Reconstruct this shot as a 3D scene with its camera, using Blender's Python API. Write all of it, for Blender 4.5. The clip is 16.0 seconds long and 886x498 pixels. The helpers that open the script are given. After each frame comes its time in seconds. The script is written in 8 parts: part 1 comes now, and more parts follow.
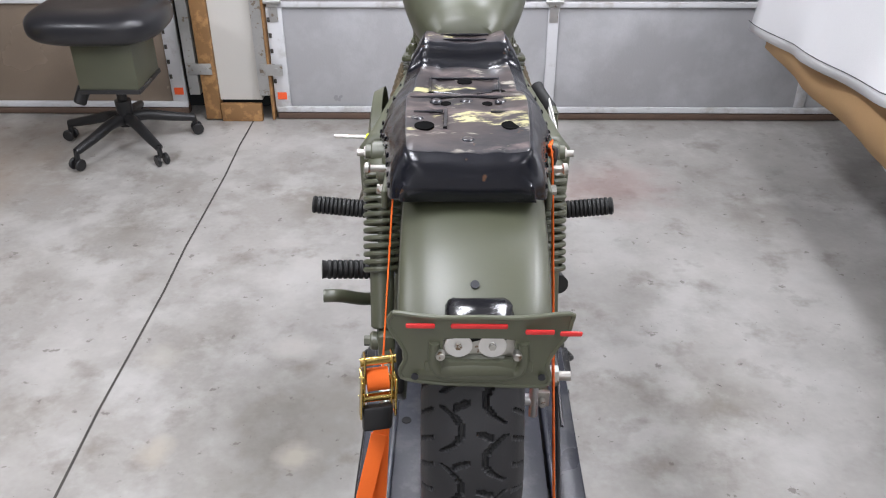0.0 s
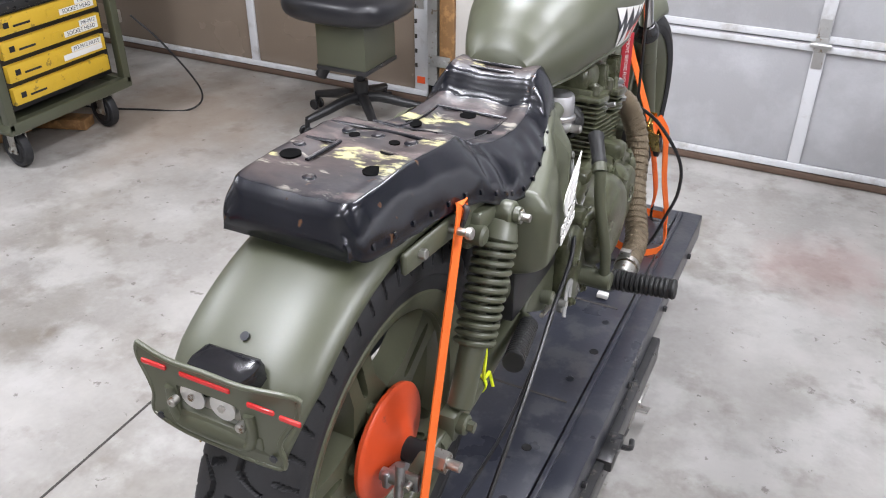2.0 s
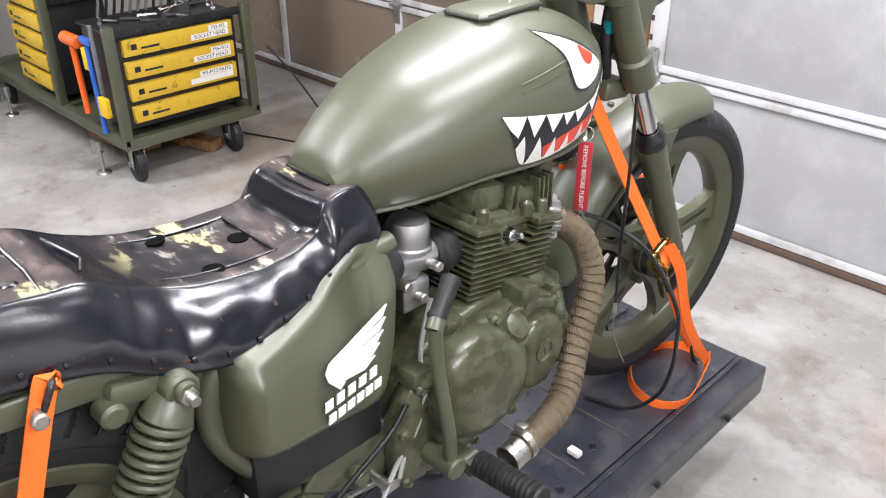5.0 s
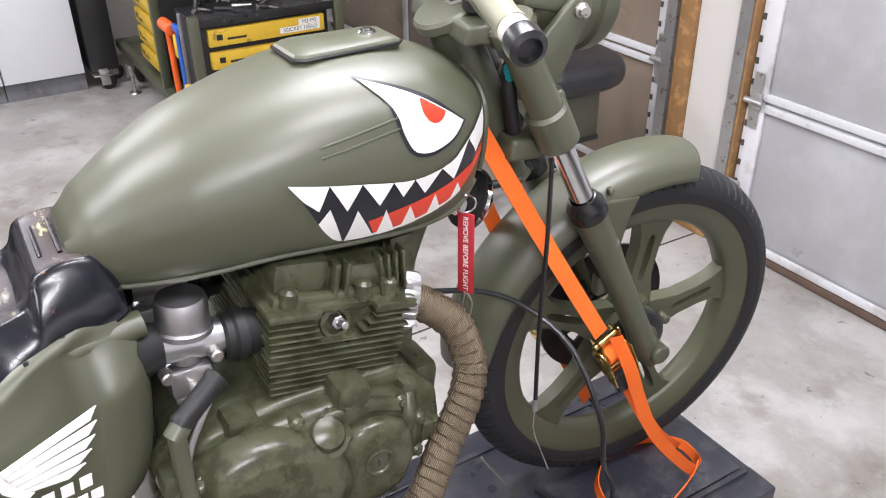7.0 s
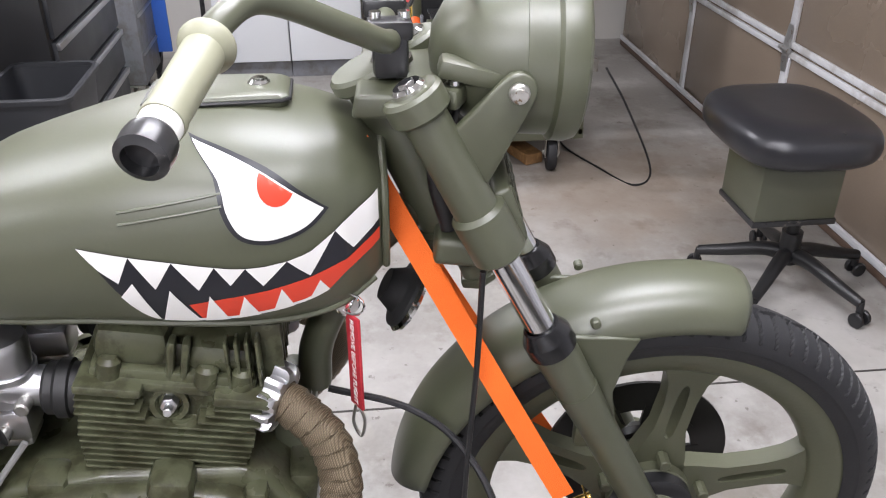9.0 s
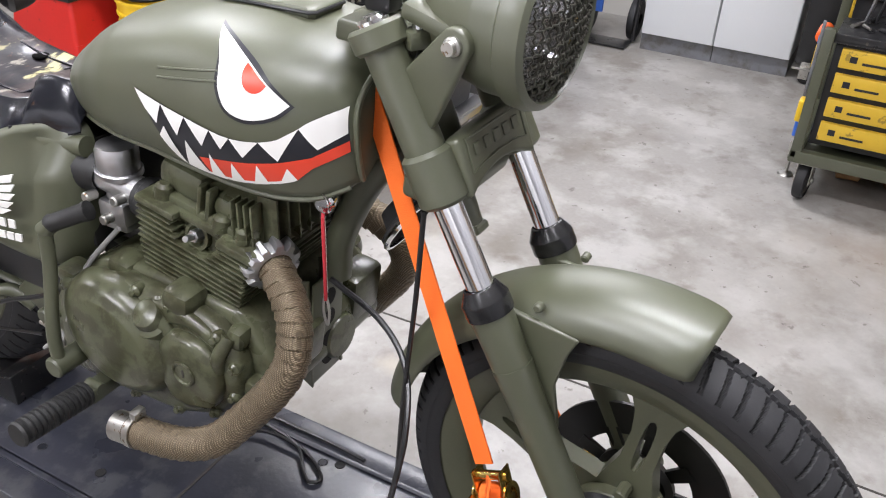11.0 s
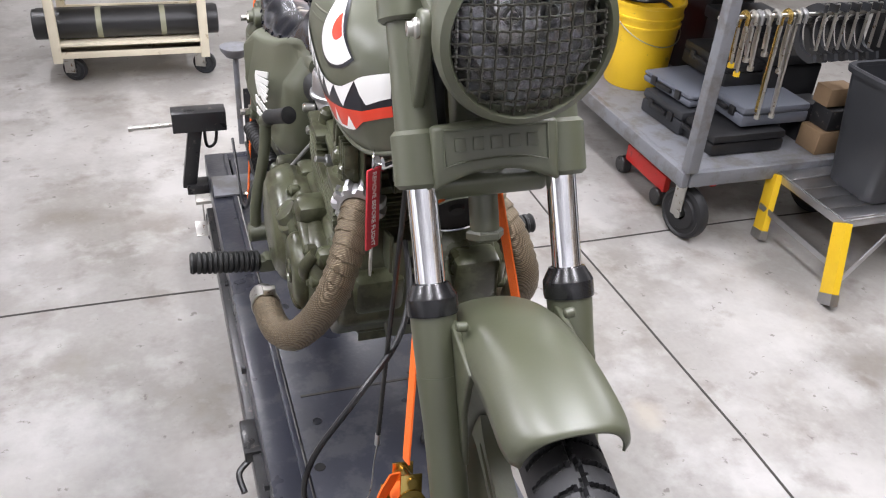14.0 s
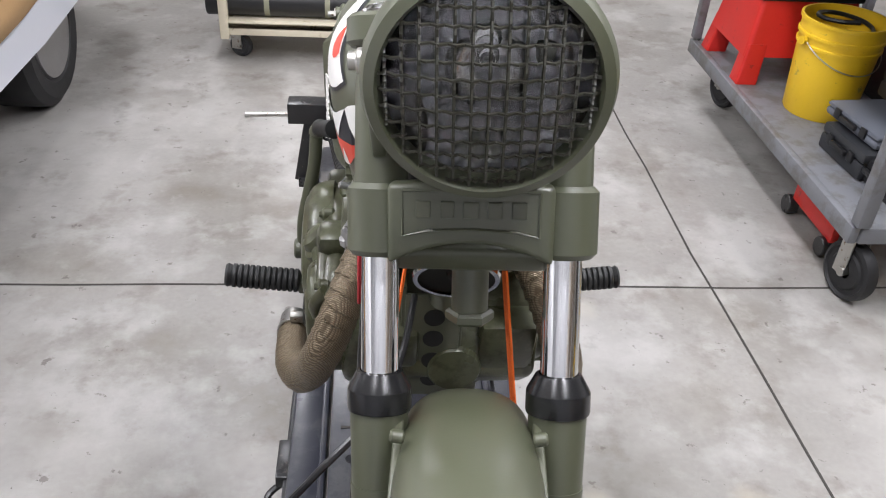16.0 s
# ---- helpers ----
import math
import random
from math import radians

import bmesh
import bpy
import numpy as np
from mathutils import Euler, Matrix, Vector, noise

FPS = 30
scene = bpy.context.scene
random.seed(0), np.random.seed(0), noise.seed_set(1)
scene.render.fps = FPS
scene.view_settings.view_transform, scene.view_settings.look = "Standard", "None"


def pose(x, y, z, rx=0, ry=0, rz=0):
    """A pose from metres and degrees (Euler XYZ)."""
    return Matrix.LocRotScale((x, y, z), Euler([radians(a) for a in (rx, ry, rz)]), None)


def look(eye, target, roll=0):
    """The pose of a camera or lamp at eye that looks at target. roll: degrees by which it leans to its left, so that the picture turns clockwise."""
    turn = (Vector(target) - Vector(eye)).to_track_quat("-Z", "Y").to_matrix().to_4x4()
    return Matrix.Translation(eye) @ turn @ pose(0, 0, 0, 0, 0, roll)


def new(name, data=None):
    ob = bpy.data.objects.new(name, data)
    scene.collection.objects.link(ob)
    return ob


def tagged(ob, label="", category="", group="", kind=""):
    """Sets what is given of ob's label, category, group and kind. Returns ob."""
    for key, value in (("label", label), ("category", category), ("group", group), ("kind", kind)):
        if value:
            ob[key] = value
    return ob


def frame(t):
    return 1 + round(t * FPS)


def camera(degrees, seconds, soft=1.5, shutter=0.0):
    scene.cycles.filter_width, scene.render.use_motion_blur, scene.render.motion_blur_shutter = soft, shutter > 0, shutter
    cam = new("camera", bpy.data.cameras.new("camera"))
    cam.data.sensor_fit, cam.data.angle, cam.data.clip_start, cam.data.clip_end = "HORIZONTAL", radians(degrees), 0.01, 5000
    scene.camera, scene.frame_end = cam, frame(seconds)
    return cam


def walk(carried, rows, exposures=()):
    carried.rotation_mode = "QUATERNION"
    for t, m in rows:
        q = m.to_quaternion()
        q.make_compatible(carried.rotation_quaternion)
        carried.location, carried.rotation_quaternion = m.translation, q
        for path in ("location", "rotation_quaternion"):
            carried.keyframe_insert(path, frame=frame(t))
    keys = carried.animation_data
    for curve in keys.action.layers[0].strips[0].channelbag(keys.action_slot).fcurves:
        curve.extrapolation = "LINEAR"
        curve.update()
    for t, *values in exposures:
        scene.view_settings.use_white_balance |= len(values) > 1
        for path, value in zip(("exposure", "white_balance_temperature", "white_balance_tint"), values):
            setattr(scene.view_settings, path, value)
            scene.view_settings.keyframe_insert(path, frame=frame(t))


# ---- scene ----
cam = camera(55.8, 16.0, soft=1.1)
PATH = [
    (0, (-0.015, -1.061, 1.632), (-0.045, 0.643, 0.584), -0.2),
    (0.5, (0.189, -1.082, 1.641), (-0.157, 0.594, 0.606), -1.2),
    (1, (0.328, -1.026, 1.63), (-0.119, 0.629, 0.6), -1.7),
    (1.5, (0.432, -0.895, 1.62), (-0.137, 0.716, 0.582), -0.4),
    (2, (0.526, -0.776, 1.619), (-0.227, 0.757, 0.579), 0.2),
    (2.5, (0.634, -0.687, 1.613), (-0.294, 0.747, 0.573), 0.4),
    (3, (0.771, -0.609, 1.622), (-0.302, 0.725, 0.587), 0.8),
    (3.5, (0.869, -0.533, 1.624), (-0.275, 0.765, 0.621), 0.6),
    (4, (0.888, -0.424, 1.612), (-0.284, 0.859, 0.622), 0.2),
    (4.5, (0.844, -0.242, 1.599), (-0.36, 1.022, 0.623), -0.1),
    (4.7, (0.839, -0.181, 1.602), (-0.371, 1.078, 0.626), 0.0),
    (6.8, (0.942, 0.399, 1.609), (-0.531, 1.319, 0.617), -0.6),
    (7, (0.933, 0.448, 1.6), (-0.55, 1.345, 0.603), -0.6),
    (7.5, (0.895, 0.607, 1.602), (-0.643, 1.412, 0.609), -1.4),
    (8, (0.873, 0.727, 1.601), (-0.747, 1.387, 0.63), -2.4),
    (10.3, (0.847, 1.35, 1.59), (-0.793, 0.921, 0.529), 4.0),
    (10.5, (0.841, 1.396, 1.593), (-0.775, 0.879, 0.533), 3.8),
    (11, (0.833, 1.531, 1.599), (-0.68, 0.758, 0.545), 2.8),
    (11.5, (0.821, 1.719, 1.61), (-0.578, 0.757, 0.554), 3.0),
    (12, (0.769, 1.817, 1.604), (-0.528, 0.707, 0.563), 2.9),
    (12.5, (0.652, 1.855, 1.593), (-0.554, 0.653, 0.544), 4.3),
    (13, (0.568, 1.868, 1.592), (-0.472, 0.535, 0.523), 4.8),
    (13.5, (0.46, 1.883, 1.591), (-0.342, 0.405, 0.508), 4.8),
    (14, (0.356, 1.939, 1.601), (-0.241, 0.37, 0.514), 4.5),
    (14.5, (0.297, 1.95, 1.605), (-0.208, 0.345, 0.523), 4.2),
    (15, (0.242, 1.925, 1.602), (-0.226, 0.313, 0.514), 4.1),
    (15.5, (0.165, 1.854, 1.594), (-0.177, 0.22, 0.492), 4.8),
    (16, (0.099, 1.779, 1.581), (-0.078, 0.139, 0.45), 4.0),
]
EXPOSURES = [(0.0, -0.48, 6350, 10), (1.0, -0.44, 6350, 10), (2.0, -0.26, 6350, 10), (3.0, -0.08, 6450, 10), (4.5, 0.0, 6550, 10), (7.0, -0.2, 6500, 13), (8.2, -0.29, 6450, 13), (10.5, -0.3, 6450, 11), (12.5, -0.12, 6700, 12), (14.0, -0.2, 6450, 12), (16.0, -0.42, 6450, 10)]
walk(cam, [(t, look(eye, target, roll)) for t, eye, target, roll in PATH], EXPOSURES)

# ---- light and exposure ----
scene.view_settings.exposure = 0.0
world = bpy.data.worlds.new("garage_air")
world.use_nodes = True
scene.world = world
world.node_tree.nodes["Background"].inputs[0].default_value = (0.9, 0.95, 1.0, 1)
world.node_tree.nodes["Background"].inputs[1].default_value = 0.008

V = Vector


# ---- materials ----
def mat(name, base, rough=0.5, metal=0.0, var=0.12, scale=6.0, fine=90.0, bump=0.05, rvar=0.1, stain=None, amount=0.0, coat=0.0, edge=0.04):
    """Procedural surface: two scales of colour change, roughness change, fine relief, optional stains of a second colour."""
    m = bpy.data.materials.new(name)
    m.use_nodes = True
    nt = m.node_tree
    nd, ln = nt.nodes, nt.links
    b = nd["Principled BSDF"]
    co = nd.new("ShaderNodeTexCoord")
    n1, n2 = nd.new("ShaderNodeTexNoise"), nd.new("ShaderNodeTexNoise")
    for n, s, d in ((n1, scale, 5.0), (n2, fine, 3.0)):
        n.inputs["Scale"].default_value = s
        n.inputs["Detail"].default_value = d
        ln.new(co.outputs["Object"], n.inputs["Vector"])
    mx = nd.new("ShaderNodeMix")
    mx.data_type = "RGBA"
    lo = [max(0.0, c * (1 - var * 1.6)) for c in base]
    hi = [min(1.0, c * (1 + var * 1.6)) for c in base]
    mx.inputs[6].default_value, mx.inputs[7].default_value = (*lo, 1), (*hi, 1)
    add = nd.new("ShaderNodeMath")
    add.operation = "MULTIPLY_ADD"
    add.inputs[1].default_value = 0.3
    ln.new(n2.outputs[0], add.inputs[0])
    mul = nd.new("ShaderNodeMath")
    mul.operation = "MULTIPLY"
    mul.inputs[1].default_value = 0.7
    ln.new(n1.outputs[0], mul.inputs[0])
    ln.new(mul.outputs[0], add.inputs[2])
    ln.new(add.outputs[0], mx.inputs[0])
    out = mx.outputs[2]
    if stain:
        n3 = nd.new("ShaderNodeTexNoise")
        n3.inputs["Scale"].default_value = scale * 2.3
        n3.inputs["Detail"].default_value = 8.0
        n3.inputs["Roughness"].default_value = 0.65
        ln.new(co.outputs["Object"], n3.inputs["Vector"])
        rp = nd.new("ShaderNodeMapRange")
        rp.inputs[1].default_value, rp.inputs[2].default_value = 0.5 - amount, 0.5 - amount + edge
        rp.inputs[3].default_value, rp.inputs[4].default_value = 1.0, 0.0
        ln.new(n3.outputs[0], rp.inputs[0])
        m2 = nd.new("ShaderNodeMix")
        m2.data_type = "RGBA"
        m2.inputs[7].default_value = (*stain, 1)
        ln.new(rp.outputs[0], m2.inputs[0])
        ln.new(out, m2.inputs[6])
        out = m2.outputs[2]
    ln.new(out, b.inputs["Base Color"])
    b.inputs["Metallic"].default_value = metal
    rr = nd.new("ShaderNodeMapRange")
    rr.inputs[3].default_value, rr.inputs[4].default_value = max(0.02, rough - rvar), min(1.0, rough + rvar)
    ln.new(n1.outputs[0], rr.inputs[0])
    ln.new(rr.outputs[0], b.inputs["Roughness"])
    if coat:
        b.inputs["Coat Weight"].default_value, b.inputs["Coat Roughness"].default_value = coat, 0.1
    if bump:
        bp = nd.new("ShaderNodeBump")
        bp.inputs["Strength"].default_value, bp.inputs["Distance"].default_value = bump, 0.004
        ln.new(n2.outputs[0], bp.inputs["Height"])
        ln.new(bp.outputs[0], b.inputs["Normal"])
    return m


OLIVE = mat("olive_paint", (0.068, 0.073, 0.043), 0.42, var=0.07, scale=4, fine=260, bump=0.02, rvar=0.06)
OLIVE.node_tree.nodes["Principled BSDF"].inputs["Specular IOR Level"].default_value = 0.85
OLIVE_ROUGH = mat("olive_paint_on_casting", (0.076, 0.081, 0.046), 0.3, var=0.1, scale=14, fine=320, bump=0.06, stain=(0.045, 0.045, 0.024), amount=0.06, edge=0.1)
OLIVE_WHEEL = mat("olive_wheel_paint", (0.075, 0.078, 0.047), 0.42, var=0.1, scale=10, fine=200, bump=0.06)
BLACK_PAN = mat("black_enamel_chipped", (0.006, 0.0068, 0.011), 0.24, var=0.2, scale=9, fine=120, bump=0.05, coat=0.1)
# black without sheen, the shade inside the pan's holes given as colour
HOLLOW = mat("hole_shade_black", (0.003, 0.003, 0.003), 0.95, var=0.1, bump=0.0)
HOLLOW.node_tree.nodes["Principled BSDF"].inputs["Specular IOR Level"].default_value = 0.05
RUBBER = mat("tyre_rubber", (0.014, 0.014, 0.0155), 0.6, var=0.2, scale=20, fine=300, bump=0.08)
BOOT = mat("glossy_black_boot", (0.01, 0.01, 0.011), 0.26, var=0.15, scale=20, bump=0.02, rvar=0.05)
RUBBER_GRIP = mat("black_grip_rubber", (0.012, 0.012, 0.012), 0.55, var=0.2, scale=30, bump=0.06)
CHROME = mat("chrome", (0.75, 0.75, 0.76), 0.1, 1.0, var=0.06, scale=20, bump=0.01, rvar=0.04)
ALU = mat("aluminium", (0.5, 0.5, 0.51), 0.38, 1.0, var=0.1, scale=25, bump=0.05)
STEEL = mat("zinc_steel", (0.5, 0.49, 0.46), 0.4, 1.0, var=0.15, scale=30, bump=0.06, stain=(0.2, 0.14, 0.09), amount=0.13)
ORANGE = mat("orange_webbing", (0.95, 0.16, 0.015), 0.75, var=0.07, scale=12, fine=700, bump=0.4)
ORANGE_PAINT = mat("orange_red_paint", (0.62, 0.075, 0.02), 0.35, var=0.08, scale=12, bump=0.03, stain=(0.35, 0.05, 0.03), amount=0.16)
RED = mat("red_tag_webbing", (0.42, 0.02, 0.03), 0.75, var=0.1, scale=30, fine=600, bump=0.3)
RED_PAINT = mat("red_enamel", (0.55, 0.02, 0.015), 0.4, var=0.1, scale=8, bump=0.03, stain=(0.3, 0.02, 0.015), amount=0.17)
RED_ART = mat("red_art_paint", (0.68, 0.055, 0.025), 0.35, var=0.05, scale=20, bump=0.02)
WHITE_ART = mat("white_art_paint", (0.78, 0.77, 0.74), 0.35, var=0.03, scale=15, bump=0.02)
BLACK_ART = mat("black_art_paint_and_hole_shade", (0.014, 0.015, 0.02), 0.35, var=0.2, scale=15, bump=0.02)
WRAP = mat("titanium_heat_wrap", (0.24, 0.19, 0.125), 0.42, 0.5, var=0.3, scale=40, fine=700, bump=0.3)


def weave(m, pitch=0.0022):
    """Woven threads: two sets of diagonal bands that raise and darken the surface."""
    nt = m.node_tree
    nd, ln = nt.nodes, nt.links
    b = nd["Principled BSDF"]
    co = nd.new("ShaderNodeTexCoord")
    hs = []
    for k, turn in enumerate((0.7, -0.7)):
        mp = nd.new("ShaderNodeMapping")
        mp.inputs["Rotation"].default_value = (turn, 0.35 * turn, 0.5)
        w = nd.new("ShaderNodeTexWave")
        w.bands_direction = "Y"
        w.inputs["Scale"].default_value, w.inputs["Distortion"].default_value = 0.314 / pitch, 0.6
        ln.new(co.outputs["Object"], mp.inputs[0])
        ln.new(mp.outputs[0], w.inputs["Vector"])
        hs.append(w.outputs[1])
    mx = nd.new("ShaderNodeMath")
    mx.operation = "MULTIPLY"
    ln.new(hs[0], mx.inputs[0])
    ln.new(hs[1], mx.inputs[1])
    dk = nd.new("ShaderNodeMix")
    dk.data_type = "RGBA"
    dk.inputs[6].default_value = (0.1, 0.076, 0.047, 1)
    rp = nd.new("ShaderNodeMapRange")
    rp.inputs[2].default_value = 0.35
    ln.new(mx.outputs[0], rp.inputs[0])
    ln.new(rp.outputs[0], dk.inputs[0])
    ln.new(b.inputs["Base Color"].links[0].from_socket, dk.inputs[7])
    ln.new(dk.outputs[2], b.inputs["Base Color"])
    bp = nd.new("ShaderNodeBump")
    bp.inputs["Strength"].default_value, bp.inputs["Distance"].default_value = 0.7, 0.0012
    ln.new(mx.outputs[0], bp.inputs["Height"])
    ln.new(bp.outputs[0], b.inputs["Normal"])


weave(WRAP)
BRASS = mat("yellow_zinc", (0.62, 0.44, 0.14), 0.25, 1.0, var=0.15, scale=25, bump=0.03)
PLATFORM_M = mat("black_platform_paint", (0.029, 0.031, 0.042), 0.31, var=0.2, scale=7, fine=90, bump=0.1, rvar=0.14, stain=(0.055, 0.057, 0.064), amount=0.1, edge=0.1)
BLACK_M = mat("black_plastic", (0.014, 0.014, 0.015), 0.4, var=0.2, scale=12, bump=0.04)
BLACK_STEEL = mat("black_steel", (0.02, 0.02, 0.021), 0.3, var=0.2, scale=20, bump=0.05, stain=(0.09, 0.08, 0.07), amount=0.15)
CABLE = mat("black_cable", (0.012, 0.012, 0.013), 0.35, var=0.1, bump=0.0)
GREYWIRE = mat("grey_cable", (0.3, 0.3, 0.29), 0.4, var=0.1, bump=0.0)
NEON = mat("neon_yellow_tie", (0.75, 0.85, 0.02), 0.45, var=0.04, bump=0.0)
CREAM = mat("cream_grip_plastic", (0.25, 0.25, 0.175), 0.45, var=0.09, scale=18, bump=0.03)
WHITE_PAINT = mat("white_door_paint", (0.6, 0.605, 0.62), 0.4, var=0.04, scale=2.2, fine=40, bump=0.03, stain=(0.45, 0.44, 0.43), amount=0.12, edge=0.1)
DOOR_PANEL = mat("embossed_door_steel", (0.47, 0.475, 0.49), 0.33, 0.15, var=0.06, scale=1.6, fine=110, bump=0.22, rvar=0.12, stain=(0.4, 0.4, 0.41), amount=0.05, edge=0.2)
# left door's steel: weaker light and a brown reflection put into its base colour
DOOR_BROWN = mat("door_steel_brown_reflection", (0.27, 0.215, 0.165), 0.26, 0.2, var=0.1, scale=1.6, fine=110, bump=0.18, rvar=0.1)
WALL_M = mat("painted_wall", (0.56, 0.54, 0.5), 0.6, var=0.03, scale=1.5, fine=80, bump=0.05)
WOOD = mat("bare_lumber", (0.42, 0.23, 0.09), 0.6, var=0.2, scale=9, fine=120, bump=0.12, stain=(0.26, 0.14, 0.055), amount=0.0, edge=0.12)
GALV = mat("galvanised_track", (0.5, 0.5, 0.49), 0.42, 0.85, var=0.14, scale=14, bump=0.05, stain=(0.3, 0.25, 0.2), amount=0.13)
WEATHER = mat("brown_weather_strip", (0.11, 0.07, 0.05), 0.6, var=0.25, scale=12, bump=0.1)
DARK_GREY = mat("dark_grey_plastic", (0.026, 0.0275, 0.031), 0.45, var=0.1, scale=9, fine=200, bump=0.05)
GREY_STEEL = mat("grey_cart_paint", (0.17, 0.175, 0.19), 0.45, var=0.06, scale=5, bump=0.05, stain=(0.12, 0.115, 0.11), amount=0.1, edge=0.15)
CREAM_STEEL = mat("cream_cart_paint", (0.68, 0.62, 0.48), 0.45, var=0.07, scale=6, bump=0.04, stain=(0.45, 0.37, 0.24), amount=0.15)
YELLOW = mat("yellow_paint", (0.78, 0.5, 0.02), 0.4, var=0.06, scale=8, bump=0.03, stain=(0.45, 0.3, 0.04), amount=0.17)
YELLOW_DRAWER = mat("yellow_drawer_plastic", (0.62, 0.4, 0.03), 0.45, var=0.08, scale=10, bump=0.03, stain=(0.3, 0.2, 0.03), amount=0.14)
GREEN_PLASTIC = mat("green_plastic", (0.03, 0.36, 0.1), 0.4, var=0.08, bump=0.02)
BLUE_PLASTIC = mat("blue_plastic", (0.03, 0.12, 0.5), 0.4, var=0.08, bump=0.02)
VINYL = mat("black_vinyl", (0.018, 0.018, 0.021), 0.32, var=0.15, scale=8, fine=180, bump=0.1)
TARP = mat("white_drop_cloth", (0.62, 0.62, 0.63), 0.85, var=0.07, scale=3, fine=260, bump=0.2)
CARDBOARD = mat("brown_paper_board", (0.45, 0.28, 0.13), 0.75, var=0.1, scale=4, fine=150, bump=0.1)
LABEL_W = mat("white_label", (0.75, 0.74, 0.7), 0.6, var=0.03, bump=0.0)
CABINET_W = mat("white_melamine", (0.74, 0.76, 0.78), 0.4, var=0.02, scale=2, bump=0.01)
GLASSY = bpy.data.materials.new("lens_glass")
GLASSY.use_nodes = True
_g = GLASSY.node_tree.nodes["Principled BSDF"]
_g.inputs["Base Color"].default_value = (1, 1, 1, 1)
_g.inputs["Transmission Weight"].default_value, _g.inputs["Roughness"].default_value = 1.0, 0.03
DISC_M = mat("dark_disc_steel", (0.03, 0.029, 0.028), 0.35, 0.6, var=0.15, scale=14, bump=0.03)
# matte black: shade of tread grooves and holes as colour, and the horn's own black
GROOVE = mat("matte_black_groove_shade", (0.008, 0.008, 0.008), 0.85, var=0.1, bump=0.0)
REFLECT = mat("lamp_reflector_metal", (0.34, 0.34, 0.35), 0.05, 1.0, var=0.05, scale=12, bump=0.0, rvar=0.02)
CAR_WHITE = mat("white_car_paint", (0.62, 0.64, 0.7), 0.3, var=0.02, scale=2, bump=0.0, coat=0.3)
LAMP_M = bpy.data.materials.new("lamp_tube")
LAMP_M.use_nodes = True
_g = LAMP_M.node_tree.nodes["Principled BSDF"]
_g.inputs["Emission Color"].default_value, _g.inputs["Emission Strength"].default_value = (1.0, 0.97, 0.92, 1), 9.0


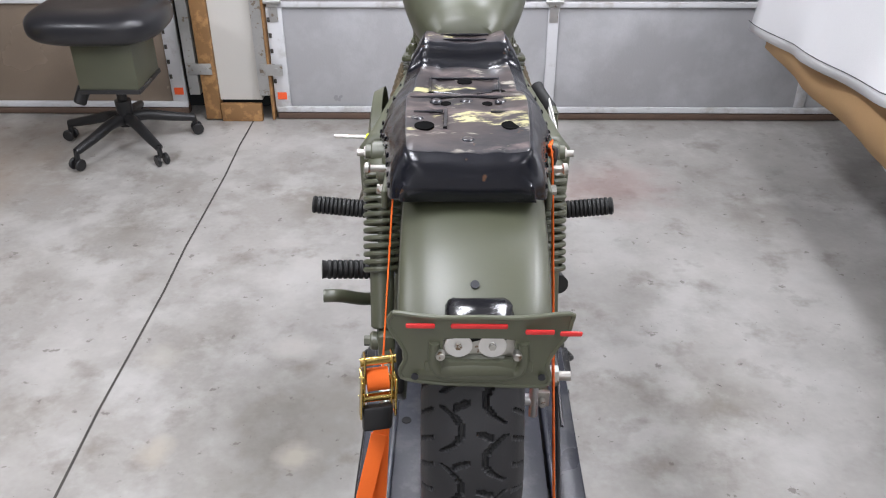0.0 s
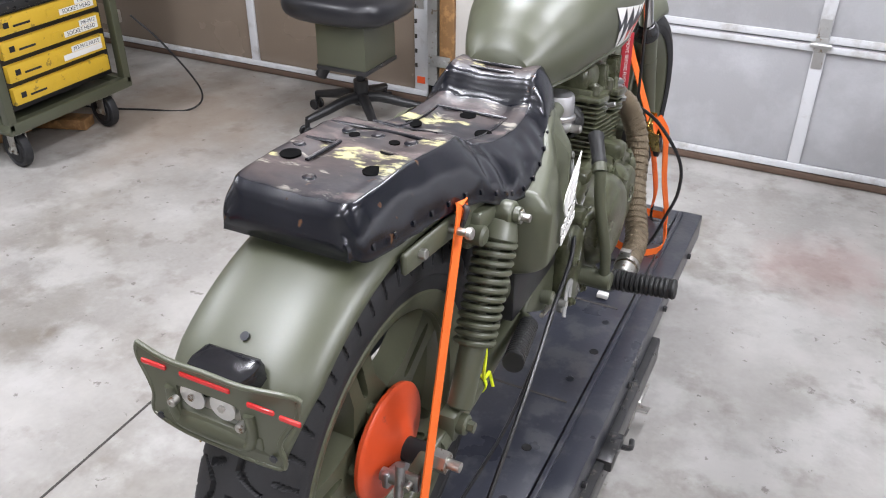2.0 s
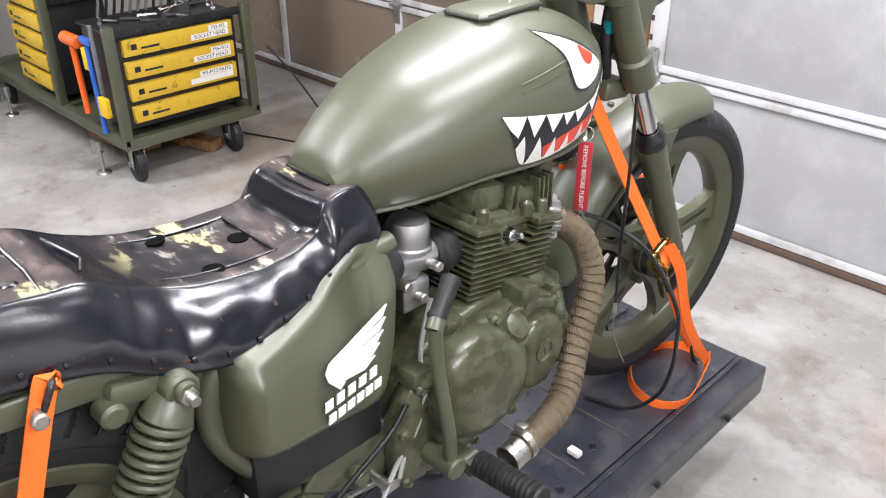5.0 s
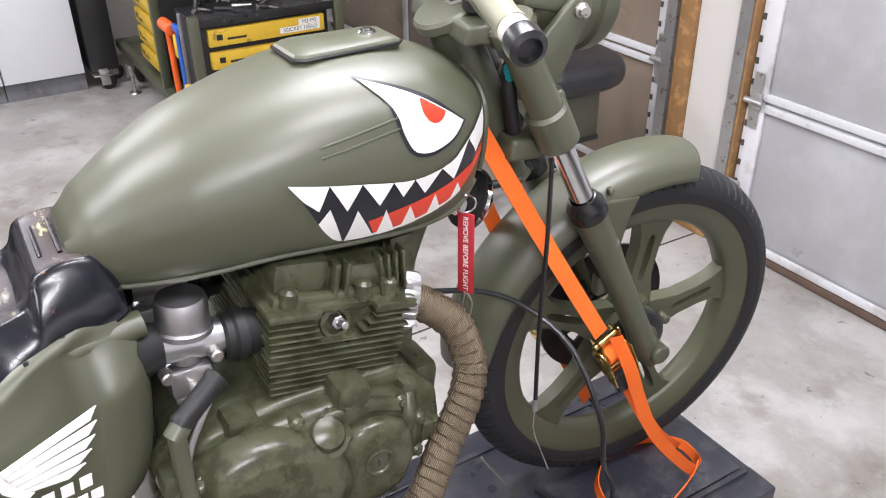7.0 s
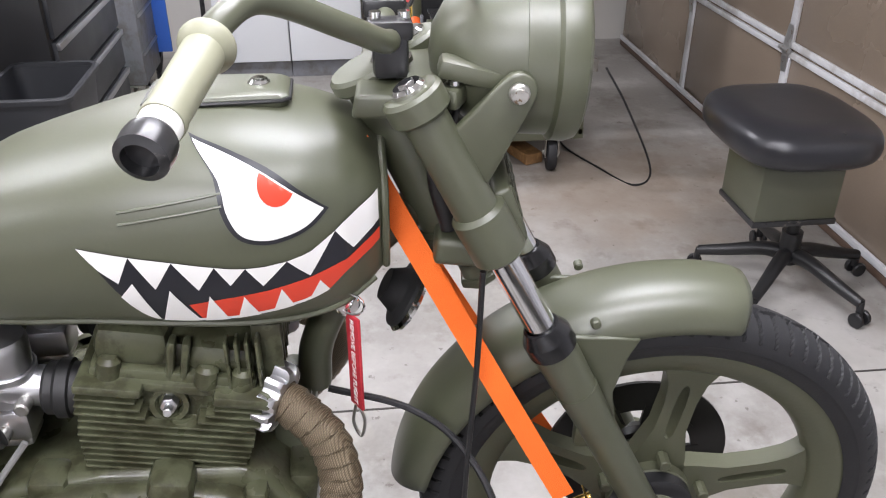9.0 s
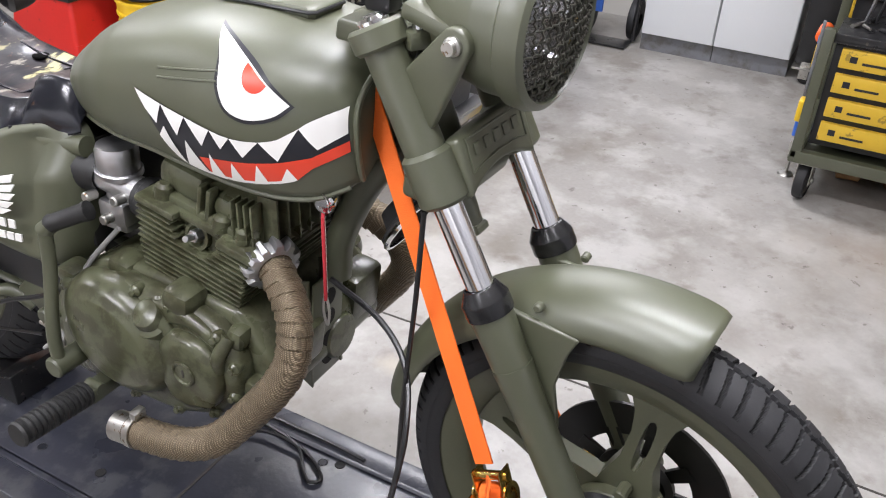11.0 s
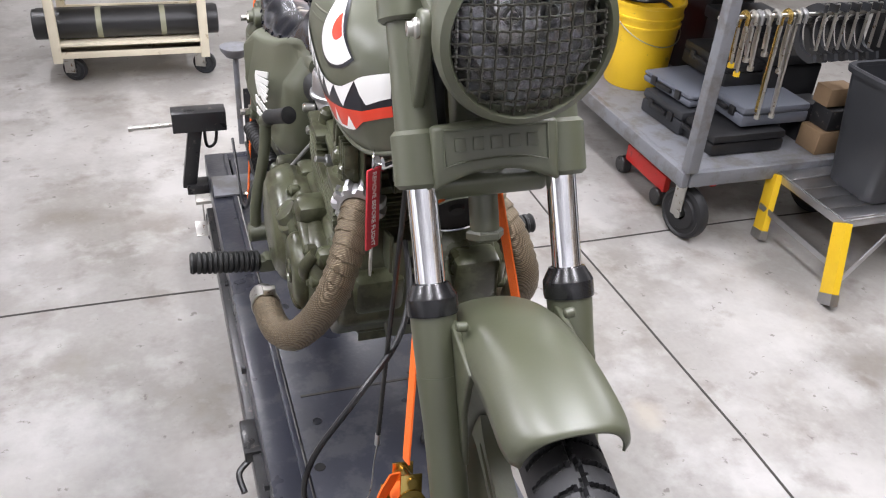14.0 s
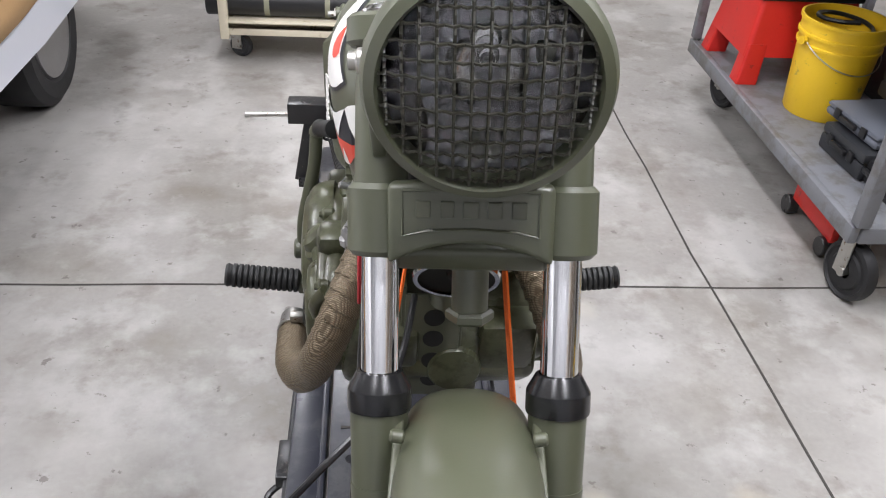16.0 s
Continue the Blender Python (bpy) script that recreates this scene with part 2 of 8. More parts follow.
def concrete():
    m = mat("concrete_floor", (0.314, 0.3, 0.279), 0.42, var=0.22, scale=1.3, fine=60, bump=0.1, rvar=0.16)
    nt = m.node_tree
    nd, ln = nt.nodes, nt.links
    b = nd["Principled BSDF"]
    src = b.inputs["Base Color"].links[0].from_socket
    co = nd.new("ShaderNodeTexCoord")
    for sc, lo, hi, col, k in ((2.2, 0.5, 0.7, (0.17, 0.148, 0.12), 0.7), (1.1, 0.5, 0.68, (0.49, 0.475, 0.45), 0.8), (3.9, 0.5, 0.64, (0.47, 0.46, 0.44), 0.65), (6.0, 0.56, 0.7, (0.16, 0.135, 0.11), 0.55), (14.0, 0.58, 0.72, (0.48, 0.47, 0.45), 0.3), (18.0, 0.65, 0.69, (0.11, 0.095, 0.08), 0.65), (34.0, 0.685, 0.72, (0.07, 0.06, 0.05), 0.8), (60.0, 0.7, 0.73, (0.06, 0.05, 0.045), 0.7)):
        n = nd.new("ShaderNodeTexNoise")
        n.inputs["Scale"].default_value, n.inputs["Detail"].default_value, n.inputs["Roughness"].default_value = sc, 6.0, 0.6
        mp = nd.new("ShaderNodeMapping")
        mp.inputs["Location"].default_value = (sc * 3.1, sc * 1.7, sc)
        ln.new(co.outputs["Object"], mp.inputs[0])
        ln.new(mp.outputs[0], n.inputs["Vector"])
        r = nd.new("ShaderNodeMapRange")
        r.inputs[1].default_value, r.inputs[2].default_value, r.inputs[3].default_value, r.inputs[4].default_value = lo, hi, 0.0, k
        ln.new(n.outputs[0], r.inputs[0])
        x = nd.new("ShaderNodeMix")
        x.data_type = "RGBA"
        x.inputs[7].default_value = (*col, 1)
        ln.new(r.outputs[0], x.inputs[0])
        ln.new(src, x.inputs[6])
        src = x.outputs[2]
    # a faint red spill in front of the door, a brown patch by the tool cart and a few pale round marks
    # the dark patch at (-0.45, 0.62) paints the bike's shadow along with floor dirt
    for cx, cy, rad, col, k in ((0.64, 2.1, 0.3, (0.34, 0.2, 0.18), 0.4), (-0.45, 0.62, 0.4, (0.14, 0.125, 0.105), 0.55), (-2.4, 2.2, 0.75, (0.24, 0.17, 0.11), 0.55), (-0.815, 0.547, 0.065, (0.42, 0.38, 0.32), 0.75), (-0.435, 0.535, 0.065, (0.42, 0.38, 0.32), 0.75), (-0.55, -0.2, 0.07, (0.45, 0.42, 0.37), 0.6), (-0.52, 1.0, 0.09, (0.46, 0.44, 0.41), 0.7), (-0.93, 0.95, 0.08, (0.44, 0.42, 0.38), 0.6)):
        n = nd.new("ShaderNodeTexNoise")
        n.inputs["Scale"].default_value, n.inputs["Detail"].default_value = 4.0 / rad ** 0.5, 5.0
        ln.new(co.outputs["Object"], n.inputs["Vector"])
        dist = nd.new("ShaderNodeVectorMath")
        dist.operation = "DISTANCE"
        dist.inputs[1].default_value = (cx, cy, 0)
        ln.new(co.outputs["Object"], dist.inputs[0])
        ad = nd.new("ShaderNodeMath")
        ad.operation = "MULTIPLY_ADD"
        ad.inputs[1].default_value = rad * 1.2
        ln.new(n.outputs[0], ad.inputs[0])
        ln.new(dist.outputs["Value"], ad.inputs[2])
        r = nd.new("ShaderNodeMapRange")
        r.inputs[1].default_value, r.inputs[2].default_value, r.inputs[3].default_value, r.inputs[4].default_value = rad * 0.9, rad * 1.6, k, 0.0
        ln.new(ad.outputs[0], r.inputs[0])
        x = nd.new("ShaderNodeMix")
        x.data_type = "RGBA"
        x.inputs[7].default_value = (*col, 1)
        ln.new(r.outputs[0], x.inputs[0])
        ln.new(src, x.inputs[6])
        src = x.outputs[2]
    ln.new(src, b.inputs["Base Color"])
    return m


CONCRETE = concrete()


# ---- mesh helpers ----
LOC = {}


def thing(name, loc, label, category, group="", kind=""):
    ob = new(name)
    ob.empty_display_size = 0.05
    ob.location = loc
    LOC[ob.name] = V(loc)
    return tagged(ob, label, category, group, kind)


def finish(name, bm, material, angle=38):
    bmesh.ops.recalc_face_normals(bm, faces=bm.faces)
    me = bpy.data.meshes.new(name)
    bm.to_mesh(me)
    bm.free()
    me.materials.append(material)
    me.polygons.foreach_set("use_smooth", [True] * len(me.polygons))
    me.set_sharp_from_angle(angle=radians(angle))
    return me


def part(name, bm, material, parent, label="", angle=38):
    """One mesh part, built in world coordinates, under a thing or a part."""
    ob = new(name, finish(name, bm, material, angle))
    ob.parent = parent
    off = LOC.get(parent.name, V((0, 0, 0)))
    ob.matrix_parent_inverse = Matrix.Translation(-off)
    LOC[ob.name] = V((0, 0, 0))
    return tagged(ob, label)


def solo(name, bm, material, label, category, group="", kind="", angle=38):
    ob = new(name, finish(name, bm, material, angle))
    return tagged(ob, label, category, group, kind)


def box(bm, c, s, bevel=0.0, rot=None, seg=2):
    """A bevelled box: centre, full size, optional rotation matrix about its centre."""
    r = bmesh.ops.create_cube(bm, size=1.0)
    vs = r["verts"]
    for v in vs:
        v.co = V((v.co.x * s[0], v.co.y * s[1], v.co.z * s[2]))
    if bevel:
        es = list({e for v in vs for e in v.link_edges})
        o = bmesh.ops.bevel(bm, geom=es, offset=bevel, segments=seg, affect="EDGES", profile=0.5)
        vs = list({v for f in o["faces"] for v in f.verts} | {v for v in vs if v.is_valid})
        done, todo = set(vs), list(vs)
        while todo:
            for e in todo.pop().link_edges:
                for w in e.verts:
                    if w not in done:
                        done.add(w), todo.append(w)
        vs = list(done)
    for v in vs:
        v.co = (rot @ v.co if rot else v.co) + V(c)
    return bm


def B(c, s, bevel=0.0, rot=None):
    return box(bmesh.new(), c, s, bevel, rot)


def axes(d):
    d = V(d).normalized()
    a = V((0, 0, 1)) if abs(d.z) < 0.9 else V((0, 1, 0))
    u = d.cross(a).normalized()
    return d, u, d.cross(u).normalized()


def lathe(bm, prof, origin, axis, n=32, a0=0.0, a1=360.0):
    """Turn a profile of (radius, height along the axis)."""
    d, u, w = axes(axis)
    o = V(origin)
    full = a1 - a0 >= 359.9
    k = n if full else n + 1
    rings = []
    for i in range(k):
        a = radians(a0 + (a1 - a0) * i / n)
        e = u * math.cos(a) + w * math.sin(a)
        rings.append([bm.verts.new(o + e * max(r, 1e-5) + d * h) for r, h in prof])
    for i in range(n):
        p, q = rings[i], rings[(i + 1) % k]
        for j in range(len(prof) - 1):
            bm.faces.new((p[j], q[j], q[j + 1], p[j + 1]))
    return bm


def cyl(bm, p0, p1, r, n=20, r1=None, bevel=0.0):
    p0, p1 = V(p0), V(p1)
    h = (p1 - p0).length
    r1 = r if r1 is None else r1
    b = min(bevel, h * 0.4)
    prof = [(0, 0), (r - b, 0)] + ([(r, b), (r1, h - b)] if b else [(r, 0), (r1, h)]) + [(r1 - b, h), (0, h)]
    if not b:
        prof = [(0, 0), (r, 0), (r1, h), (0, h)]
    lathe(bm, prof, p0, p1 - p0, n)
    bmesh.ops.remove_doubles(bm, verts=bm.verts, dist=2e-5)
    return bm


def C(p0, p1, r, n=20, r1=None, bevel=0.0):
    return cyl(bmesh.new(), p0, p1, r, n, r1, bevel)


def spline(pts, k=8):
    """Catmull-Rom points through pts."""
    pts = [V(p) for p in pts]
    if len(pts) < 3:
        return pts
    out = []
    q = [2 * pts[0] - pts[1]] + pts + [2 * pts[-1] - pts[-2]]
    for i in range(1, len(q) - 2):
        a, b, c, d = q[i - 1], q[i], q[i + 1], q[i + 2]
        for j in range(k):
            t = j / k
            out.append(0.5 * (2 * b + (c - a) * t + (2 * a - 5 * b + 4 * c - d) * t * t + (3 * b - a - 3 * c + d) * t ** 3))
    return out + [pts[-1]]


def sweep(bm, pts, r, n=10, k=8, flat=None, hint=None):
    """A tube along a smooth curve. r: radius or a function of 0..1. flat: (half width, half thickness) for a strap, whose width lies along hint."""
    ps = spline(pts, k) if k else [V(p) for p in pts]
    rings = []
    u = None
    for i, p in enumerate(ps):
        d = (ps[min(i + 1, len(ps) - 1)] - ps[max(i - 1, 0)]).normalized()
        if hint is not None:
            u = (V(hint) - d * V(hint).dot(d)).normalized()
        elif u is None:
            u = axes(d)[1]
        else:
            u = (u - d * u.dot(d)).normalized()
        w = d.cross(u)
        t = i / max(1, len(ps) - 1)
        if flat:
            a, b = flat
            sec = [(a, b), (-a, b), (-a, -b), (a, -b)]
        else:
            rr = r(t) if callable(r) else r
            sec = [(rr * math.cos(2 * math.pi * j / n), rr * math.sin(2 * math.pi * j / n)) for j in range(n)]
        rings.append([bm.verts.new(p + u * x + w * y) for x, y in sec])
    m = len(rings[0])
    for i in range(len(rings) - 1):
        for j in range(m):
            bm.faces.new((rings[i][j], rings[i][(j + 1) % m], rings[i + 1][(j + 1) % m], rings[i + 1][j]))
    bm.faces.new(rings[0][::-1])
    bm.faces.new(rings[-1])
    return bm


def S(pts, r, n=10, k=8, flat=None, hint=None):
    return sweep(bmesh.new(), pts, r, n, k, flat, hint)


def wrapped(pts, r, pitch, step, way, n=28):
    """A tube bound with tape: each turn of the spiral overlaps the one before."""
    ps = spline(pts, 60)
    bm = bmesh.new()
    rings, u, run = [], None, 0.0
    for i in range(0, len(ps), 2):
        d = (ps[min(i + 1, len(ps) - 1)] - ps[max(i - 1, 0)]).normalized()
        u = axes(d)[1] if u is None else (u - d * u.dot(d)).normalized()
        w = d.cross(u)
        run += (ps[i] - ps[max(i - 2, 0)]).length
        row = []
        for j in range(n):
            a = 2 * math.pi * j / n
            q = (run / pitch + way * j / n + 0.12 * noise.noise((run * 60, a, 2.0))) % 1.0
            rr = r + step * (q ** 0.7) + 0.0007 * noise.noise((run * 90, math.cos(a) * 2, math.sin(a) * 2))
            row.append(bm.verts.new(ps[i] + (u * math.cos(a) + w * math.sin(a)) * rr))
        rings.append(row)
    for a, b in zip(rings, rings[1:]):
        for j in range(n):
            bm.faces.new((a[j], a[(j + 1) % n], b[(j + 1) % n], b[j]))
    bm.faces.new(rings[0][::-1])
    bm.faces.new(rings[-1])
    return bm


def loft(bm, rings, closed=True, cap=True):
    rs = [[bm.verts.new(V(p)) for p in ring] for ring in rings]
    m = len(rs[0])
    for a, b in zip(rs, rs[1:]):
        for j in range(m if closed else m - 1):
            bm.faces.new((a[j], a[(j + 1) % m], b[(j + 1) % m], b[j]))
    if cap and closed:
        bm.faces.new(rs[0][::-1])
        bm.faces.new(rs[-1])
    return bm


def prism(bm, poly, x0, x1, place=None, bevel=0.0):
    """Extrude a polygon of (y, z) from x0 to x1."""
    f = place or (lambda x, y, z: V((x, y, z)))
    a = [bm.verts.new(V((x0, *p))) for p in poly]
    b = [bm.verts.new(V((x1, *p))) for p in poly]
    n = len(poly)
    fs = [bm.faces.new(a[::-1]), bm.faces.new(b)]
    for i in range(n):
        bm.faces.new((a[i], a[(i + 1) % n], b[(i + 1) % n], b[i]))
    if bevel:
        bmesh.ops.recalc_face_normals(bm, faces=bm.faces)
        bmesh.ops.bevel(bm, geom=[e for e in bm.edges if e.verts[0] in a + b], offset=bevel, segments=3, affect="EDGES", profile=0.5, clamp_overlap=True)
    if place:
        for v in bm.verts:
            v.co = f(*v.co)
    return bm


def P(poly, x0, x1, bevel=0.0, place=None):
    return prism(bmesh.new(), poly, x0, x1, place, bevel)


def join(*bms):
    """Join several bmeshes of ONE part."""
    out = bmesh.new()
    for b in bms:
        me = bpy.data.meshes.new("t")
        b.to_mesh(me)
        out.from_mesh(me)
        bpy.data.meshes.remove(me)
        b.free()
    return out


def solid(ob, thick, offset=-1.0):
    md = ob.modifiers.new("thickness", "SOLIDIFY")
    md.thickness, md.offset = thick, offset
    return ob


def RX(deg):
    return Matrix.Rotation(radians(deg), 3, "X")


def RY(deg):
    return Matrix.Rotation(radians(deg), 3, "Y")


def RZ(deg):
    return Matrix.Rotation(radians(deg), 3, "Z")


# ---- the garage ----
DOOR_Y = 2.815
XL, XR, YB, H = -4.75, 4.6, -5.2, 2.75

f = solo("floor", B((0, -1.2, -0.06), (9.6, 8.4, 0.12)), CONCRETE, "stained grey concrete garage floor with saw-cut joints", "floor", kind="structure")
JOINT = mat("joint_shadow_line", (0.05, 0.045, 0.04), 0.8, var=0.3, scale=20, bump=0.2)
for nm, pts in (("floor_joint", [(-1.0 - 0.022 * min(1.0, max(0.0, (-5.3 + 0.3 * i + 0.3) / 0.6)) + 0.004 * math.sin(i * 2.1), -5.3 + 0.3 * i, 0.0005) for i in range(28)]), ("floor_joint", [(-4.7 + 0.3 * i, -0.308 + 0.004 * math.sin(i * 1.7), 0.0005) for i in range(32)])):
    part(nm, S(pts, 0, k=0, flat=(0.0035, 0.0012), hint=(1, 0, 0) if abs(pts[1][0] - pts[0][0]) < 0.1 else (0, 1, 0)), JOINT, f, "dark saw-cut control joint")
solo("ceiling", B((0, -1.2, H + 0.05), (9.6, 8.4, 0.1)), WALL_M, "white painted garage ceiling", "ceiling", kind="structure")
solo("wall_left", B((XL - 0.08, -1.2, H / 2), (0.16, 8.4, H)), WALL_M, "off-white painted garage side wall", "wall", kind="structure")
solo("wall_right", B((XR + 0.08, -1.2, H / 2), (0.16, 8.4, H)), WALL_M, "off-white painted garage side wall", "wall", kind="structure")
solo("wall_back", B((0, YB - 0.08, H / 2), (9.6, 0.16, H)), WALL_M, "off-white painted garage back wall", "wall", kind="structure")
solo("wall_front", B((0, DOOR_Y + 0.1, 2.45), (9.6, 0.14, 0.62)), WALL_M, "painted header wall above the garage doors", "wall", kind="structure")
solo("wall_pier", B((-1.071, DOOR_Y + 0.06, 1.13), (0.206, 0.12, 2.05)), WALL_M, "narrow off-white wall pier between two garage doors", "wall", kind="structure")


def garage_door(name, x0, x1, hinge_x, stile_xs, y, skin, rows=4, hs=0.555):
    """A sectional door: embossed panels, white rails and stiles, hinges and a bottom seal."""
    d = thing(name, ((x0 + x1) / 2, y, 0), "closed white sectional garage door with embossed metal panels", "garage door", "garage doors", "structure")
    cols = sorted([x0, *stile_xs, x1])
    for r in range(rows):
        z0 = 0.035 + r * hs
        for a, b in zip(cols, cols[1:]):
            part("panel", B(((a + b) / 2, y + 0.03, z0 + hs / 2), (b - a - 0.004, 0.03, hs - 0.006), 0.003), skin, d)
        part("rail", join(B(((x0 + x1) / 2, y + 0.006, z0 + hs - 0.02), (x1 - x0, 0.018, 0.026), 0.004), B(((x0 + x1) / 2, y + 0.009, z0 + hs + 0.018), (x1 - x0, 0.012, 0.03), 0.004)), WHITE_PAINT, d, "white painted horizontal door rail")
        for x in stile_xs + hinge_x:
            w = 0.05 if x in stile_xs else 0.075
            part("stile", B((x, y + 0.008, z0 + hs / 2 - 0.01), (w, 0.014, hs - 0.045), 0.003), WHITE_PAINT, d, "white perforated door stile")
            hb = join(B((x, y - 0.006, z0 + hs + 0.0), (0.05, 0.012, 0.06), 0.004), C((x - 0.04, y - 0.014, z0 + hs - 0.002), (x + 0.04, y - 0.014, z0 + hs - 0.002), 0.011, 12),
                      P([(y - 0.004, z0 + hs + 0.1), (y - 0.004, z0 + hs + 0.03), (y - 0.012, z0 + hs + 0.03)], x - 0.02, x + 0.02), P([(y - 0.004, z0 + hs - 0.1), (y - 0.004, z0 + hs - 0.03), (y - 0.012, z0 + hs - 0.03)], x - 0.02, x + 0.02))
            part("hinge", hb, GALV, d, "galvanised steel door hinge")
    part("bottom_seal", B(((x0 + x1) / 2, y + 0.025, 0.02), (x1 - x0, 0.05, 0.034), 0.006), WEATHER, d, "brown rusty bottom seal of the door")
    part("bottom_rail", B(((x0 + x1) / 2, y + 0.004, 0.055), (x1 - x0, 0.016, 0.03), 0.004), WHITE_PAINT, d)
    return d


door_1 = garage_door("door_1", -0.90, 4.0, [-0.868], [0.434, 1.66, 2.9], DOOR_Y, DOOR_PANEL)
door_2 = garage_door("door_2", -4.6, -1.36, [-1.395], [-2.45, -3.5], DOOR_Y + 0.06, DOOR_BROWN)
for d, xs in ((door_1, (-0.868,)), (door_2, (-1.395,))):
    for x in xs:
        yy = DOOR_Y if d is door_1 else DOOR_Y + 0.06
        part("warning_sticker", B((x, yy - 0.001, 0.125), (0.045, 0.004, 0.035)), mat("fluorescent_sticker", (0.95, 0.12, 0.03), 0.5, bump=0), d, "orange-red warning sticker")
        # stile perforations: dark patches on the face, slot shade put into the colour
        for i in range(18):
            part("slot", B((x - 0.027, yy - 0.0008, 0.2 + i * 0.075), (0.014, 0.003, 0.022), 0.002), JOINT, d)


def jamb(name, x0, x1, track_x, y, track_mat):
    """A wooden jamb board with the roller track beside it."""
    o = thing(name, ((x0 + x1) / 2, y, 0), "wooden door jamb with galvanised roller track", "door jamb", "door jambs", "structure")
    part("board", B(((x0 + x1) / 2, y + 0.03, 1.06), (x1 - x0, 0.06, 2.1), 0.003), WOOD, o, "orange-brown lumber board")
    part("track", join(B((track_x, y - 0.004, 1.14), (0.05, 0.004, 2.0)), B((track_x - 0.023, y + 0.02, 1.14), (0.004, 0.045, 2.0)), B((track_x + 0.023, y + 0.02, 1.14), (0.004, 0.045, 2.0))), track_mat, o, "steel roller track")
    for z in (0.27,):
        part("bracket", join(B((track_x + (0.045 if x0 > track_x else -0.03), y - 0.01, z), (0.11, 0.006, 0.055), 0.002), C((track_x + (0.07 if x0 > track_x else -0.05), y - 0.012, z), (track_x + (0.07 if x0 > track_x else -0.05), y - 0.022, z), 0.011, 6)), GALV, o, "galvanised track bracket")
    return o


jamb("trim_1", -0.922, -0.909, -0.945, DOOR_Y - 0.03, GALV)
jamb("trim_2", -1.252, -1.176, -1.288, DOOR_Y - 0.02, GALV)
solo("baseboard", B((-1.072, DOOR_Y - 0.012, 0.045), (0.2, 0.03, 0.09), 0.004), WOOD, "dirty wooden sill board at the foot of the wall pier", "baseboard", kind="structure")


def ceiling_light(x, y, watts):
    o = thing("ceiling_light", (x, y, H), "white linear shop light set unseen under the ceiling", "ceiling light", "shop lights")
    part("housing", B((x, y, H - 0.03), (0.27, 1.25, 0.05), 0.01), WHITE_PAINT, o)
    for s in (-0.08, 0.08):
        part("tube", C((x + s, y - 0.6, H - 0.07), (x + s, y + 0.6, H - 0.07), 0.016, 10), LAMP_M, o, "glowing white lamp tube")
    l = bpy.data.lights.new("shop_light", "AREA")
    l.shape, l.size, l.size_y, l.energy, l.color = "RECTANGLE", 0.24, 1.2, watts, (0.955, 0.955, 1.02)
    a = new("shop_light_source", l)
    a.matrix_world = Matrix.Translation((x, y, H - 0.1))
    tagged(a, "light given off by the shop light", "light", kind="structure")


# unseen lamps placed from highlights; (1.1, -2.3) is added to brighten the far floor
LAMP_W = 64.0
for x, y, k in ((-0.5, 1.35, 0.9), (-0.5, -0.65, 0.75), (0.65, 1.2, 0.7), (2.2, 0.1, 1.55), (1.1, -2.3, 0.75), (-2.8, -0.1, 1.35), (-1.2, -3.6, 0.9)):
    ceiling_light(x, y, LAMP_W * k)


# ---- the motorcycle on its platform ----
TOP = 0.355
RA, FA = V((0.009, 0, 0.737)), V((0, 1.397, 0.693))


def fork_y(z):
    return 1.390 - 0.515 * (z - 0.70)


bike = thing("motorcycle", (0, 0.7, TOP), "olive drab motorcycle under restoration with shark-mouth tank and bare seat pan", "motorcycle")


# wheels
def tyre(c, R, half, kind):
    """Tyre with moulded tread grooves."""
    bm = bmesh.new()
    N, K = (1344, 64) if kind == "front" else (960, 84)
    rings, deep = [], []
    for i in range(N):
        a = 2 * math.pi * i / N
        ring, flag = [], []
        for j in range(K + 1):
            p = -118 + 236 * j / K
            q = radians(p)
            x = half * math.sin(q) * (1.0 if abs(p) < 90 else 0.97)
            rr = R - half * 0.92 * (1 - math.cos(q)) * (1.0 if abs(p) < 60 else 1.02)
            s = abs(p)
            if kind == "front":
                ph = (a / (2 * math.pi) * 84 + (s / 90.0) * 0.6) % 1.0
                g = 1.0 if (ph < 0.2 and 8 < s < 68) else 0.0
                if abs(p - 4 * math.sin(a * 42)) < 3.4:
                    g = 1.0
            else:
                ph = (a / (2 * math.pi) * 26 + (0.5 if p < 0 else 0.0)) % 1.0
                bow = 12 + 20 * ((ph - 0.5) / 0.36) ** 2
                g = 1.0 if abs(ph - 0.5) < 0.4 and abs(s - bow) < 3.4 else 0.0
                if 46 < s < 78 and abs((ph * 2) % 1.0 - 0.5 - (s - 60) / 90) < 0.075:
                    g = 1.0
                if 4 < s < 20 and abs(ph - 0.02 - (s - 4) / 150) < 0.05:
                    g = 1.0
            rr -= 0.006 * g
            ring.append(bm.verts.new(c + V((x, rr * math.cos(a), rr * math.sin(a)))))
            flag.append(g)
        rings.append(ring)
        deep.append(flag)
    for i in range(N):
        k = (i + 1) % N
        p, q = rings[i], rings[k]
        for j in range(K):
            f = bm.faces.new((p[j], q[j], q[j + 1], p[j + 1]))
            # groove faces take the darker slot, which puts their shade into the colour
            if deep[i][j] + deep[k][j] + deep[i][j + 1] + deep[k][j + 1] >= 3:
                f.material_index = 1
    return bm


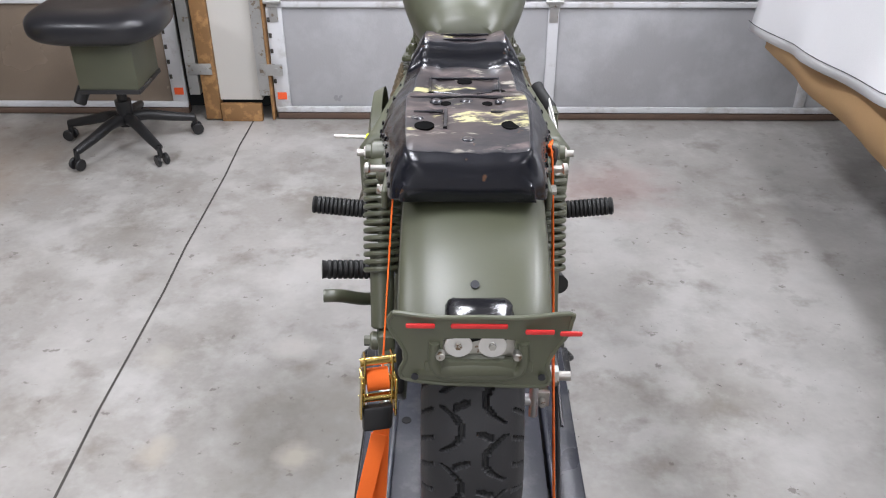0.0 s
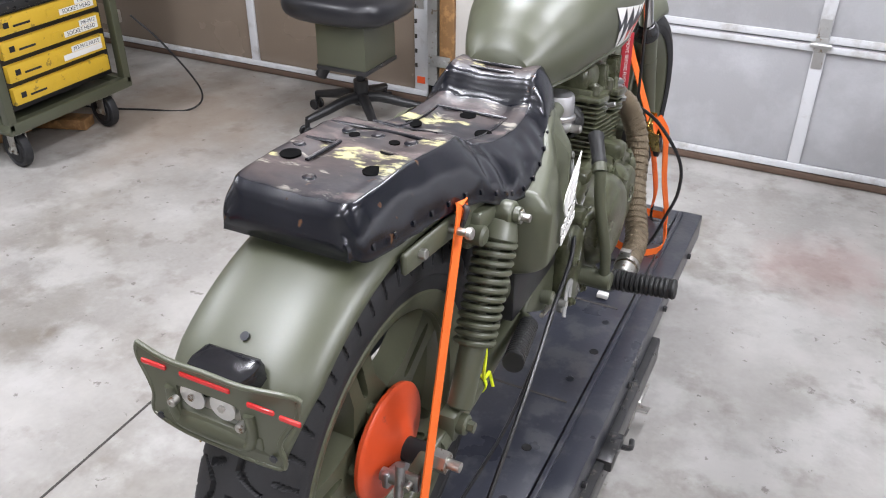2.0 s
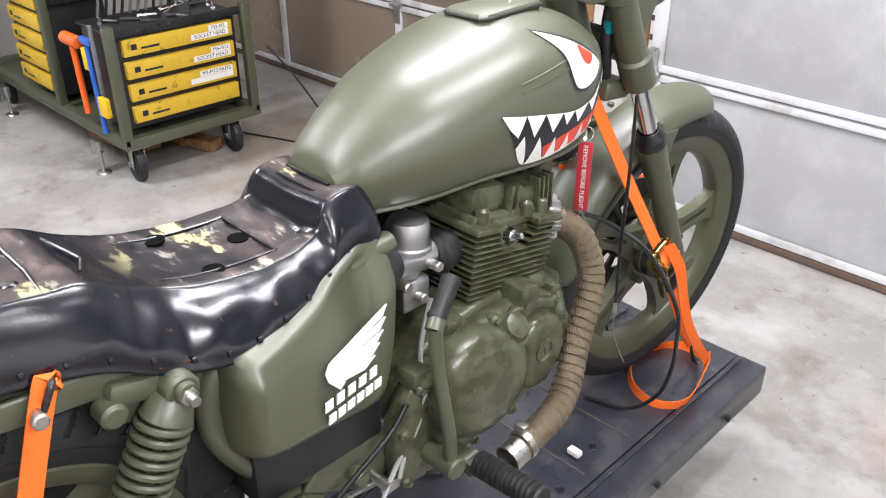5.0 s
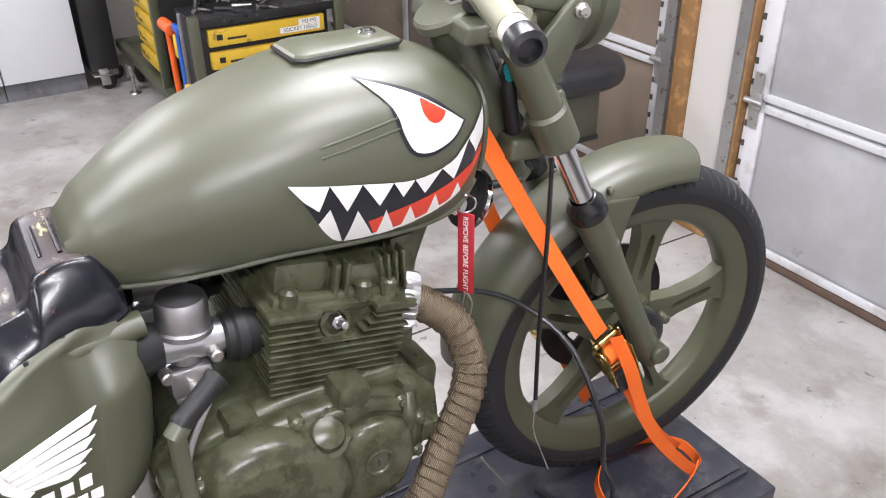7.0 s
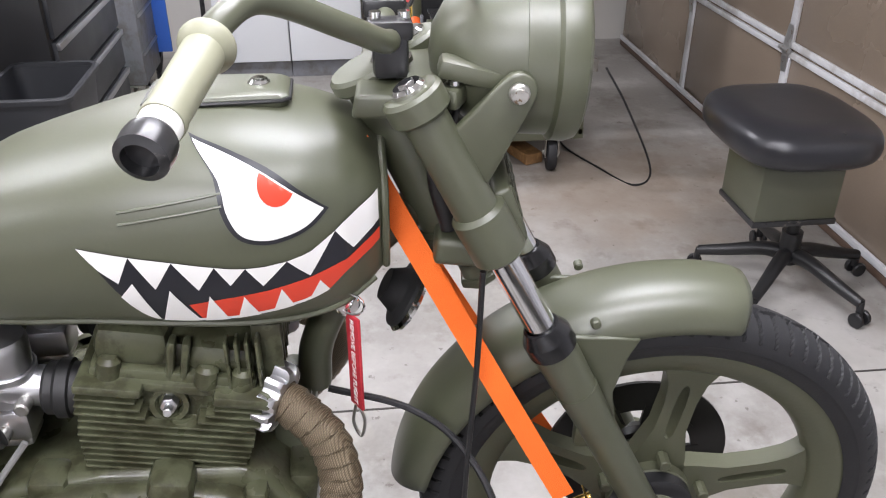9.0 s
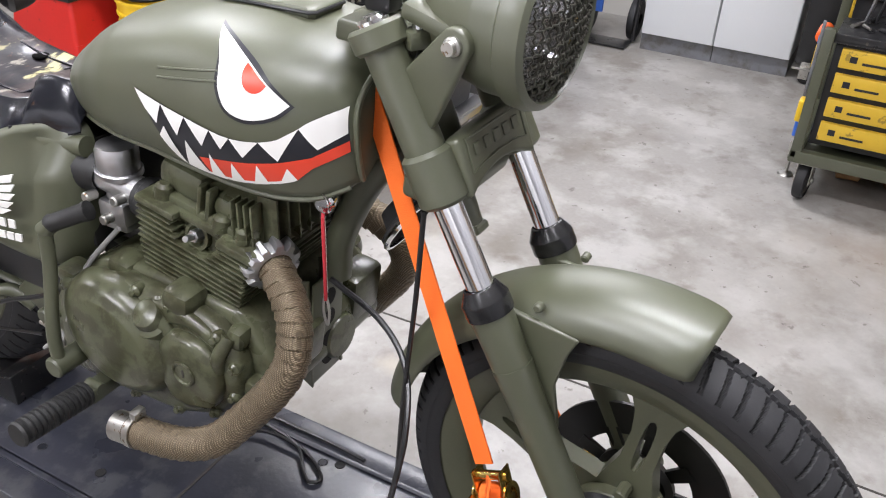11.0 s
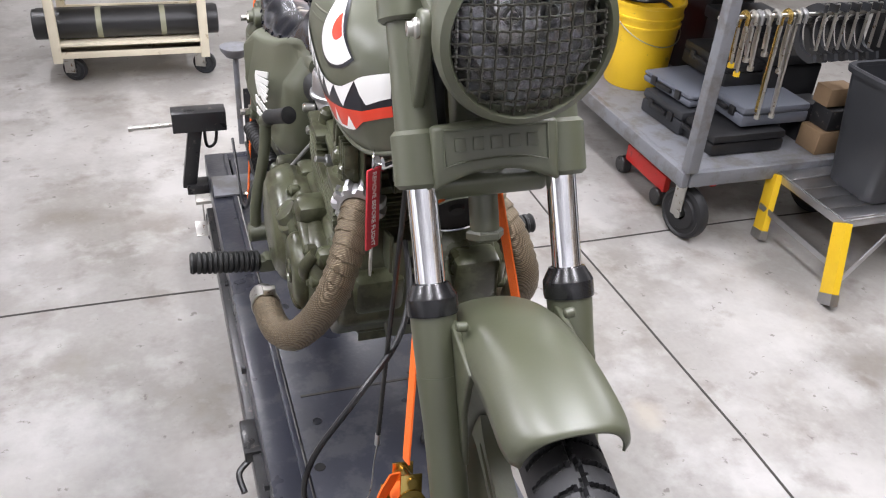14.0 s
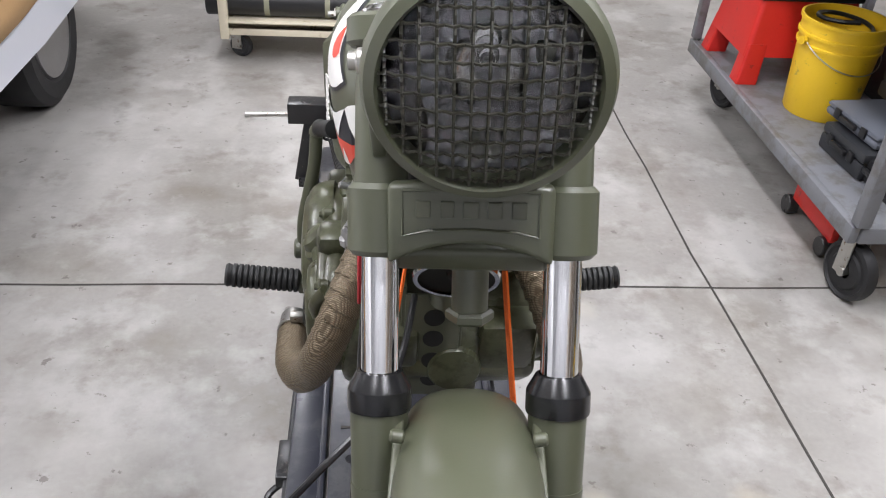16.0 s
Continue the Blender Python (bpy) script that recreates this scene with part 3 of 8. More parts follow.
def slotted(outer, inner, x0, x1):
    """A plate with a hole: two outlines of as many points, (y, z), between x0 and x1."""
    bm = bmesh.new()
    n = len(outer)
    r = [[bm.verts.new((x, *p)) for p in poly] for poly, x in ((outer, x0), (outer, x1), (inner, x1), (inner, x0))]
    for a, b in zip(r, r[1:] + r[:1]):
        for i in range(n):
            k = (i + 1) % n
            bm.faces.new((a[i], a[k], b[k], b[i]))
    return bm


def wheel(name, c, R, half, kind, rim_r, label):
    k, deep = (0.7, 0.047) if kind == "rear" else (0.5, 0.028)
    w = part(name, lathe(bmesh.new(), [(rim_r - deep, -half * k), (rim_r - 0.004, -half * 0.78), (rim_r + 0.014, -half * 0.8), (rim_r + 0.014, -half * 0.7), (rim_r - 0.02, -half * 0.4), (rim_r - 0.03, 0),
                                       (rim_r - 0.02, half * 0.4), (rim_r + 0.014, half * 0.7), (rim_r + 0.014, half * 0.8), (rim_r - 0.004, half * 0.78), (rim_r - deep, half * k), (rim_r - deep - 0.004, half * (k - 0.08)), (rim_r - 0.036, 0), (rim_r - deep - 0.004, half * (0.08 - k)), (rim_r - deep, -half * k)], c, (1, 0, 0), 96), OLIVE_WHEEL, bike, label)
    if kind == "rear":
        for s in (-1, 1):
            part("rim_flange", lathe(bmesh.new(), [(0.236, s * 0.052), (0.236, s * 0.0605), (0.232, s * 0.063), (0.224, s * 0.0615), (0.21, s * 0.056), (0.203, s * 0.05), (0.201, s * 0.03), (0.214, s * 0.03), (0.236, s * 0.052)], c, (1, 0, 0), 96), OLIVE_WHEEL, w, "olive rim edge")
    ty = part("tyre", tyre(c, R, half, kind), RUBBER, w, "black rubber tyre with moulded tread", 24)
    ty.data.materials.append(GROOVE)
    part("hub", lathe(bmesh.new(), [(0, -0.07), (0.03, -0.07), (0.045, -0.045), (0.06, -0.03), (0.06, 0.03), (0.045, 0.045), (0.03, 0.07), (0, 0.07)], c, (1, 0, 0), 40), OLIVE_WHEEL, w)
    for i in range(5):
        a = radians(90 + 72 * i + (14 if kind == "rear" else -8))
        rot = Matrix.Rotation(a, 3, "X")
        L = rim_r - 0.026
        wide, root = (0.03, 0.056) if kind == "rear" else (0.022, 0.044)
        out, inn = [], []
        for sg in (1, -1):
            side = [(0.036, root), (0.07, root * 0.84), (L * 0.5, wide + 0.001), (L * 0.72, wide), (L * 0.86, wide + 0.005), (L * 0.94, wide + 0.014), (L + 0.004, wide + 0.034)]
            slot = [(L * 0.44, 0.002), (L * 0.46, 0.005), (L * 0.52, 0.007), (L * 0.68, 0.008), (L * 0.78, 0.007), (L * 0.83, 0.005), (L * 0.85, 0.001)]
            out += [(u, sg * w2) for u, w2 in (side if sg > 0 else side[::-1])]
            inn += [(u, sg * w2) for u, w2 in (slot if sg > 0 else slot[::-1])]
        b = slotted(out, inn, -0.014, 0.03 if kind == "rear" else 0.014)
        for v in b.verts:
            v.co = c + rot @ v.co
        part("spoke", b, OLIVE_WHEEL, w)
        e = rot @ V((0, 0.075, 0))
        part("bolt", C(c + e + V((0.015, 0, 0)), c + e + V((0.04, 0, 0)), 0.009, 8, bevel=0.002), OLIVE_WHEEL, w)
    return w


rear_wheel = wheel("rear_wheel", RA, 0.326, 0.069, "rear", 0.252, "olive painted five-spoke cast rear wheel")
front_wheel = wheel("front_wheel", FA, 0.33, 0.043, "front", 0.262, "olive painted five-spoke cast front wheel")
drum = part("brake_drum_plate", lathe(bmesh.new(), [(0, 0.078), (0.024, 0.078), (0.032, 0.072), (0.045, 0.066), (0.065, 0.06), (0.085, 0.0555), (0.0905, 0.054), (0.093, 0.051), (0.092, 0.045), (0.084, 0.04), (0, 0.036)], RA, (1, 0, 0), 56), ORANGE_PAINT, bike, "orange-red painted brake backing plate")
part("brake_arm", join(P([(-0.07, 0.722), (-0.07, 0.75), (-0.03, 0.737), (0.0, 0.716), (-0.006, 0.7), (-0.03, 0.708)], 0.084, 0.094, 0.003), C(RA + V((0.07, -0.058, 0.0)), RA + V((0.106, -0.058, 0.0)), 0.01, 12), C(RA + V((0.1, -0.066, -0.026)), RA + V((0.1, -0.058, 0.03)), 0.007, 10)), ALU, drum, "bare aluminium brake arm")
part("brake_axle_boss", C(RA + V((0.07, 0.0, 0.0)), RA + V((0.118, 0.0, 0)), 0.019, 24, bevel=0.003), BLACK_STEEL, drum)
for s in (1, -1):
    part("axle_nut", join(C(RA + V((s * 0.12, 0, 0)), RA + V((s * 0.145, 0, 0)), 0.017, 6), C(RA + V((s * 0.14, 0, 0)), RA + V((s * 0.165, 0, 0)), 0.008, 14)), STEEL, bike, "zinc axle nut")
# front brake disc on the far side
disc = part("brake_disc", lathe(bmesh.new(), [(0.085, -0.062), (0.138, -0.062), (0.138, -0.067), (0.085, -0.067), (0.085, -0.062)], FA, (1, 0, 0), 64), DISC_M, front_wheel, "dark steel brake disc")
part("disc_carrier", lathe(bmesh.new(), [(0, -0.05), (0.05, -0.052), (0.058, -0.06), (0.058, -0.068), (0, -0.068)], FA, (1, 0, 0), 40), DISC_M, front_wheel)
for i in range(9):
    a = radians(40 * i)
    b = P([(0.05, -0.009), (0.095, -0.013), (0.095, 0.013), (0.05, 0.009)], -0.067, -0.061)
    for v in b.verts:
        v.co = FA + Matrix.Rotation(a, 3, "X") @ v.co
    part("carrier_arm", b, DISC_M, front_wheel)
part("hub_cap", lathe(bmesh.new(), [(0, 0.056), (0.05, 0.056), (0.058, 0.05), (0.058, 0.03), (0, 0.03)], FA, (1, 0, 0), 40), BLACK_M, front_wheel, "black plastic hub cover")


# mudguards
def guard(c, r, a0, a1, half, drop, n=40, m=14, flare=None):
    bm = bmesh.new()
    rings = []
    for i in range(n + 1):
        t = i / n
        a = radians(a0 + (a1 - a0) * t)
        k = flare(t) if flare else 1.0
        ring = []
        for j in range(m + 1):
            s = -1 + 2 * j / m
            x = half * k * math.sin(s * math.pi / 2 * 0.96)
            rr = r - drop * (1 - math.cos(s * math.pi / 2)) ** 1.25
            ring.append(c + V((x, rr * math.cos(a), rr * math.sin(a))))
        rings.append(ring)
    return loft(bm, rings, False)


rf = solid(part("rear_fender", guard(RA, 0.386, 52, 140, 0.097, 0.032, flare=lambda t: 0.86 + 0.14 * math.sin(min(1, t * 1.3 + 0.2) * math.pi / 2) - 0.12 * max(0, t - 0.85) / 0.15), OLIVE, bike, "smooth olive steel rear mudguard", 60), 0.003)
# the small fender hole is a black disc, its shade painted on top
for a, r in ((123.5, 0.0055), (128.5, 0.008)):
    d = V((0, math.cos(radians(a)), math.sin(radians(a))))
    part("mounting_hole", C(RA + d * 0.387, RA + d * 0.3892, r, 16), STEEL if r > 0.007 else BLACK_ART, rf)
ff = solid(part("front_fender", guard(FA, 0.372, 78, 173, 0.066, 0.046, n=70, m=20, flare=lambda t: 0.8 + 0.2 * (1 - (1 - min(1, t * 16)) ** 2) ** 0.5 - 0.3 * max(0.0, t - 0.93) / 0.07 * max(0.0, t - 0.93) / 0.07), OLIVE, bike, "olive painted front mudguard", 60), 0.003)
for s in (-1, 1):
    part("fender_strut", P([(1.225, 1.02), (1.335, 1.015), (1.322, 0.985), (1.31, 0.93), (1.322, 0.862), (1.3, 0.858), (1.283, 0.92), (1.262, 0.985)], s * 0.059, s * 0.068, 0.003), OLIVE, ff, "olive wedge-shaped mudguard stay")
    part("fender_bolt", C((s * 0.056, 1.278, 1.035), (s * 0.069, 1.278, 1.037), 0.006, 10, bevel=0.002), OLIVE, ff)

# forks, yokes and badge
fdir = V((0, -0.535, 1)).normalized()
for s in (-1, 1):
    x = s * 0.083

    def at(z, dx=0.0):
        return V((x + dx, fork_y(z), z))
    leg = part("fork_leg", join(C(at(0.70), at(0.90), 0.0225, 28, 0.0235), C(at(0.90), at(0.955), 0.0235, 28, 0.0265), C(at(0.955), at(1.022), 0.0255, 28, 0.0275), lathe(bmesh.new(), [(0, -0.035), (0.016, -0.035), (0.022, -0.01), (0.024, 0.05), (0.0225, 0.06)], at(0.70), fdir, 28), C(at(0.70, -0.03) + V((0, 0.012, 0)), at(0.70, 0.03) + V((0, 0.012, 0)), 0.019, 18, bevel=0.003), B(at(0.865, -s * 0.016) + V((0, -0.024, 0)), (0.02, 0.03, 0.04), 0.006)), OLIVE, bike, "olive fork lower leg")
    part("dust_boot", lathe(bmesh.new(), [(0.0185, 0.046), (0.0215, 0.045), (0.0292, 0.031), (0.03, 0.029), (0.0302, 0.012), (0.0295, 0.009), (0.025, 0.008)], at(1.01), fdir, 32), BOOT, leg, "glossy black rubber fork boot", 14)
    part("stanchion", C(at(1.03), at(1.18), 0.0175, 28), CHROME, leg, "polished chrome fork tube")
    part("fork_shroud", join(C(at(1.15), at(1.315), 0.025, 28, 0.0235), C(at(1.147), at(1.205), 0.0305, 28, bevel=0.005)), OLIVE, leg)
    # lamp ear
    e0, e1 = at(1.255) + V((0, 0.01, 0)), V((s * 0.086, 1.168, 1.335))
    d = (e1 - e0).normalized()
    n = V((0, -d.z, d.y))
    poly = []
    for p, w, ang in ((e0, 0.034, range(180, 361, 30)), (e1, 0.019, range(0, 181, 30))):
        for g in ang:
            q = p + n * (w * math.cos(radians(g))) + d * (w * math.sin(radians(g)) * (1 if p is e1 else 0.3))
            poly.append((q.y, q.z))
    part("lamp_ear", P(poly, s * 0.076, s * 0.089, 0.004), OLIVE, leg)
    part("ear_bolt", join(C(V((s * 0.086, 1.168, 1.335)), V((s * 0.095, 1.168, 1.335)), 0.0105, 20, bevel=0.002), C(V((s * 0.094, 1.168, 1.335)), V((s * 0.101, 1.168, 1.335)), 0.0075, 12)), STEEL, leg, "bright socket-head bolt")
    cap = part("fork_cap", join(C(at(1.325), at(1.342), 0.0185, 28, bevel=0.004), C(at(1.34), at(1.3445), 0.009, 6, bevel=0.001)), CHROME, leg, "chrome fork cap")
yoke = part("top_yoke", join(P([(0.995, 1.325), (1.075, 1.325), (1.085, 1.35), (1.0, 1.35)], -0.083, 0.083, 0.005), C((0.083, fork_y(1.33), 1.33), (0.083, fork_y(1.355), 1.355), 0.032, 28, bevel=0.004), C((-0.083, fork_y(1.33), 1.33), (-0.083, fork_y(1.355), 1.355), 0.032, 28, bevel=0.004), B((0.06, 1.115, 1.365), (0.03, 0.07, 0.02), 0.006, RX(-14)), B((-0.06, 1.115, 1.365), (0.03, 0.07, 0.02), 0.006, RX(-14))), OLIVE, bike, "olive upper fork yoke")
for sx in (-1, 1):
    lug = part("clamp_lug", B((sx * 0.062, fork_y(1.34) + 0.034, 1.342), (0.03, 0.024, 0.022), 0.005, RZ(-sx * 25)), OLIVE, yoke)
    part("clamp_bolt", join(C((sx * 0.062, fork_y(1.34) + 0.036, 1.352), (sx * 0.062, fork_y(1.34) + 0.036, 1.361), 0.0075, 14, bevel=0.002), C((sx * 0.062, fork_y(1.34) + 0.036, 1.36), (sx * 0.062, fork_y(1.34) + 0.036, 1.3615), 0.004, 6)), CHROME, lug, "bright pinch bolt")
part("stem_nut", join(C((0, 1.033, 1.348), (0, 1.03, 1.356), 0.026, 28, bevel=0.002), C((0, 1.031, 1.354), (0, 1.026, 1.366), 0.019, 6, bevel=0.003)), CHROME, yoke, "chrome steering stem nut")
part("steering_head", join(C((0, 1.105, 1.14), (0, 1.02, 1.325), 0.033, 28), C((0, 1.023, 1.315), (0, 1.015, 1.332), 0.043, 28, bevel=0.004), C((0, 1.115, 1.125), (0, 1.103, 1.15), 0.042, 28, bevel=0.004)), OLIVE, bike)
part("stem_foot", join(C((0, 1.118, 1.125), (0, 1.142, 1.066), 0.018, 20, bevel=0.004), C((0, 1.14, 1.07), (0, 1.144, 1.058), 0.024, 6, bevel=0.003)), OLIVE, bike, "olive steering stem foot and nut")
part("lower_yoke", P([(1.085, 1.125), (1.15, 1.12), (1.16, 1.15), (1.09, 1.16)], -0.072, 0.072, 0.008), OLIVE, bike)
# arched badge over the lower yoke
arc = []
for i in range(13):
    u = -1 + i / 6
    arc.append((u * 0.077, 1.213 - 0.004 * u * u))
for i in range(13):
    u = 1 - i / 6
    arc.append((u * 0.077, 1.132 + 0.022 * (1 - u * u) - 0.002))
bm = bmesh.new()
bd, bn = V((0, -0.34, 0.94)), V((0, 0.94, 0.34))
base = V((0, 1.163, 1.17))
fr = [[V((x, 0, 0)) + base + bd * (z - 1.17) + bn * o for x, z in arc] for o in (0.0, 0.022)]
loft(bm, fr)
bmesh.ops.recalc_face_normals(bm, faces=bm.faces)
bmesh.ops.bevel(bm, geom=[e for e in bm.edges if e.calc_face_angle(0) > 0.8], offset=0.006, segments=3, affect="EDGES", profile=0.5)
badge = part("yoke_badge", bm, OLIVE, bike, "olive painted arched cover with raised maker's mark bars")
bm = bmesh.new()
ring = [(-0.063, 1.204), (0.063, 1.204), (0.063, 1.16), (0.04, 1.165), (0, 1.167), (-0.04, 1.165), (-0.063, 1.16)]
sweep(bm, [V((x, 0, 0)) + base + bd * (z - 1.17) + bn * 0.0225 for x, z in ring + ring[:1]], 0.0016, 6, 0)
part("badge_border", bm, OLIVE, badge)
for i, w in enumerate((0.017, 0.017, 0.018, 0.016, 0.017)):
    x = -0.044 + i * 0.022
    c = V((x, 0, 0)) + base + bd * (1.186 - 1.17) + bn * 0.0228
    part("raised_bar", box(bmesh.new(), c, (w * 0.8, 0.003, 0.016), 0.001, RX(20)), OLIVE, badge)

# headlamp
hc, hd = V((0, 1.172, 1.343)), V((0, 0.985, -0.02)).normalized()
lamp = part("headlamp", lathe(bmesh.new(), [(0, -0.085), (0.026, -0.082), (0.052, -0.068), (0.07, -0.04), (0.079, 0.0), (0.0795, 0.004), (0.0805, 0.0045), (0.081, 0.028), (0.081, 0.034)], hc, hd, 56), OLIVE, bike, "olive headlamp shell with mesh stone guard")
part("lamp_rim", lathe(bmesh.new(), [(0.081, 0.032), (0.0865, 0.036), (0.0875, 0.05), (0.084, 0.06), (0.0765, 0.064), (0.0735, 0.058), (0.0735, 0.038)], hc, hd, 64), OLIVE, lamp)
part("reflector", lathe(bmesh.new(), [(0.012, -0.035), (0.03, -0.028), (0.055, -0.008), (0.067, 0.018), (0.074, 0.04)], hc, hd, 48), REFLECT, lamp, "shiny metal lamp reflector")
part("bulb", join(C(hc + hd * -0.03, hc + hd * 0.0, 0.009, 14), C(hc + hd * 0.0, hc + hd * 0.01, 0.006, 14, bevel=0.002)), GLASSY, lamp)
part("lens", lathe(bmesh.new(), [(0, 0.066), (0.03, 0.064), (0.055, 0.059), (0.0735, 0.05), (0.0735, 0.046), (0.055, 0.055), (0.03, 0.06), (0, 0.062)], hc, hd, 48), GLASSY, lamp, "clear domed lamp glass").visible_shadow = False
GUARD_M = mat("guard_wire_paint", (0.035, 0.034, 0.024), 0.45, var=0.2, scale=60, bump=0.05)
hu, hw = V((1, 0, 0)), hd.cross(V((1, 0, 0)))
for k in range(-6, 7):
    o = k * 0.0115
    h = math.sqrt(max(0, 0.0745 ** 2 - o ** 2))
    for u, w, nm in ((hu, hw, 0.0), (hw, hu, 0.0015)):
        pts = []
        for i in range(25):
            t = -1 + i / 12
            rr = (o * o + (t * h) ** 2) / 0.0745 ** 2
            pts.append(hc + hd * (0.0715 - 0.012 * rr + 0.0014 * (1 if (i + k) % 2 else -1)) + u * o + w * (t * h))
        part("guard_wire", S(pts, 0.00125, 5, 0), GUARD_M, lamp)

# fuel tank
TK = [(0.506, 0.054, 1.108, 1.140, 1.170), (0.53, 0.073, 1.103, 1.145, 1.196), (0.575, 0.094, 1.102, 1.154, 1.228), (0.64, 0.117, 1.104, 1.168, 1.262), (0.72, 0.133, 1.108, 1.183, 1.286), (0.80, 0.142, 1.104, 1.194, 1.305), (0.88, 0.145, 1.100, 1.200, 1.307), (0.94, 0.137, 1.100, 1.204, 1.300), (0.985, 0.119, 1.106, 1.206, 1.288), (1.012, 0.098, 1.118, 1.206, 1.274), (1.026, 0.082, 1.130, 1.206, 1.262)]


def tank_at(y):
    y = min(max(y, TK[0][0]), TK[-1][0])
    ys = [r[0] for r in TK]
    i = max(0, min(len(TK) - 2, sum(1 for v in ys if v <= y) - 1))
    t = (y - ys[i]) / (ys[i + 1] - ys[i])

    def cr(k):
        p = [TK[max(0, min(len(TK) - 1, i + j))][k] for j in (-1, 0, 1, 2)]
        return 0.5 * (2 * p[1] + (p[2] - p[0]) * t + (2 * p[0] - 5 * p[1] + 4 * p[2] - p[3]) * t * t + (3 * p[1] - p[0] - 3 * p[2] + p[3]) * t ** 3)
    return [cr(k) for k in (1, 2, 3, 4)]


def tank_x(y, z):
    """Half width of the tank at a height."""
    w, zb, zm, zt = tank_at(y)
    if z >= zm:
        s = min(1.0, (z - zm) / (zt - zm))
        return w * max(0.0, 1 - s ** float(np.interp(y, [0.6, 0.75, 0.94, 1.0], [2.1, 2.8, 2.8, 2.3]))) ** 0.5
    s = min(1.0, (zm - z) / (zm - zb))
    return w * (1 - 0.16 * s ** 2.2)


bm = bmesh.new()
rings = []
for i in range(61):
    t = i / 60
    y = 0.506 + 0.52 * (t ** 0.92)
    w, zb, zm, zt = tank_at(y)
    half = []
    for j in range(9):
        z = zb + (zm - zb) * j / 8
        half.append((tank_x(y, z), z))
    for j in range(1, 19):
        q = j / 18 * math.pi / 2
        z = zm + (zt - zm) * math.sin(q) ** 1.0
        half.append((tank_x(y, min(z, zt)), z))
    half[-1] = (0.0, zt)
    bot = [(half[0][0] * 0.9, zb - 0.004), (half[0][0] * 0.5, zb + 0.012)]
    sec = [(-x, z) for x, z in bot[::-1]] + [(-x, z) for x, z in half] + [(x, z) for x, z in half[-2::-1]] + bot
    rings.append([(x, y, z) for x, z in sec])
loft(bm, rings)
tank = part("fuel_tank", bm, OLIVE, bike, "olive teardrop fuel tank with painted shark eye and teeth", 50)
w, zb, zm, zt = tank_at(1.024)
for s in (-1, 1):
    pts = [(s * (tank_x(1.024, zb + (zt - zb) * j / 14) + 0.0005), 1.028, zb + (zt - zb) * j / 14) for j in range(15)]
    part("tank_lip", S(pts, 0.0042, 8, 0), OLIVE, tank)
    pts = [(s * (tank_x(0.515 + 0.0357 * j, tank_at(0.515 + 0.0357 * j)[1]) * 0.985), 0.515 + 0.0357 * j, tank_at(0.515 + 0.0357 * j)[1] - 0.002) for j in range(15)]
    part("tank_seam", S(pts, 0.004, 8, 4), OLIVE, tank)
lid = part("tank_lid", loft(bmesh.new(), [[(x * k, y0 + (y1 - y0) * ty, z + dz) for x, ty in ((-1, 0.08), (-0.8, 0), (0.8, 0), (1, 0.08), (0.86, 0.95), (0.7, 1), (-0.7, 1), (-0.86, 0.95))]
                                   for k, y0, y1, z, dz in ((0.037, 0.797, 0.932, 1.292, 0.0), (0.041, 0.793, 0.936, 1.307, 0.0), (0.041, 0.793, 0.936, 1.31, 0.0), (0.039, 0.796, 0.933, 1.313, 0.0), (0.033, 0.806, 0.925, 1.316, 0.0))]), OLIVE, tank, "olive locking filler flap", 25)
part("flap_gasket", S([(x * 0.042, 0.792 + 0.145 * ty, 1.3075) for x, ty in ((-1, 0.08), (-0.8, 0), (0.8, 0), (1, 0.08), (0.86, 0.95), (0.7, 1), (-0.7, 1), (-0.86, 0.95), (-1, 0.08))], 0.0022, 6, 0), BLACK_M, tank)
part("flap_lock", join(C((0, 0.905, 1.312), (0, 0.905, 1.32), 0.012, 24, bevel=0.003), C((0, 0.905, 1.319), (0, 0.905, 1.322), 0.006, 16)), CHROME, tank, "chrome key lock")


def decal(name, poly, off, material, s, label="", parent=None):
    """Paint on the tank: a polygon of (y, z), cut fine and laid on the curved side."""
    bm = bmesh.new()
    vs = [bm.verts.new((0, y, z)) for y, z in poly]
    f = bm.faces.new(vs)
    bmesh.ops.triangulate(bm, faces=[f])
    for _ in range(6):
        es = [e for e in bm.edges if e.calc_length() > 0.007]
        if not es:
            break
        bmesh.ops.subdivide_edges(bm, edges=es, cuts=1)
        bmesh.ops.triangulate(bm, faces=[g for g in bm.faces if len(g.verts) > 3])
    for v in bm.verts:
        y, z = v.co.y, v.co.z
        e = 0.002
        x = tank_x(y, z)
        n = V((1, -(tank_x(y + e, z) - tank_x(y - e, z)) / (2 * e), -(tank_x(y, z + e) - tank_x(y, z - e)) / (2 * e))).normalized()
        p = V((x, y, z)) + n * off
        v.co = V((s * p.x, p.y, p.z))
    return part(name, bm, material, parent or tank, label, 80)


def curve2(pts, k=6):
    return [(p.y, p.z) for p in spline([(0, *p) for p in pts], k)]


EYE_P = curve2([(0.845, 1.291), (0.881, 1.280), (0.912, 1.266), (0.940, 1.248), (0.966, 1.229)], 5) + curve2([(0.966, 1.229), (0.950, 1.216), (0.929, 1.208), (0.907, 1.206), (0.887, 1.214), (0.876, 1.236), (0.870, 1.263), (0.845, 1.291)], 5)[1:-1]


def grow(poly, d):
    cy, cz = sum(p[0] for p in poly) / len(poly), sum(p[1] for p in poly) / len(poly)
    return [(cy + (y - cy) * (1 + d / math.hypot(y - cy, z - cz)), cz + (z - cz) * (1 + d / math.hypot(y - cy, z - cz))) for y, z in poly]


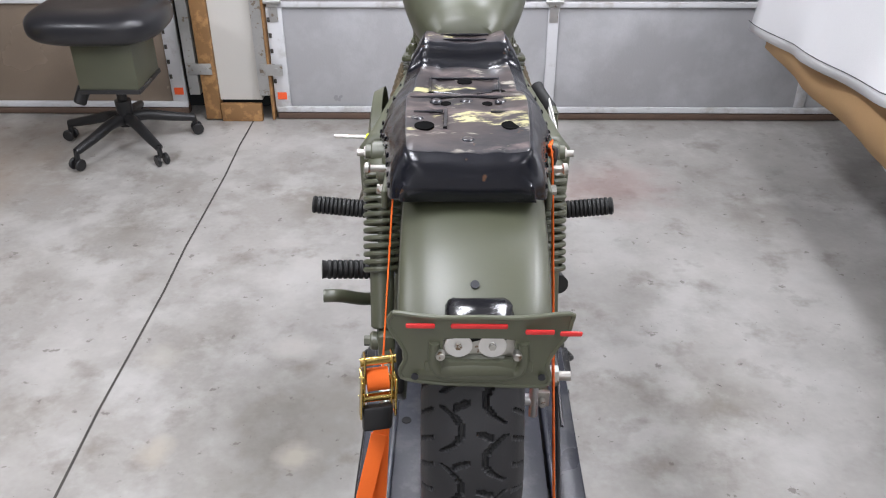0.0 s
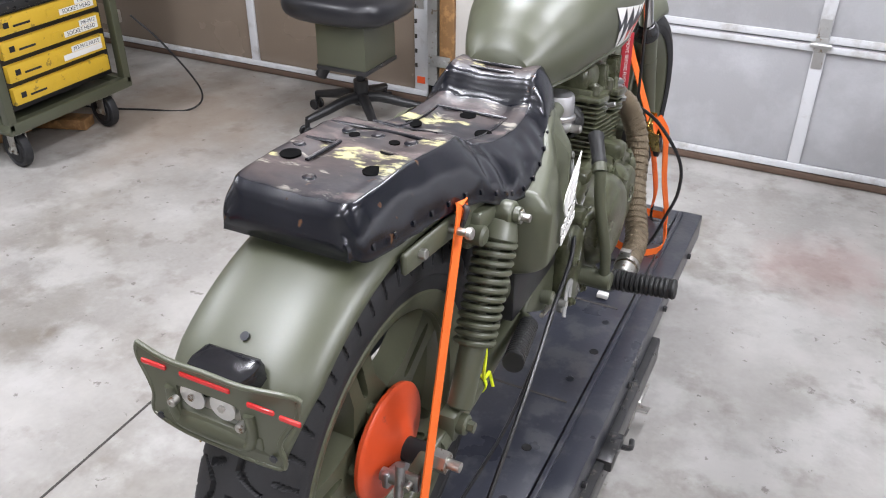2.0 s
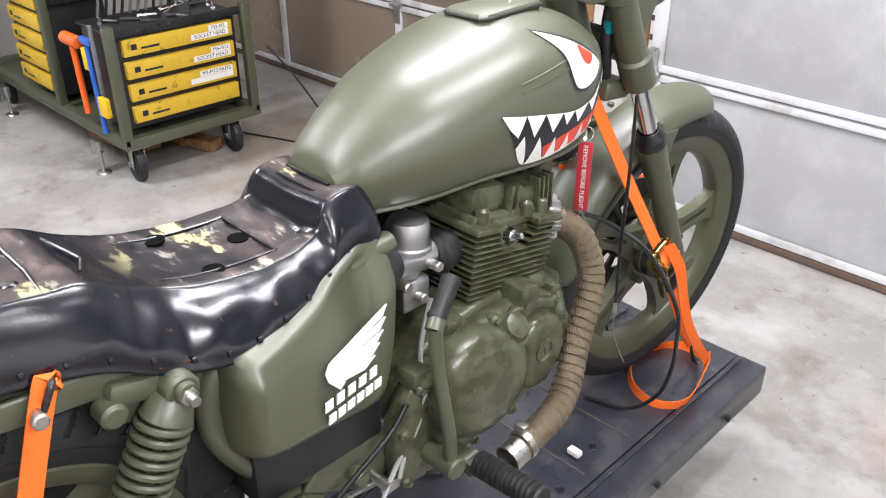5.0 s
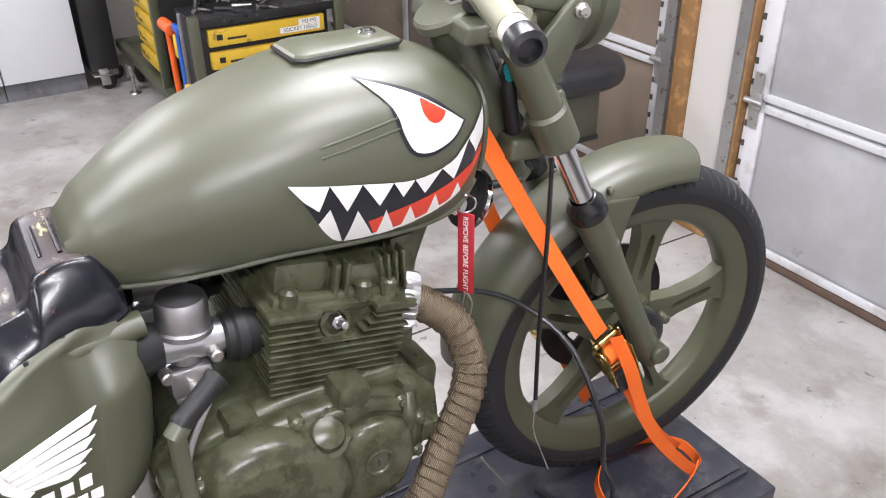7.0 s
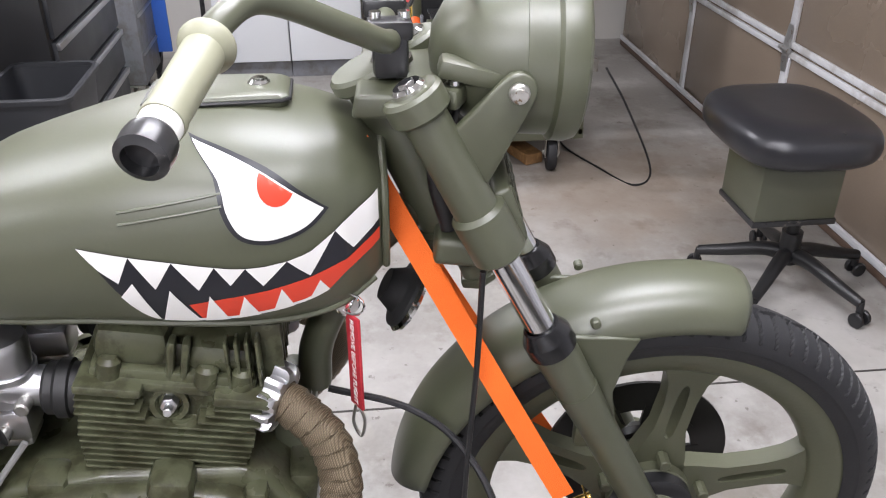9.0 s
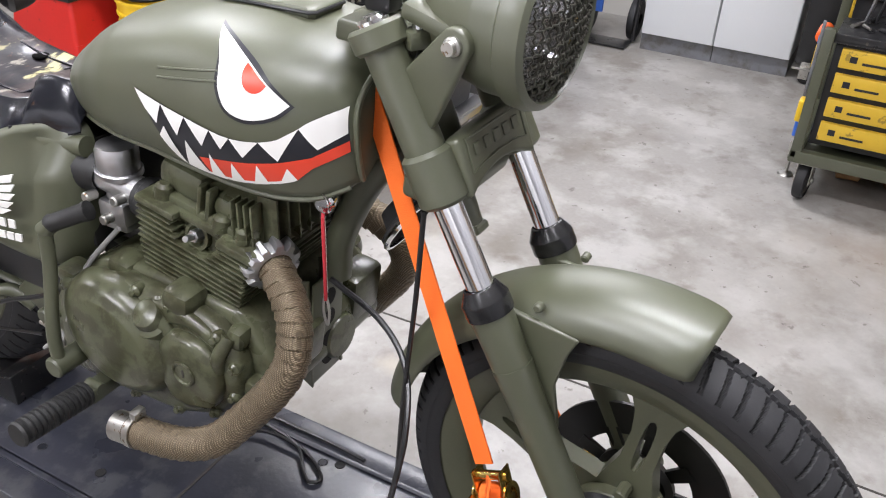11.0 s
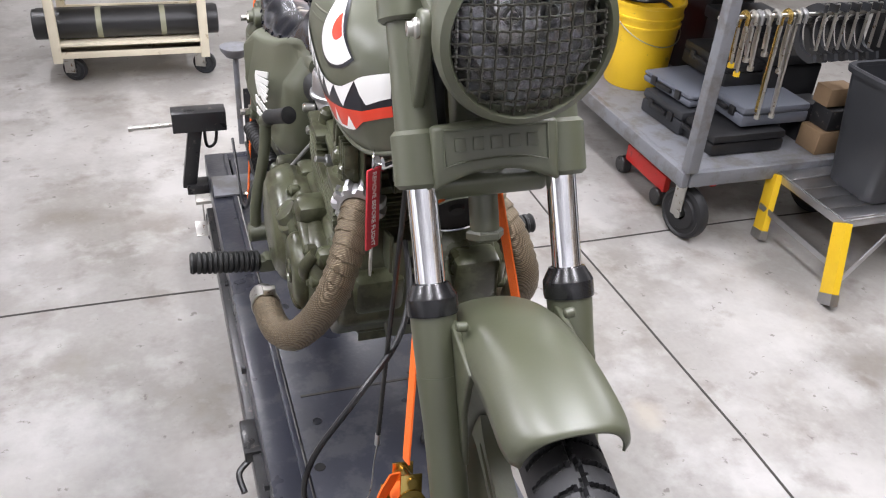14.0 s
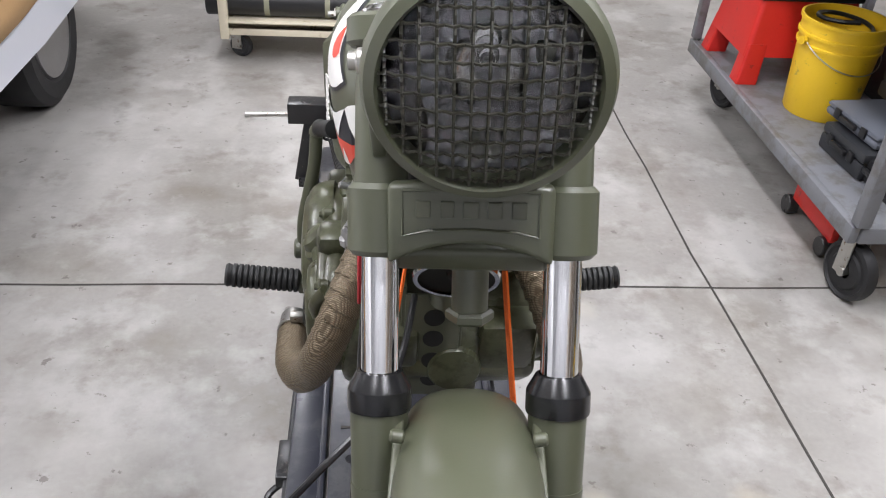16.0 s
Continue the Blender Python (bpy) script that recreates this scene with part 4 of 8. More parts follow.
TOPL = [(0.731, 1.204), (0.777, 1.195), (0.818, 1.188), (0.857, 1.181), (0.888, 1.177), (0.927, 1.180), (0.961, 1.192), (0.986, 1.212), (1.019, 1.228)]
BOTL = [(0.731, 1.204), (0.745, 1.184), (0.763, 1.15), (0.777, 1.127), (0.797, 1.112), (0.852, 1.109), (0.907, 1.116), (0.948, 1.126), (0.969, 1.135), (0.986, 1.152), (1.021, 1.172)]
TT, BB = curve2(TOPL, 6), curve2(BOTL, 6)


def zl(line, y):
    return float(np.interp(y, [p[0] for p in line], [p[1] for p in line]))


for s in (1, -1):
    decal("eye_outline", grow(EYE_P, 0.005), 0.0011, BLACK_ART, s, "black painted eye outline")
    decal("eye_white", EYE_P, 0.0018, WHITE_ART, s, "white painted shark eye")
    lid_y, lid_z = [0.845, 0.881, 0.912, 0.940, 0.966], [1.291, 1.280, 1.266, 1.248, 1.229]
    pup = []
    for a in range(24):
        y, z = 0.923 + 0.0175 * math.cos(a / 24 * 2 * math.pi), 1.2575 + 0.0195 * math.sin(a / 24 * 2 * math.pi)
        pup.append((y, min(z, float(np.interp(y, lid_y, lid_z)) - 0.0015)))
    decal("eye_pupil", pup, 0.0025, RED_ART, s, "red painted pupil")
    decal("mouth", TT + BB[::-1][:-1], 0.0011, BLACK_ART, s, "black painted mouth")
    decal("gum", [(0.827, 1.134), (0.86, 1.140), (0.908, 1.147), (0.95, 1.156), (0.985, 1.166), (1.02, 1.186)] + [(y, zl(BB, y)) for y in (1.02, 0.985, 0.966, 0.948, 0.907, 0.852, 0.838)], 0.0016, RED_ART, s, "red painted gum line")
    ys = (0.732, 0.779, 0.8185, 0.858, 0.887, 0.927, 0.975, 1.019)
    tips = ((0.765, 1.165), (0.799, 1.157), (0.840, 1.154), (0.871, 1.158), (0.902, 1.154), (0.948, 1.158), (0.992, 1.177))
    for i, (a, b, tip) in enumerate(zip(ys, ys[1:], tips)):
        top = [(a + (b - a) * q / 6, zl(TT, a + (b - a) * q / 6)) for q in range(7)]
        low = [tip] if i < 6 else [(1.019, 1.196), tip]
        decal("upper_tooth", top[1 if i == 0 else 0:] + low + ([(0.748, 1.181), (0.732, 1.2038)] if i == 0 else []), 0.0022, WHITE_ART, s, "white painted tooth")
    for tip, a, b in (((0.778, 1.165), 0.764, 0.796), ((0.812, 1.155), 0.798, 0.836), ((0.849, 1.146), 0.839, 0.864), ((0.882, 1.142), 0.872, 0.895), ((0.919, 1.147), 0.908, 0.930), ((0.957, 1.149), 0.944, 0.966)):
        decal("lower_tooth", [tip] + [(b - (b - a) * q / 5, zl(BB, b - (b - a) * q / 5)) for q in range(6)], 0.0022, WHITE_ART, s, "white painted tooth")
    decal("lower_lip", [(y, zl(BB, y) + 0.0038) for y in (0.80, 0.82, 0.85, 0.88, 0.91, 0.94, 0.96)] + [(y, zl(BB, y)) for y in (0.96, 0.94, 0.91, 0.88, 0.85, 0.82, 0.80)], 0.002, WHITE_ART, s)
    for dz in (0.024, 0.013):
        part("badge_groove", S([(s * (tank_x(y, 1.215 + (y - 0.78) * 0.16 + dz) + 0.0003), y, 1.215 + (y - 0.78) * 0.16 + dz) for y in (0.775, 0.8, 0.825, 0.85, 0.872)], 0.0016, 6, 0), OLIVE, tank)

# seat pan
ST = [  # y, half top, z top, half bottom, z bottom
    (-0.112, 0.066, 1.160, 0.088, 1.126), (-0.104, 0.077, 1.176, 0.099, 1.122), (-0.085, 0.083, 1.186, 0.104, 1.120), (-0.03, 0.087, 1.186, 0.110, 1.114), (0.05, 0.091, 1.181, 0.117, 1.104), (0.12, 0.093, 1.174, 0.125, 1.094),
    (0.165, 0.089, 1.164, 0.130, 1.078), (0.205, 0.087, 1.140, 0.137, 1.058), (0.25, 0.090, 1.120, 0.144, 1.042), (0.30, 0.094, 1.108, 0.146, 1.034), (0.36, 0.092, 1.102, 0.139, 1.042), (0.40, 0.091, 1.101, 0.130, 1.05), (0.43, 0.088, 1.104, 0.122, 1.057), (0.452, 0.084, 1.113, 0.117, 1.062), (0.463, 0.081, 1.138, 0.113, 1.065), (0.478, 0.080, 1.147, 0.109, 1.068), (0.5, 0.078, 1.151, 0.105, 1.072), (0.524, 0.076, 1.15, 0.1, 1.076), (0.541, 0.070, 1.138, 0.094, 1.08), (0.55, 0.064, 1.108, 0.087, 1.083)]
DENTS = [(0.238, 1.085, 0.02, 0.03, 0.009), (0.305, 1.062, 0.026, 0.016, 0.007), (0.375, 1.075, 0.02, 0.02, 0.006), (0.19, 1.115, 0.014, 0.02, 0.005), (0.42, 1.08, 0.016, 0.014, 0.005), (0.27, 1.1, 0.01, 0.012, -0.004), (0.34, 1.085, 0.012, 0.014, -0.004), (-0.02, 1.15, 0.05, 0.022, 0.003), (0.1, 1.13, 0.04, 0.025, 0.0035)]


def dent(y, z):
    """How far the knocked-about side of the pan is pushed in."""
    return sum(d * math.exp(-((y - y0) / a) ** 2 - ((z - z0) / b) ** 2) for y0, z0, a, b, d in DENTS) + 0.0022 * noise.noise((y * 22, z * 28, 4.2))


bm = bmesh.new()
rings = []
sp = [spline([(r[0], r[k], 0) for r in ST], 5) for k in (1, 2, 3, 4)]
for i in range(len(sp[0])):
    y, ht, zt, hb, zb = sp[0][i].x, sp[0][i].y, sp[1][i].y, sp[2][i].y, sp[3][i].y
    half = [(hb + 0.0015, zb - 0.003), (hb, zb)]
    for j in range(1, 14):
        q = j / 14
        half.append((hb + (ht - hb) * (q ** 1.7), zb + (zt - zb) * (0.93 * q ** 0.75)))
    half += [(ht, zt - 0.003), (ht * 0.93, zt), (ht * 0.8, zt - 0.001), (ht * 0.6, zt - 0.003), (ht * 0.5, zt - 0.007 * (1 if 0.0 < y < 0.14 or 0.26 < y < 0.45 else 0.3)), (ht * 0.2, zt - 0.005)]
    ring = half + [(0, zt - 0.004)] + [(-x, z) for x, z in half[::-1]]
    ring = [(x - math.copysign(dent(y, z), x), z) if abs(x) > ht * 0.97 else (x, z) for x, z in ring]
    rings.append([(x, y, z + 0.0016 * noise.noise((x * 30, y * 30, z * 30)) + 0.0035 * noise.noise((x * 12 + 3, y * 14, 1.5))) for x, z in ring])
rings.insert(0, [(x * 0.99, -0.117, min(z, 1.145)) for x, y, z in rings[0]])
rings.insert(0, [(x * 1.0, -0.119, 1.123) for x, y, z in rings[0]])
loft(bm, rings, False)
seat = solid(part("seat_pan", bm, BLACK_PAN, bike, "bare black metal seat pan with glue residue and rust", 45), 0.002)
nt = BLACK_PAN.node_tree
nd, ln = nt.nodes, nt.links
bs = nd["Principled BSDF"]
src = bs.inputs["Base Color"].links[0].from_socket
co, ge = nd.new("ShaderNodeTexCoord"), nd.new("ShaderNodeNewGeometry")
sep = nd.new("ShaderNodeSeparateXYZ")
ln.new(ge.outputs["Normal"], sep.inputs[0])
up = nd.new("ShaderNodeMapRange")
up.inputs[1].default_value, up.inputs[2].default_value = 0.9, 0.985
ln.new(sep.outputs[2], up.inputs[0])
# residue tones of the top; the lighter brown also paints in the wall's reflection
for sc, lo, hi, col in ((7.0, 0.36, 0.56, (0.05, 0.038, 0.036)), (13.0, 0.53, 0.63, (0.12, 0.09, 0.085)), (30.0, 0.59, 0.65, (0.27, 0.25, 0.21)), (11.0, 0.585, 0.62, (0.42, 0.39, 0.2))):
    n = nd.new("ShaderNodeTexNoise")
    n.inputs["Scale"].default_value, n.inputs["Detail"].default_value, n.inputs["Roughness"].default_value = sc, 7.0, 0.62
    mp = nd.new("ShaderNodeMapping")
    mp.inputs["Location"].default_value = (sc * 0.7, sc * 1.3, 0.2)
    mp.inputs["Scale"].default_value = (0.6, 1.2, 0.3)
    ln.new(co.outputs["Object"], mp.inputs[0])
    ln.new(mp.outputs[0], n.inputs["Vector"])
    r = nd.new("ShaderNodeMapRange")
    r.inputs[1].default_value, r.inputs[2].default_value = lo, hi
    ln.new(n.outputs[0], r.inputs[0])
    mu = nd.new("ShaderNodeMath")
    mu.operation = "MULTIPLY"
    ln.new(r.outputs[0], mu.inputs[0])
    ln.new(up.outputs[0], mu.inputs[1])
    x = nd.new("ShaderNodeMix")
    x.data_type = "RGBA"
    x.inputs[7].default_value = (*col, 1)
    ln.new(mu.outputs[0], x.inputs[0])
    ln.new(src, x.inputs[6])
    src = x.outputs[2]
n = nd.new("ShaderNodeTexNoise")
n.inputs["Scale"].default_value, n.inputs["Detail"].default_value = 62.0, 4.0
ln.new(co.outputs["Object"], n.inputs["Vector"])
r = nd.new("ShaderNodeMapRange")
r.inputs[1].default_value, r.inputs[2].default_value = 0.68, 0.75
ln.new(n.outputs[0], r.inputs[0])
x = nd.new("ShaderNodeMix")
x.data_type = "RGBA"
x.inputs[7].default_value = (0.09, 0.045, 0.024, 1)
ln.new(r.outputs[0], x.inputs[0])
ln.new(src, x.inputs[6])
ln.new(x.outputs[2], bs.inputs["Base Color"])
# the flat top has lost its gloss
for sock, worn in (("Roughness", 0.52), ("Coat Weight", 0.02), ("Specular IOR Level", 0.28)):
    mxr = nd.new("ShaderNodeMix")
    mxr.inputs[2].default_value = bs.inputs[sock].default_value
    if bs.inputs[sock].links:
        ln.new(bs.inputs[sock].links[0].from_socket, mxr.inputs[2])
    mxr.inputs[3].default_value = worn
    ln.new(up.outputs[0], mxr.inputs[0])
    ln.new(mxr.outputs[0], bs.inputs[sock])
# no holes are cut: each is a shade-coloured disc lying on the pan
for x, y in ((-0.058, -0.014), (0.059, -0.012), (0.0, 0.385), (0.058, 0.315), (-0.055, 0.3), (-0.03, 0.09), (0.03, 0.09)):
    zt = [p.y for p in sp[1]]
    ys = [p.x for p in sp[1]]
    z = float(np.interp(y, ys, zt))
    big = 0.0135 if abs(y - 0.09) > 0.01 else 0.0075
    dip = float(np.interp(abs(x) / 0.09, [0, 0.2, 0.5, 0.6, 0.8], [0.004, 0.005, 0.005, 0.003, 0.001]))
    part("pan_hole", lathe(bmesh.new(), [(0, 0.0), (big, 0.0), (big, -0.003)], (x, y, z - dip + 0.0014), (0, 0, 1), 24), HOLLOW, seat)
for s in (-1, 1):
    for i in range(15):
        y = -0.09 + i * 0.0405
        hb = float(np.interp(y, [p.x for p in sp[2]], [p.y for p in sp[2]]))
        zb = float(np.interp(y, [p.x for p in sp[3]], [p.y for p in sp[3]]))
        part("cover_tab", box(bmesh.new(), (s * (hb - 0.0005), y, zb + 0.012), (0.003, 0.0055, 0.0075), 0.001, RY(-s * 12)), BLACK_PAN, seat)


def pan_z(y):
    return float(np.interp(y, [p.x for p in sp[1]], [p.y for p in sp[1]]))


# pressed beads of the seat pan
for pts in ([(-0.084, 0.118), (-0.03, 0.124), (0.03, 0.124), (0.084, 0.118)], [(-0.03, -0.02), (-0.03, 0.055), (0.03, 0.055), (0.03, -0.02), (-0.03, -0.02)], [(-0.075, 0.045), (-0.034, 0.05)], [(0.034, 0.05), (0.075, 0.045)],
            [(-0.06, 0.25), (-0.062, 0.40), (0.062, 0.40), (0.06, 0.25)], [(-0.05, 0.17), (0.0, 0.19), (0.05, 0.17)], [(-0.04, 0.48), (0.04, 0.48)], [(-0.045, 0.5), (0.045, 0.5)]):
    line = []
    for (xa, ya), (xb, yb) in zip(pts, pts[1:]):
        line += [(xa + (xb - xa) * q / 8, ya + (yb - ya) * q / 8, pan_z(ya + (yb - ya) * q / 8) - 0.003) for q in range(9)]
    part("pressed_bead", S(line, 0.0028, 8, 0), BLACK_PAN, seat)
for x, y in ((-0.07, 0.02), (0.07, 0.02), (0.0, -0.06), (-0.045, 0.1), (0.05, 0.1), (0.0, 0.1)):
    part("pressed_dimple", lathe(bmesh.new(), [(0, 0.0035), (0.006, 0.003), (0.01, 0.0)], (x, y, pan_z(y) - 0.004), (0, 0, 1), 16), BLACK_PAN, seat)


# engine
EO, EA, EB = V((0, 0.765, 0.905)), V((0, 0.2, 0.98)), V((0, 0.98, -0.2))


def E(x, u, v):
    return V((x, 0, 0)) + EO + EB * u + EA * v


def slab(hx, u0, u1, v0, v1, bev=0.003):
    c = E(0, (u0 + u1) / 2, (v0 + v1) / 2)
    return box(bmesh.new(), c, (2 * hx, u1 - u0, v1 - v0), bev, RX(-11.5))


case = part("crankcase", join(P([(0.51, 0.72), (0.53, 0.86), (0.60, 0.905), (0.70, 0.915), (0.86, 0.905), (0.92, 0.84), (0.925, 0.775), (0.87, 0.715), (0.62, 0.69)], -0.135, 0.135, 0.012),
                              P([(0.60, 0.675), (0.60, 0.705), (0.86, 0.735), (0.86, 0.70)], -0.07, 0.09, 0.006)), OLIVE_ROUGH, bike, "olive painted engine crankcase")
for i in range(9):
    part("sump_fin", B((0.01, 0.62 + i * 0.029, 0.682 + i * 0.002), (0.15, 0.006, 0.035), 0.002), OLIVE_ROUGH, case)
CASE = [(0.5, 0.69), (0.5, 0.80), (0.53, 0.86), (0.59, 0.89), (0.66, 0.908), (0.78, 0.904), (0.85, 0.885), (0.885, 0.84), (0.88, 0.775), (0.83, 0.718), (0.75, 0.686), (0.62, 0.678), (0.54, 0.678)]
for s in (1, -1):
    cov = part("side_casting", P(CASE, s * 0.12, s * 0.168, 0.024), OLIVE_ROUGH, case, "olive engine side cover")
    bm = lathe(bmesh.new(), [(0.108, -0.004), (0.106, 0.012), (0.1025, 0.022), (0.097, 0.03), (0.09, 0.0355), (0.084, 0.0375), (0.081, 0.0405), (0.074, 0.0425), (0.05, 0.0455), (0.025, 0.0465), (0.0, 0.0468)], (s * 0.158, 0.662, 0.81), (s, 0, 0), 56)
    for v in bm.verts:
        v.co.z = 0.81 + (v.co.z - 0.81) * 0.9 - 0.18 * (v.co.y - 0.662) * (1 if v.co.z > 0.81 else 0.4)
    lidc = part("clutch_cover", bm, OLIVE_ROUGH, cov, "smooth domed oval clutch cover", 60)
    for i in range(5):
        y = 0.63 + i * 0.0125
        part("raised_bar", P([(y, 0.782 - 0.12 * (y - 0.66)), (y + 0.009, 0.781 - 0.12 * (y - 0.66)), (y + 0.009, 0.7895 - 0.12 * (y - 0.66)), (y, 0.7905 - 0.12 * (y - 0.66))], s * 0.2, s * 0.2045), OLIVE_ROUGH, lidc)
    pc = part("points_cover", P([(0.742, 0.775), (0.748, 0.842), (0.772, 0.868), (0.815, 0.866), (0.85, 0.842), (0.858, 0.79), (0.838, 0.748), (0.795, 0.732), (0.757, 0.74)], s * 0.15, s * 0.188, 0.015), OLIVE_ROUGH, cov, "rounded points housing", 50)
    part("cover_cap", lathe(bmesh.new(), [(0.021, -0.003), (0.021, 0.002), (0.019, 0.0035), (0.0165, 0.0035), (0.015, 0.001), (0.0, 0.001)], (s * 0.188, 0.797, 0.806), (s, 0, 0), 28), OLIVE_ROUGH, pc, "", 28)
    part("cap_slot", B((s * 0.189, 0.797, 0.806), (0.003, 0.004, 0.014), 0.001), JOINT, pc)
    for y, z in ((0.515, 0.70), (0.514, 0.79), (0.545, 0.855), (0.60, 0.888), (0.70, 0.9), (0.765, 0.897), (0.845, 0.873), (0.872, 0.83), (0.866, 0.775), (0.825, 0.728), (0.75, 0.7), (0.66, 0.692), (0.585, 0.69)):
        bolt = part("cover_bolt", C((s * 0.15, y, z), (s * 0.17, y, z), 0.01, 16, bevel=0.004), OLIVE_ROUGH, cov)
        part("bolt_head", C((s * 0.168, y, z), (s * 0.174, y, z), 0.0055, 6, bevel=0.001), OLIVE_ROUGH, bolt)
    for y0, z0, y1, z1, r in ((0.735, 0.895, 0.765, 0.85, 0.012), (0.86, 0.875, 0.845, 0.82, 0.011), (0.545, 0.86, 0.585, 0.87, 0.011)):
        part("cast_rib", S([(s * 0.155, y0, z0), (s * 0.171, (y0 + y1) / 2, (z0 + z1) / 2), (s * 0.168, y1, z1)], r, 12, 5), OLIVE_ROUGH, cov)
    part("cast_step", P([(0.72, 0.86), (0.73, 0.9), (0.79, 0.9), (0.84, 0.88), (0.85, 0.85), (0.8, 0.875), (0.75, 0.865)], s * 0.15, s * 0.172, 0.008), OLIVE_ROUGH, cov)
for c, sz, bv in (((0.145, 0.777, 0.905), (0.055, 0.05, 0.045), 0.014), ((0.12, 0.64, 0.90), (0.05, 0.045, 0.035), 0.012), ((0.135, 0.865, 0.868), (0.045, 0.03, 0.04), 0.013), ((0.07, 0.915, 0.83), (0.08, 0.04, 0.07), 0.012), ((0.14, 0.895, 0.79), (0.04, 0.035, 0.035), 0.01), ((-0.09, 0.905, 0.83), (0.08, 0.05, 0.09), 0.012), ((0.145, 0.55, 0.87), (0.045, 0.04, 0.03), 0.01)):
    part("cast_boss", B(c, sz, bv, RX(-8)), OLIVE_ROUGH, case)
part("oil_filler_cap", lathe(bmesh.new(), [(0.024, 0.0), (0.0245, 0.008), (0.02, 0.016), (0.008, 0.02), (0.0, 0.02)], (0.172, 0.733, 0.873), (0.7, 0, 0.7), 28), OLIVE_ROUGH, case)
part("oil_filler_collar", lathe(bmesh.new(), [(0.034, -0.03), (0.032, 0.0), (0.026, 0.003), (0.0, 0.003)], (0.172, 0.733, 0.873), (0.7, 0, 0.7), 28), OLIVE_ROUGH, case)
part("oil_filter_cover", lathe(bmesh.new(), [(0.04, 0), (0.04, 0.02), (0.035, 0.028), (0.0, 0.03)], (-0.02, 0.9, 0.79), (0, 1, 0), 32), OLIVE_ROUGH, case)
barrel = part("cylinder_block", slab(0.108, -0.07, 0.07, -0.04, 0.125), OLIVE_ROUGH, bike, "olive painted finned twin cylinder block")
for i in range(8):
    v = 0.0 + i * 0.0098
    hx, u = 0.126 + 0.005 * min(1, i / 5), 0.084 + 0.008 * min(1, i / 5)
    part("cooling_fin", slab(hx, -u, u + 0.004, v, v + 0.0034, 0.0014), OLIVE_ROUGH, barrel)
for i in range(3):
    v = 0.0784 + i * 0.0098
    part("cooling_fin", slab(0.132, -0.096, -0.022 - 0.006 * i, v, v + 0.0034, 0.0014), OLIVE_ROUGH, barrel)
    part("cooling_fin", slab(0.132, 0.032 + 0.008 * i, 0.1, v, v + 0.0034, 0.0014), OLIVE_ROUGH, barrel)
head = part("cylinder_head", slab(0.112, -0.086, 0.09, 0.104, 0.13, 0.004), OLIVE_ROUGH, bike, "olive painted cylinder head")
for hx, u0, u1, v1, bv in ((0.104, -0.086, -0.006, 0.174, 0.016), (0.107, 0.01, 0.09, 0.166, 0.018), (0.098, -0.03, 0.04, 0.160, 0.008)):
    part("cam_cover_hump", slab(hx, u0, u1, 0.124, v1, bv), OLIVE_ROUGH, head, "rounded olive cam cover hump")
part("head_flange", join(slab(0.134, -0.098, -0.028, 0.107, 0.119, 0.004), slab(0.134, 0.046, 0.108, 0.105, 0.119, 0.004), slab(0.119, -0.04, 0.06, 0.107, 0.119, 0.003)), OLIVE_ROUGH, head)
for sx in (1, -1):
    for u in (-0.066, 0.036, 0.074):
        part("cover_boss", C(E(sx * 0.11, u, 0.112), E(sx * 0.108, u, 0.142), 0.0125, 18, bevel=0.005), OLIVE_ROUGH, head)
    for u in (-0.003, 0.012):
        part("cover_rib", box(bmesh.new(), E(sx * 0.103, u, 0.145), (0.02, 0.0085, 0.05), 0.004, RX(-11.5)), OLIVE_ROUGH, head)
for i in range(9):
    part("head_fin", B((-0.092 + i * 0.023, 0.893, 1.035), (0.004, 0.032, 0.08), 0.0015), OLIVE_ROUGH, head)
for i in range(4):
    part("head_fin", B((0.106, 0.884 - i * 0.011, 1.038), (0.022, 0.004, 0.06), 0.0015), OLIVE_ROUGH, head)
for s in (1, -1):
    plug = part("spark_plug", join(C(E(s * 0.1, 0.0, 0.088), E(s * 0.124, 0.0, 0.093), 0.0095, 6, bevel=0.001), C(E(s * 0.12, 0.0, 0.092), E(s * 0.14, 0.001, 0.098), 0.0048, 14, bevel=0.001)), ALU, head, "bare metal spark plug")
    part("plug_well", lathe(bmesh.new(), [(0.021, -0.01), (0.021, 0.006), (0.0155, 0.006), (0.012, -0.002)], E(s * 0.11, 0.0, 0.088), (s, 0, 0.2), 24), OLIVE_ROUGH, head)
part("connector_block", box(bmesh.new(), (0.075, 0.83, 1.103), (0.06, 0.018, 0.016), 0.002, RZ(25)), LABEL_W, bike, "white wiring connector")
for i, c in enumerate(((0.4, 0.03, 0.02), (0.5, 0.35, 0.05), (0.05, 0.05, 0.05), (0.5, 0.45, 0.3), (0.3, 0.12, 0.05))):
    part("loom_wire", S([(0.09, 0.82, 1.108 + 0.002 * i), (0.1, 0.87, 1.1 + 0.003 * i), (0.095, 0.92, 1.106), (0.06, 0.96, 1.115)], 0.0022, 6), mat("loom_colour", c, 0.45, bump=0), bike)

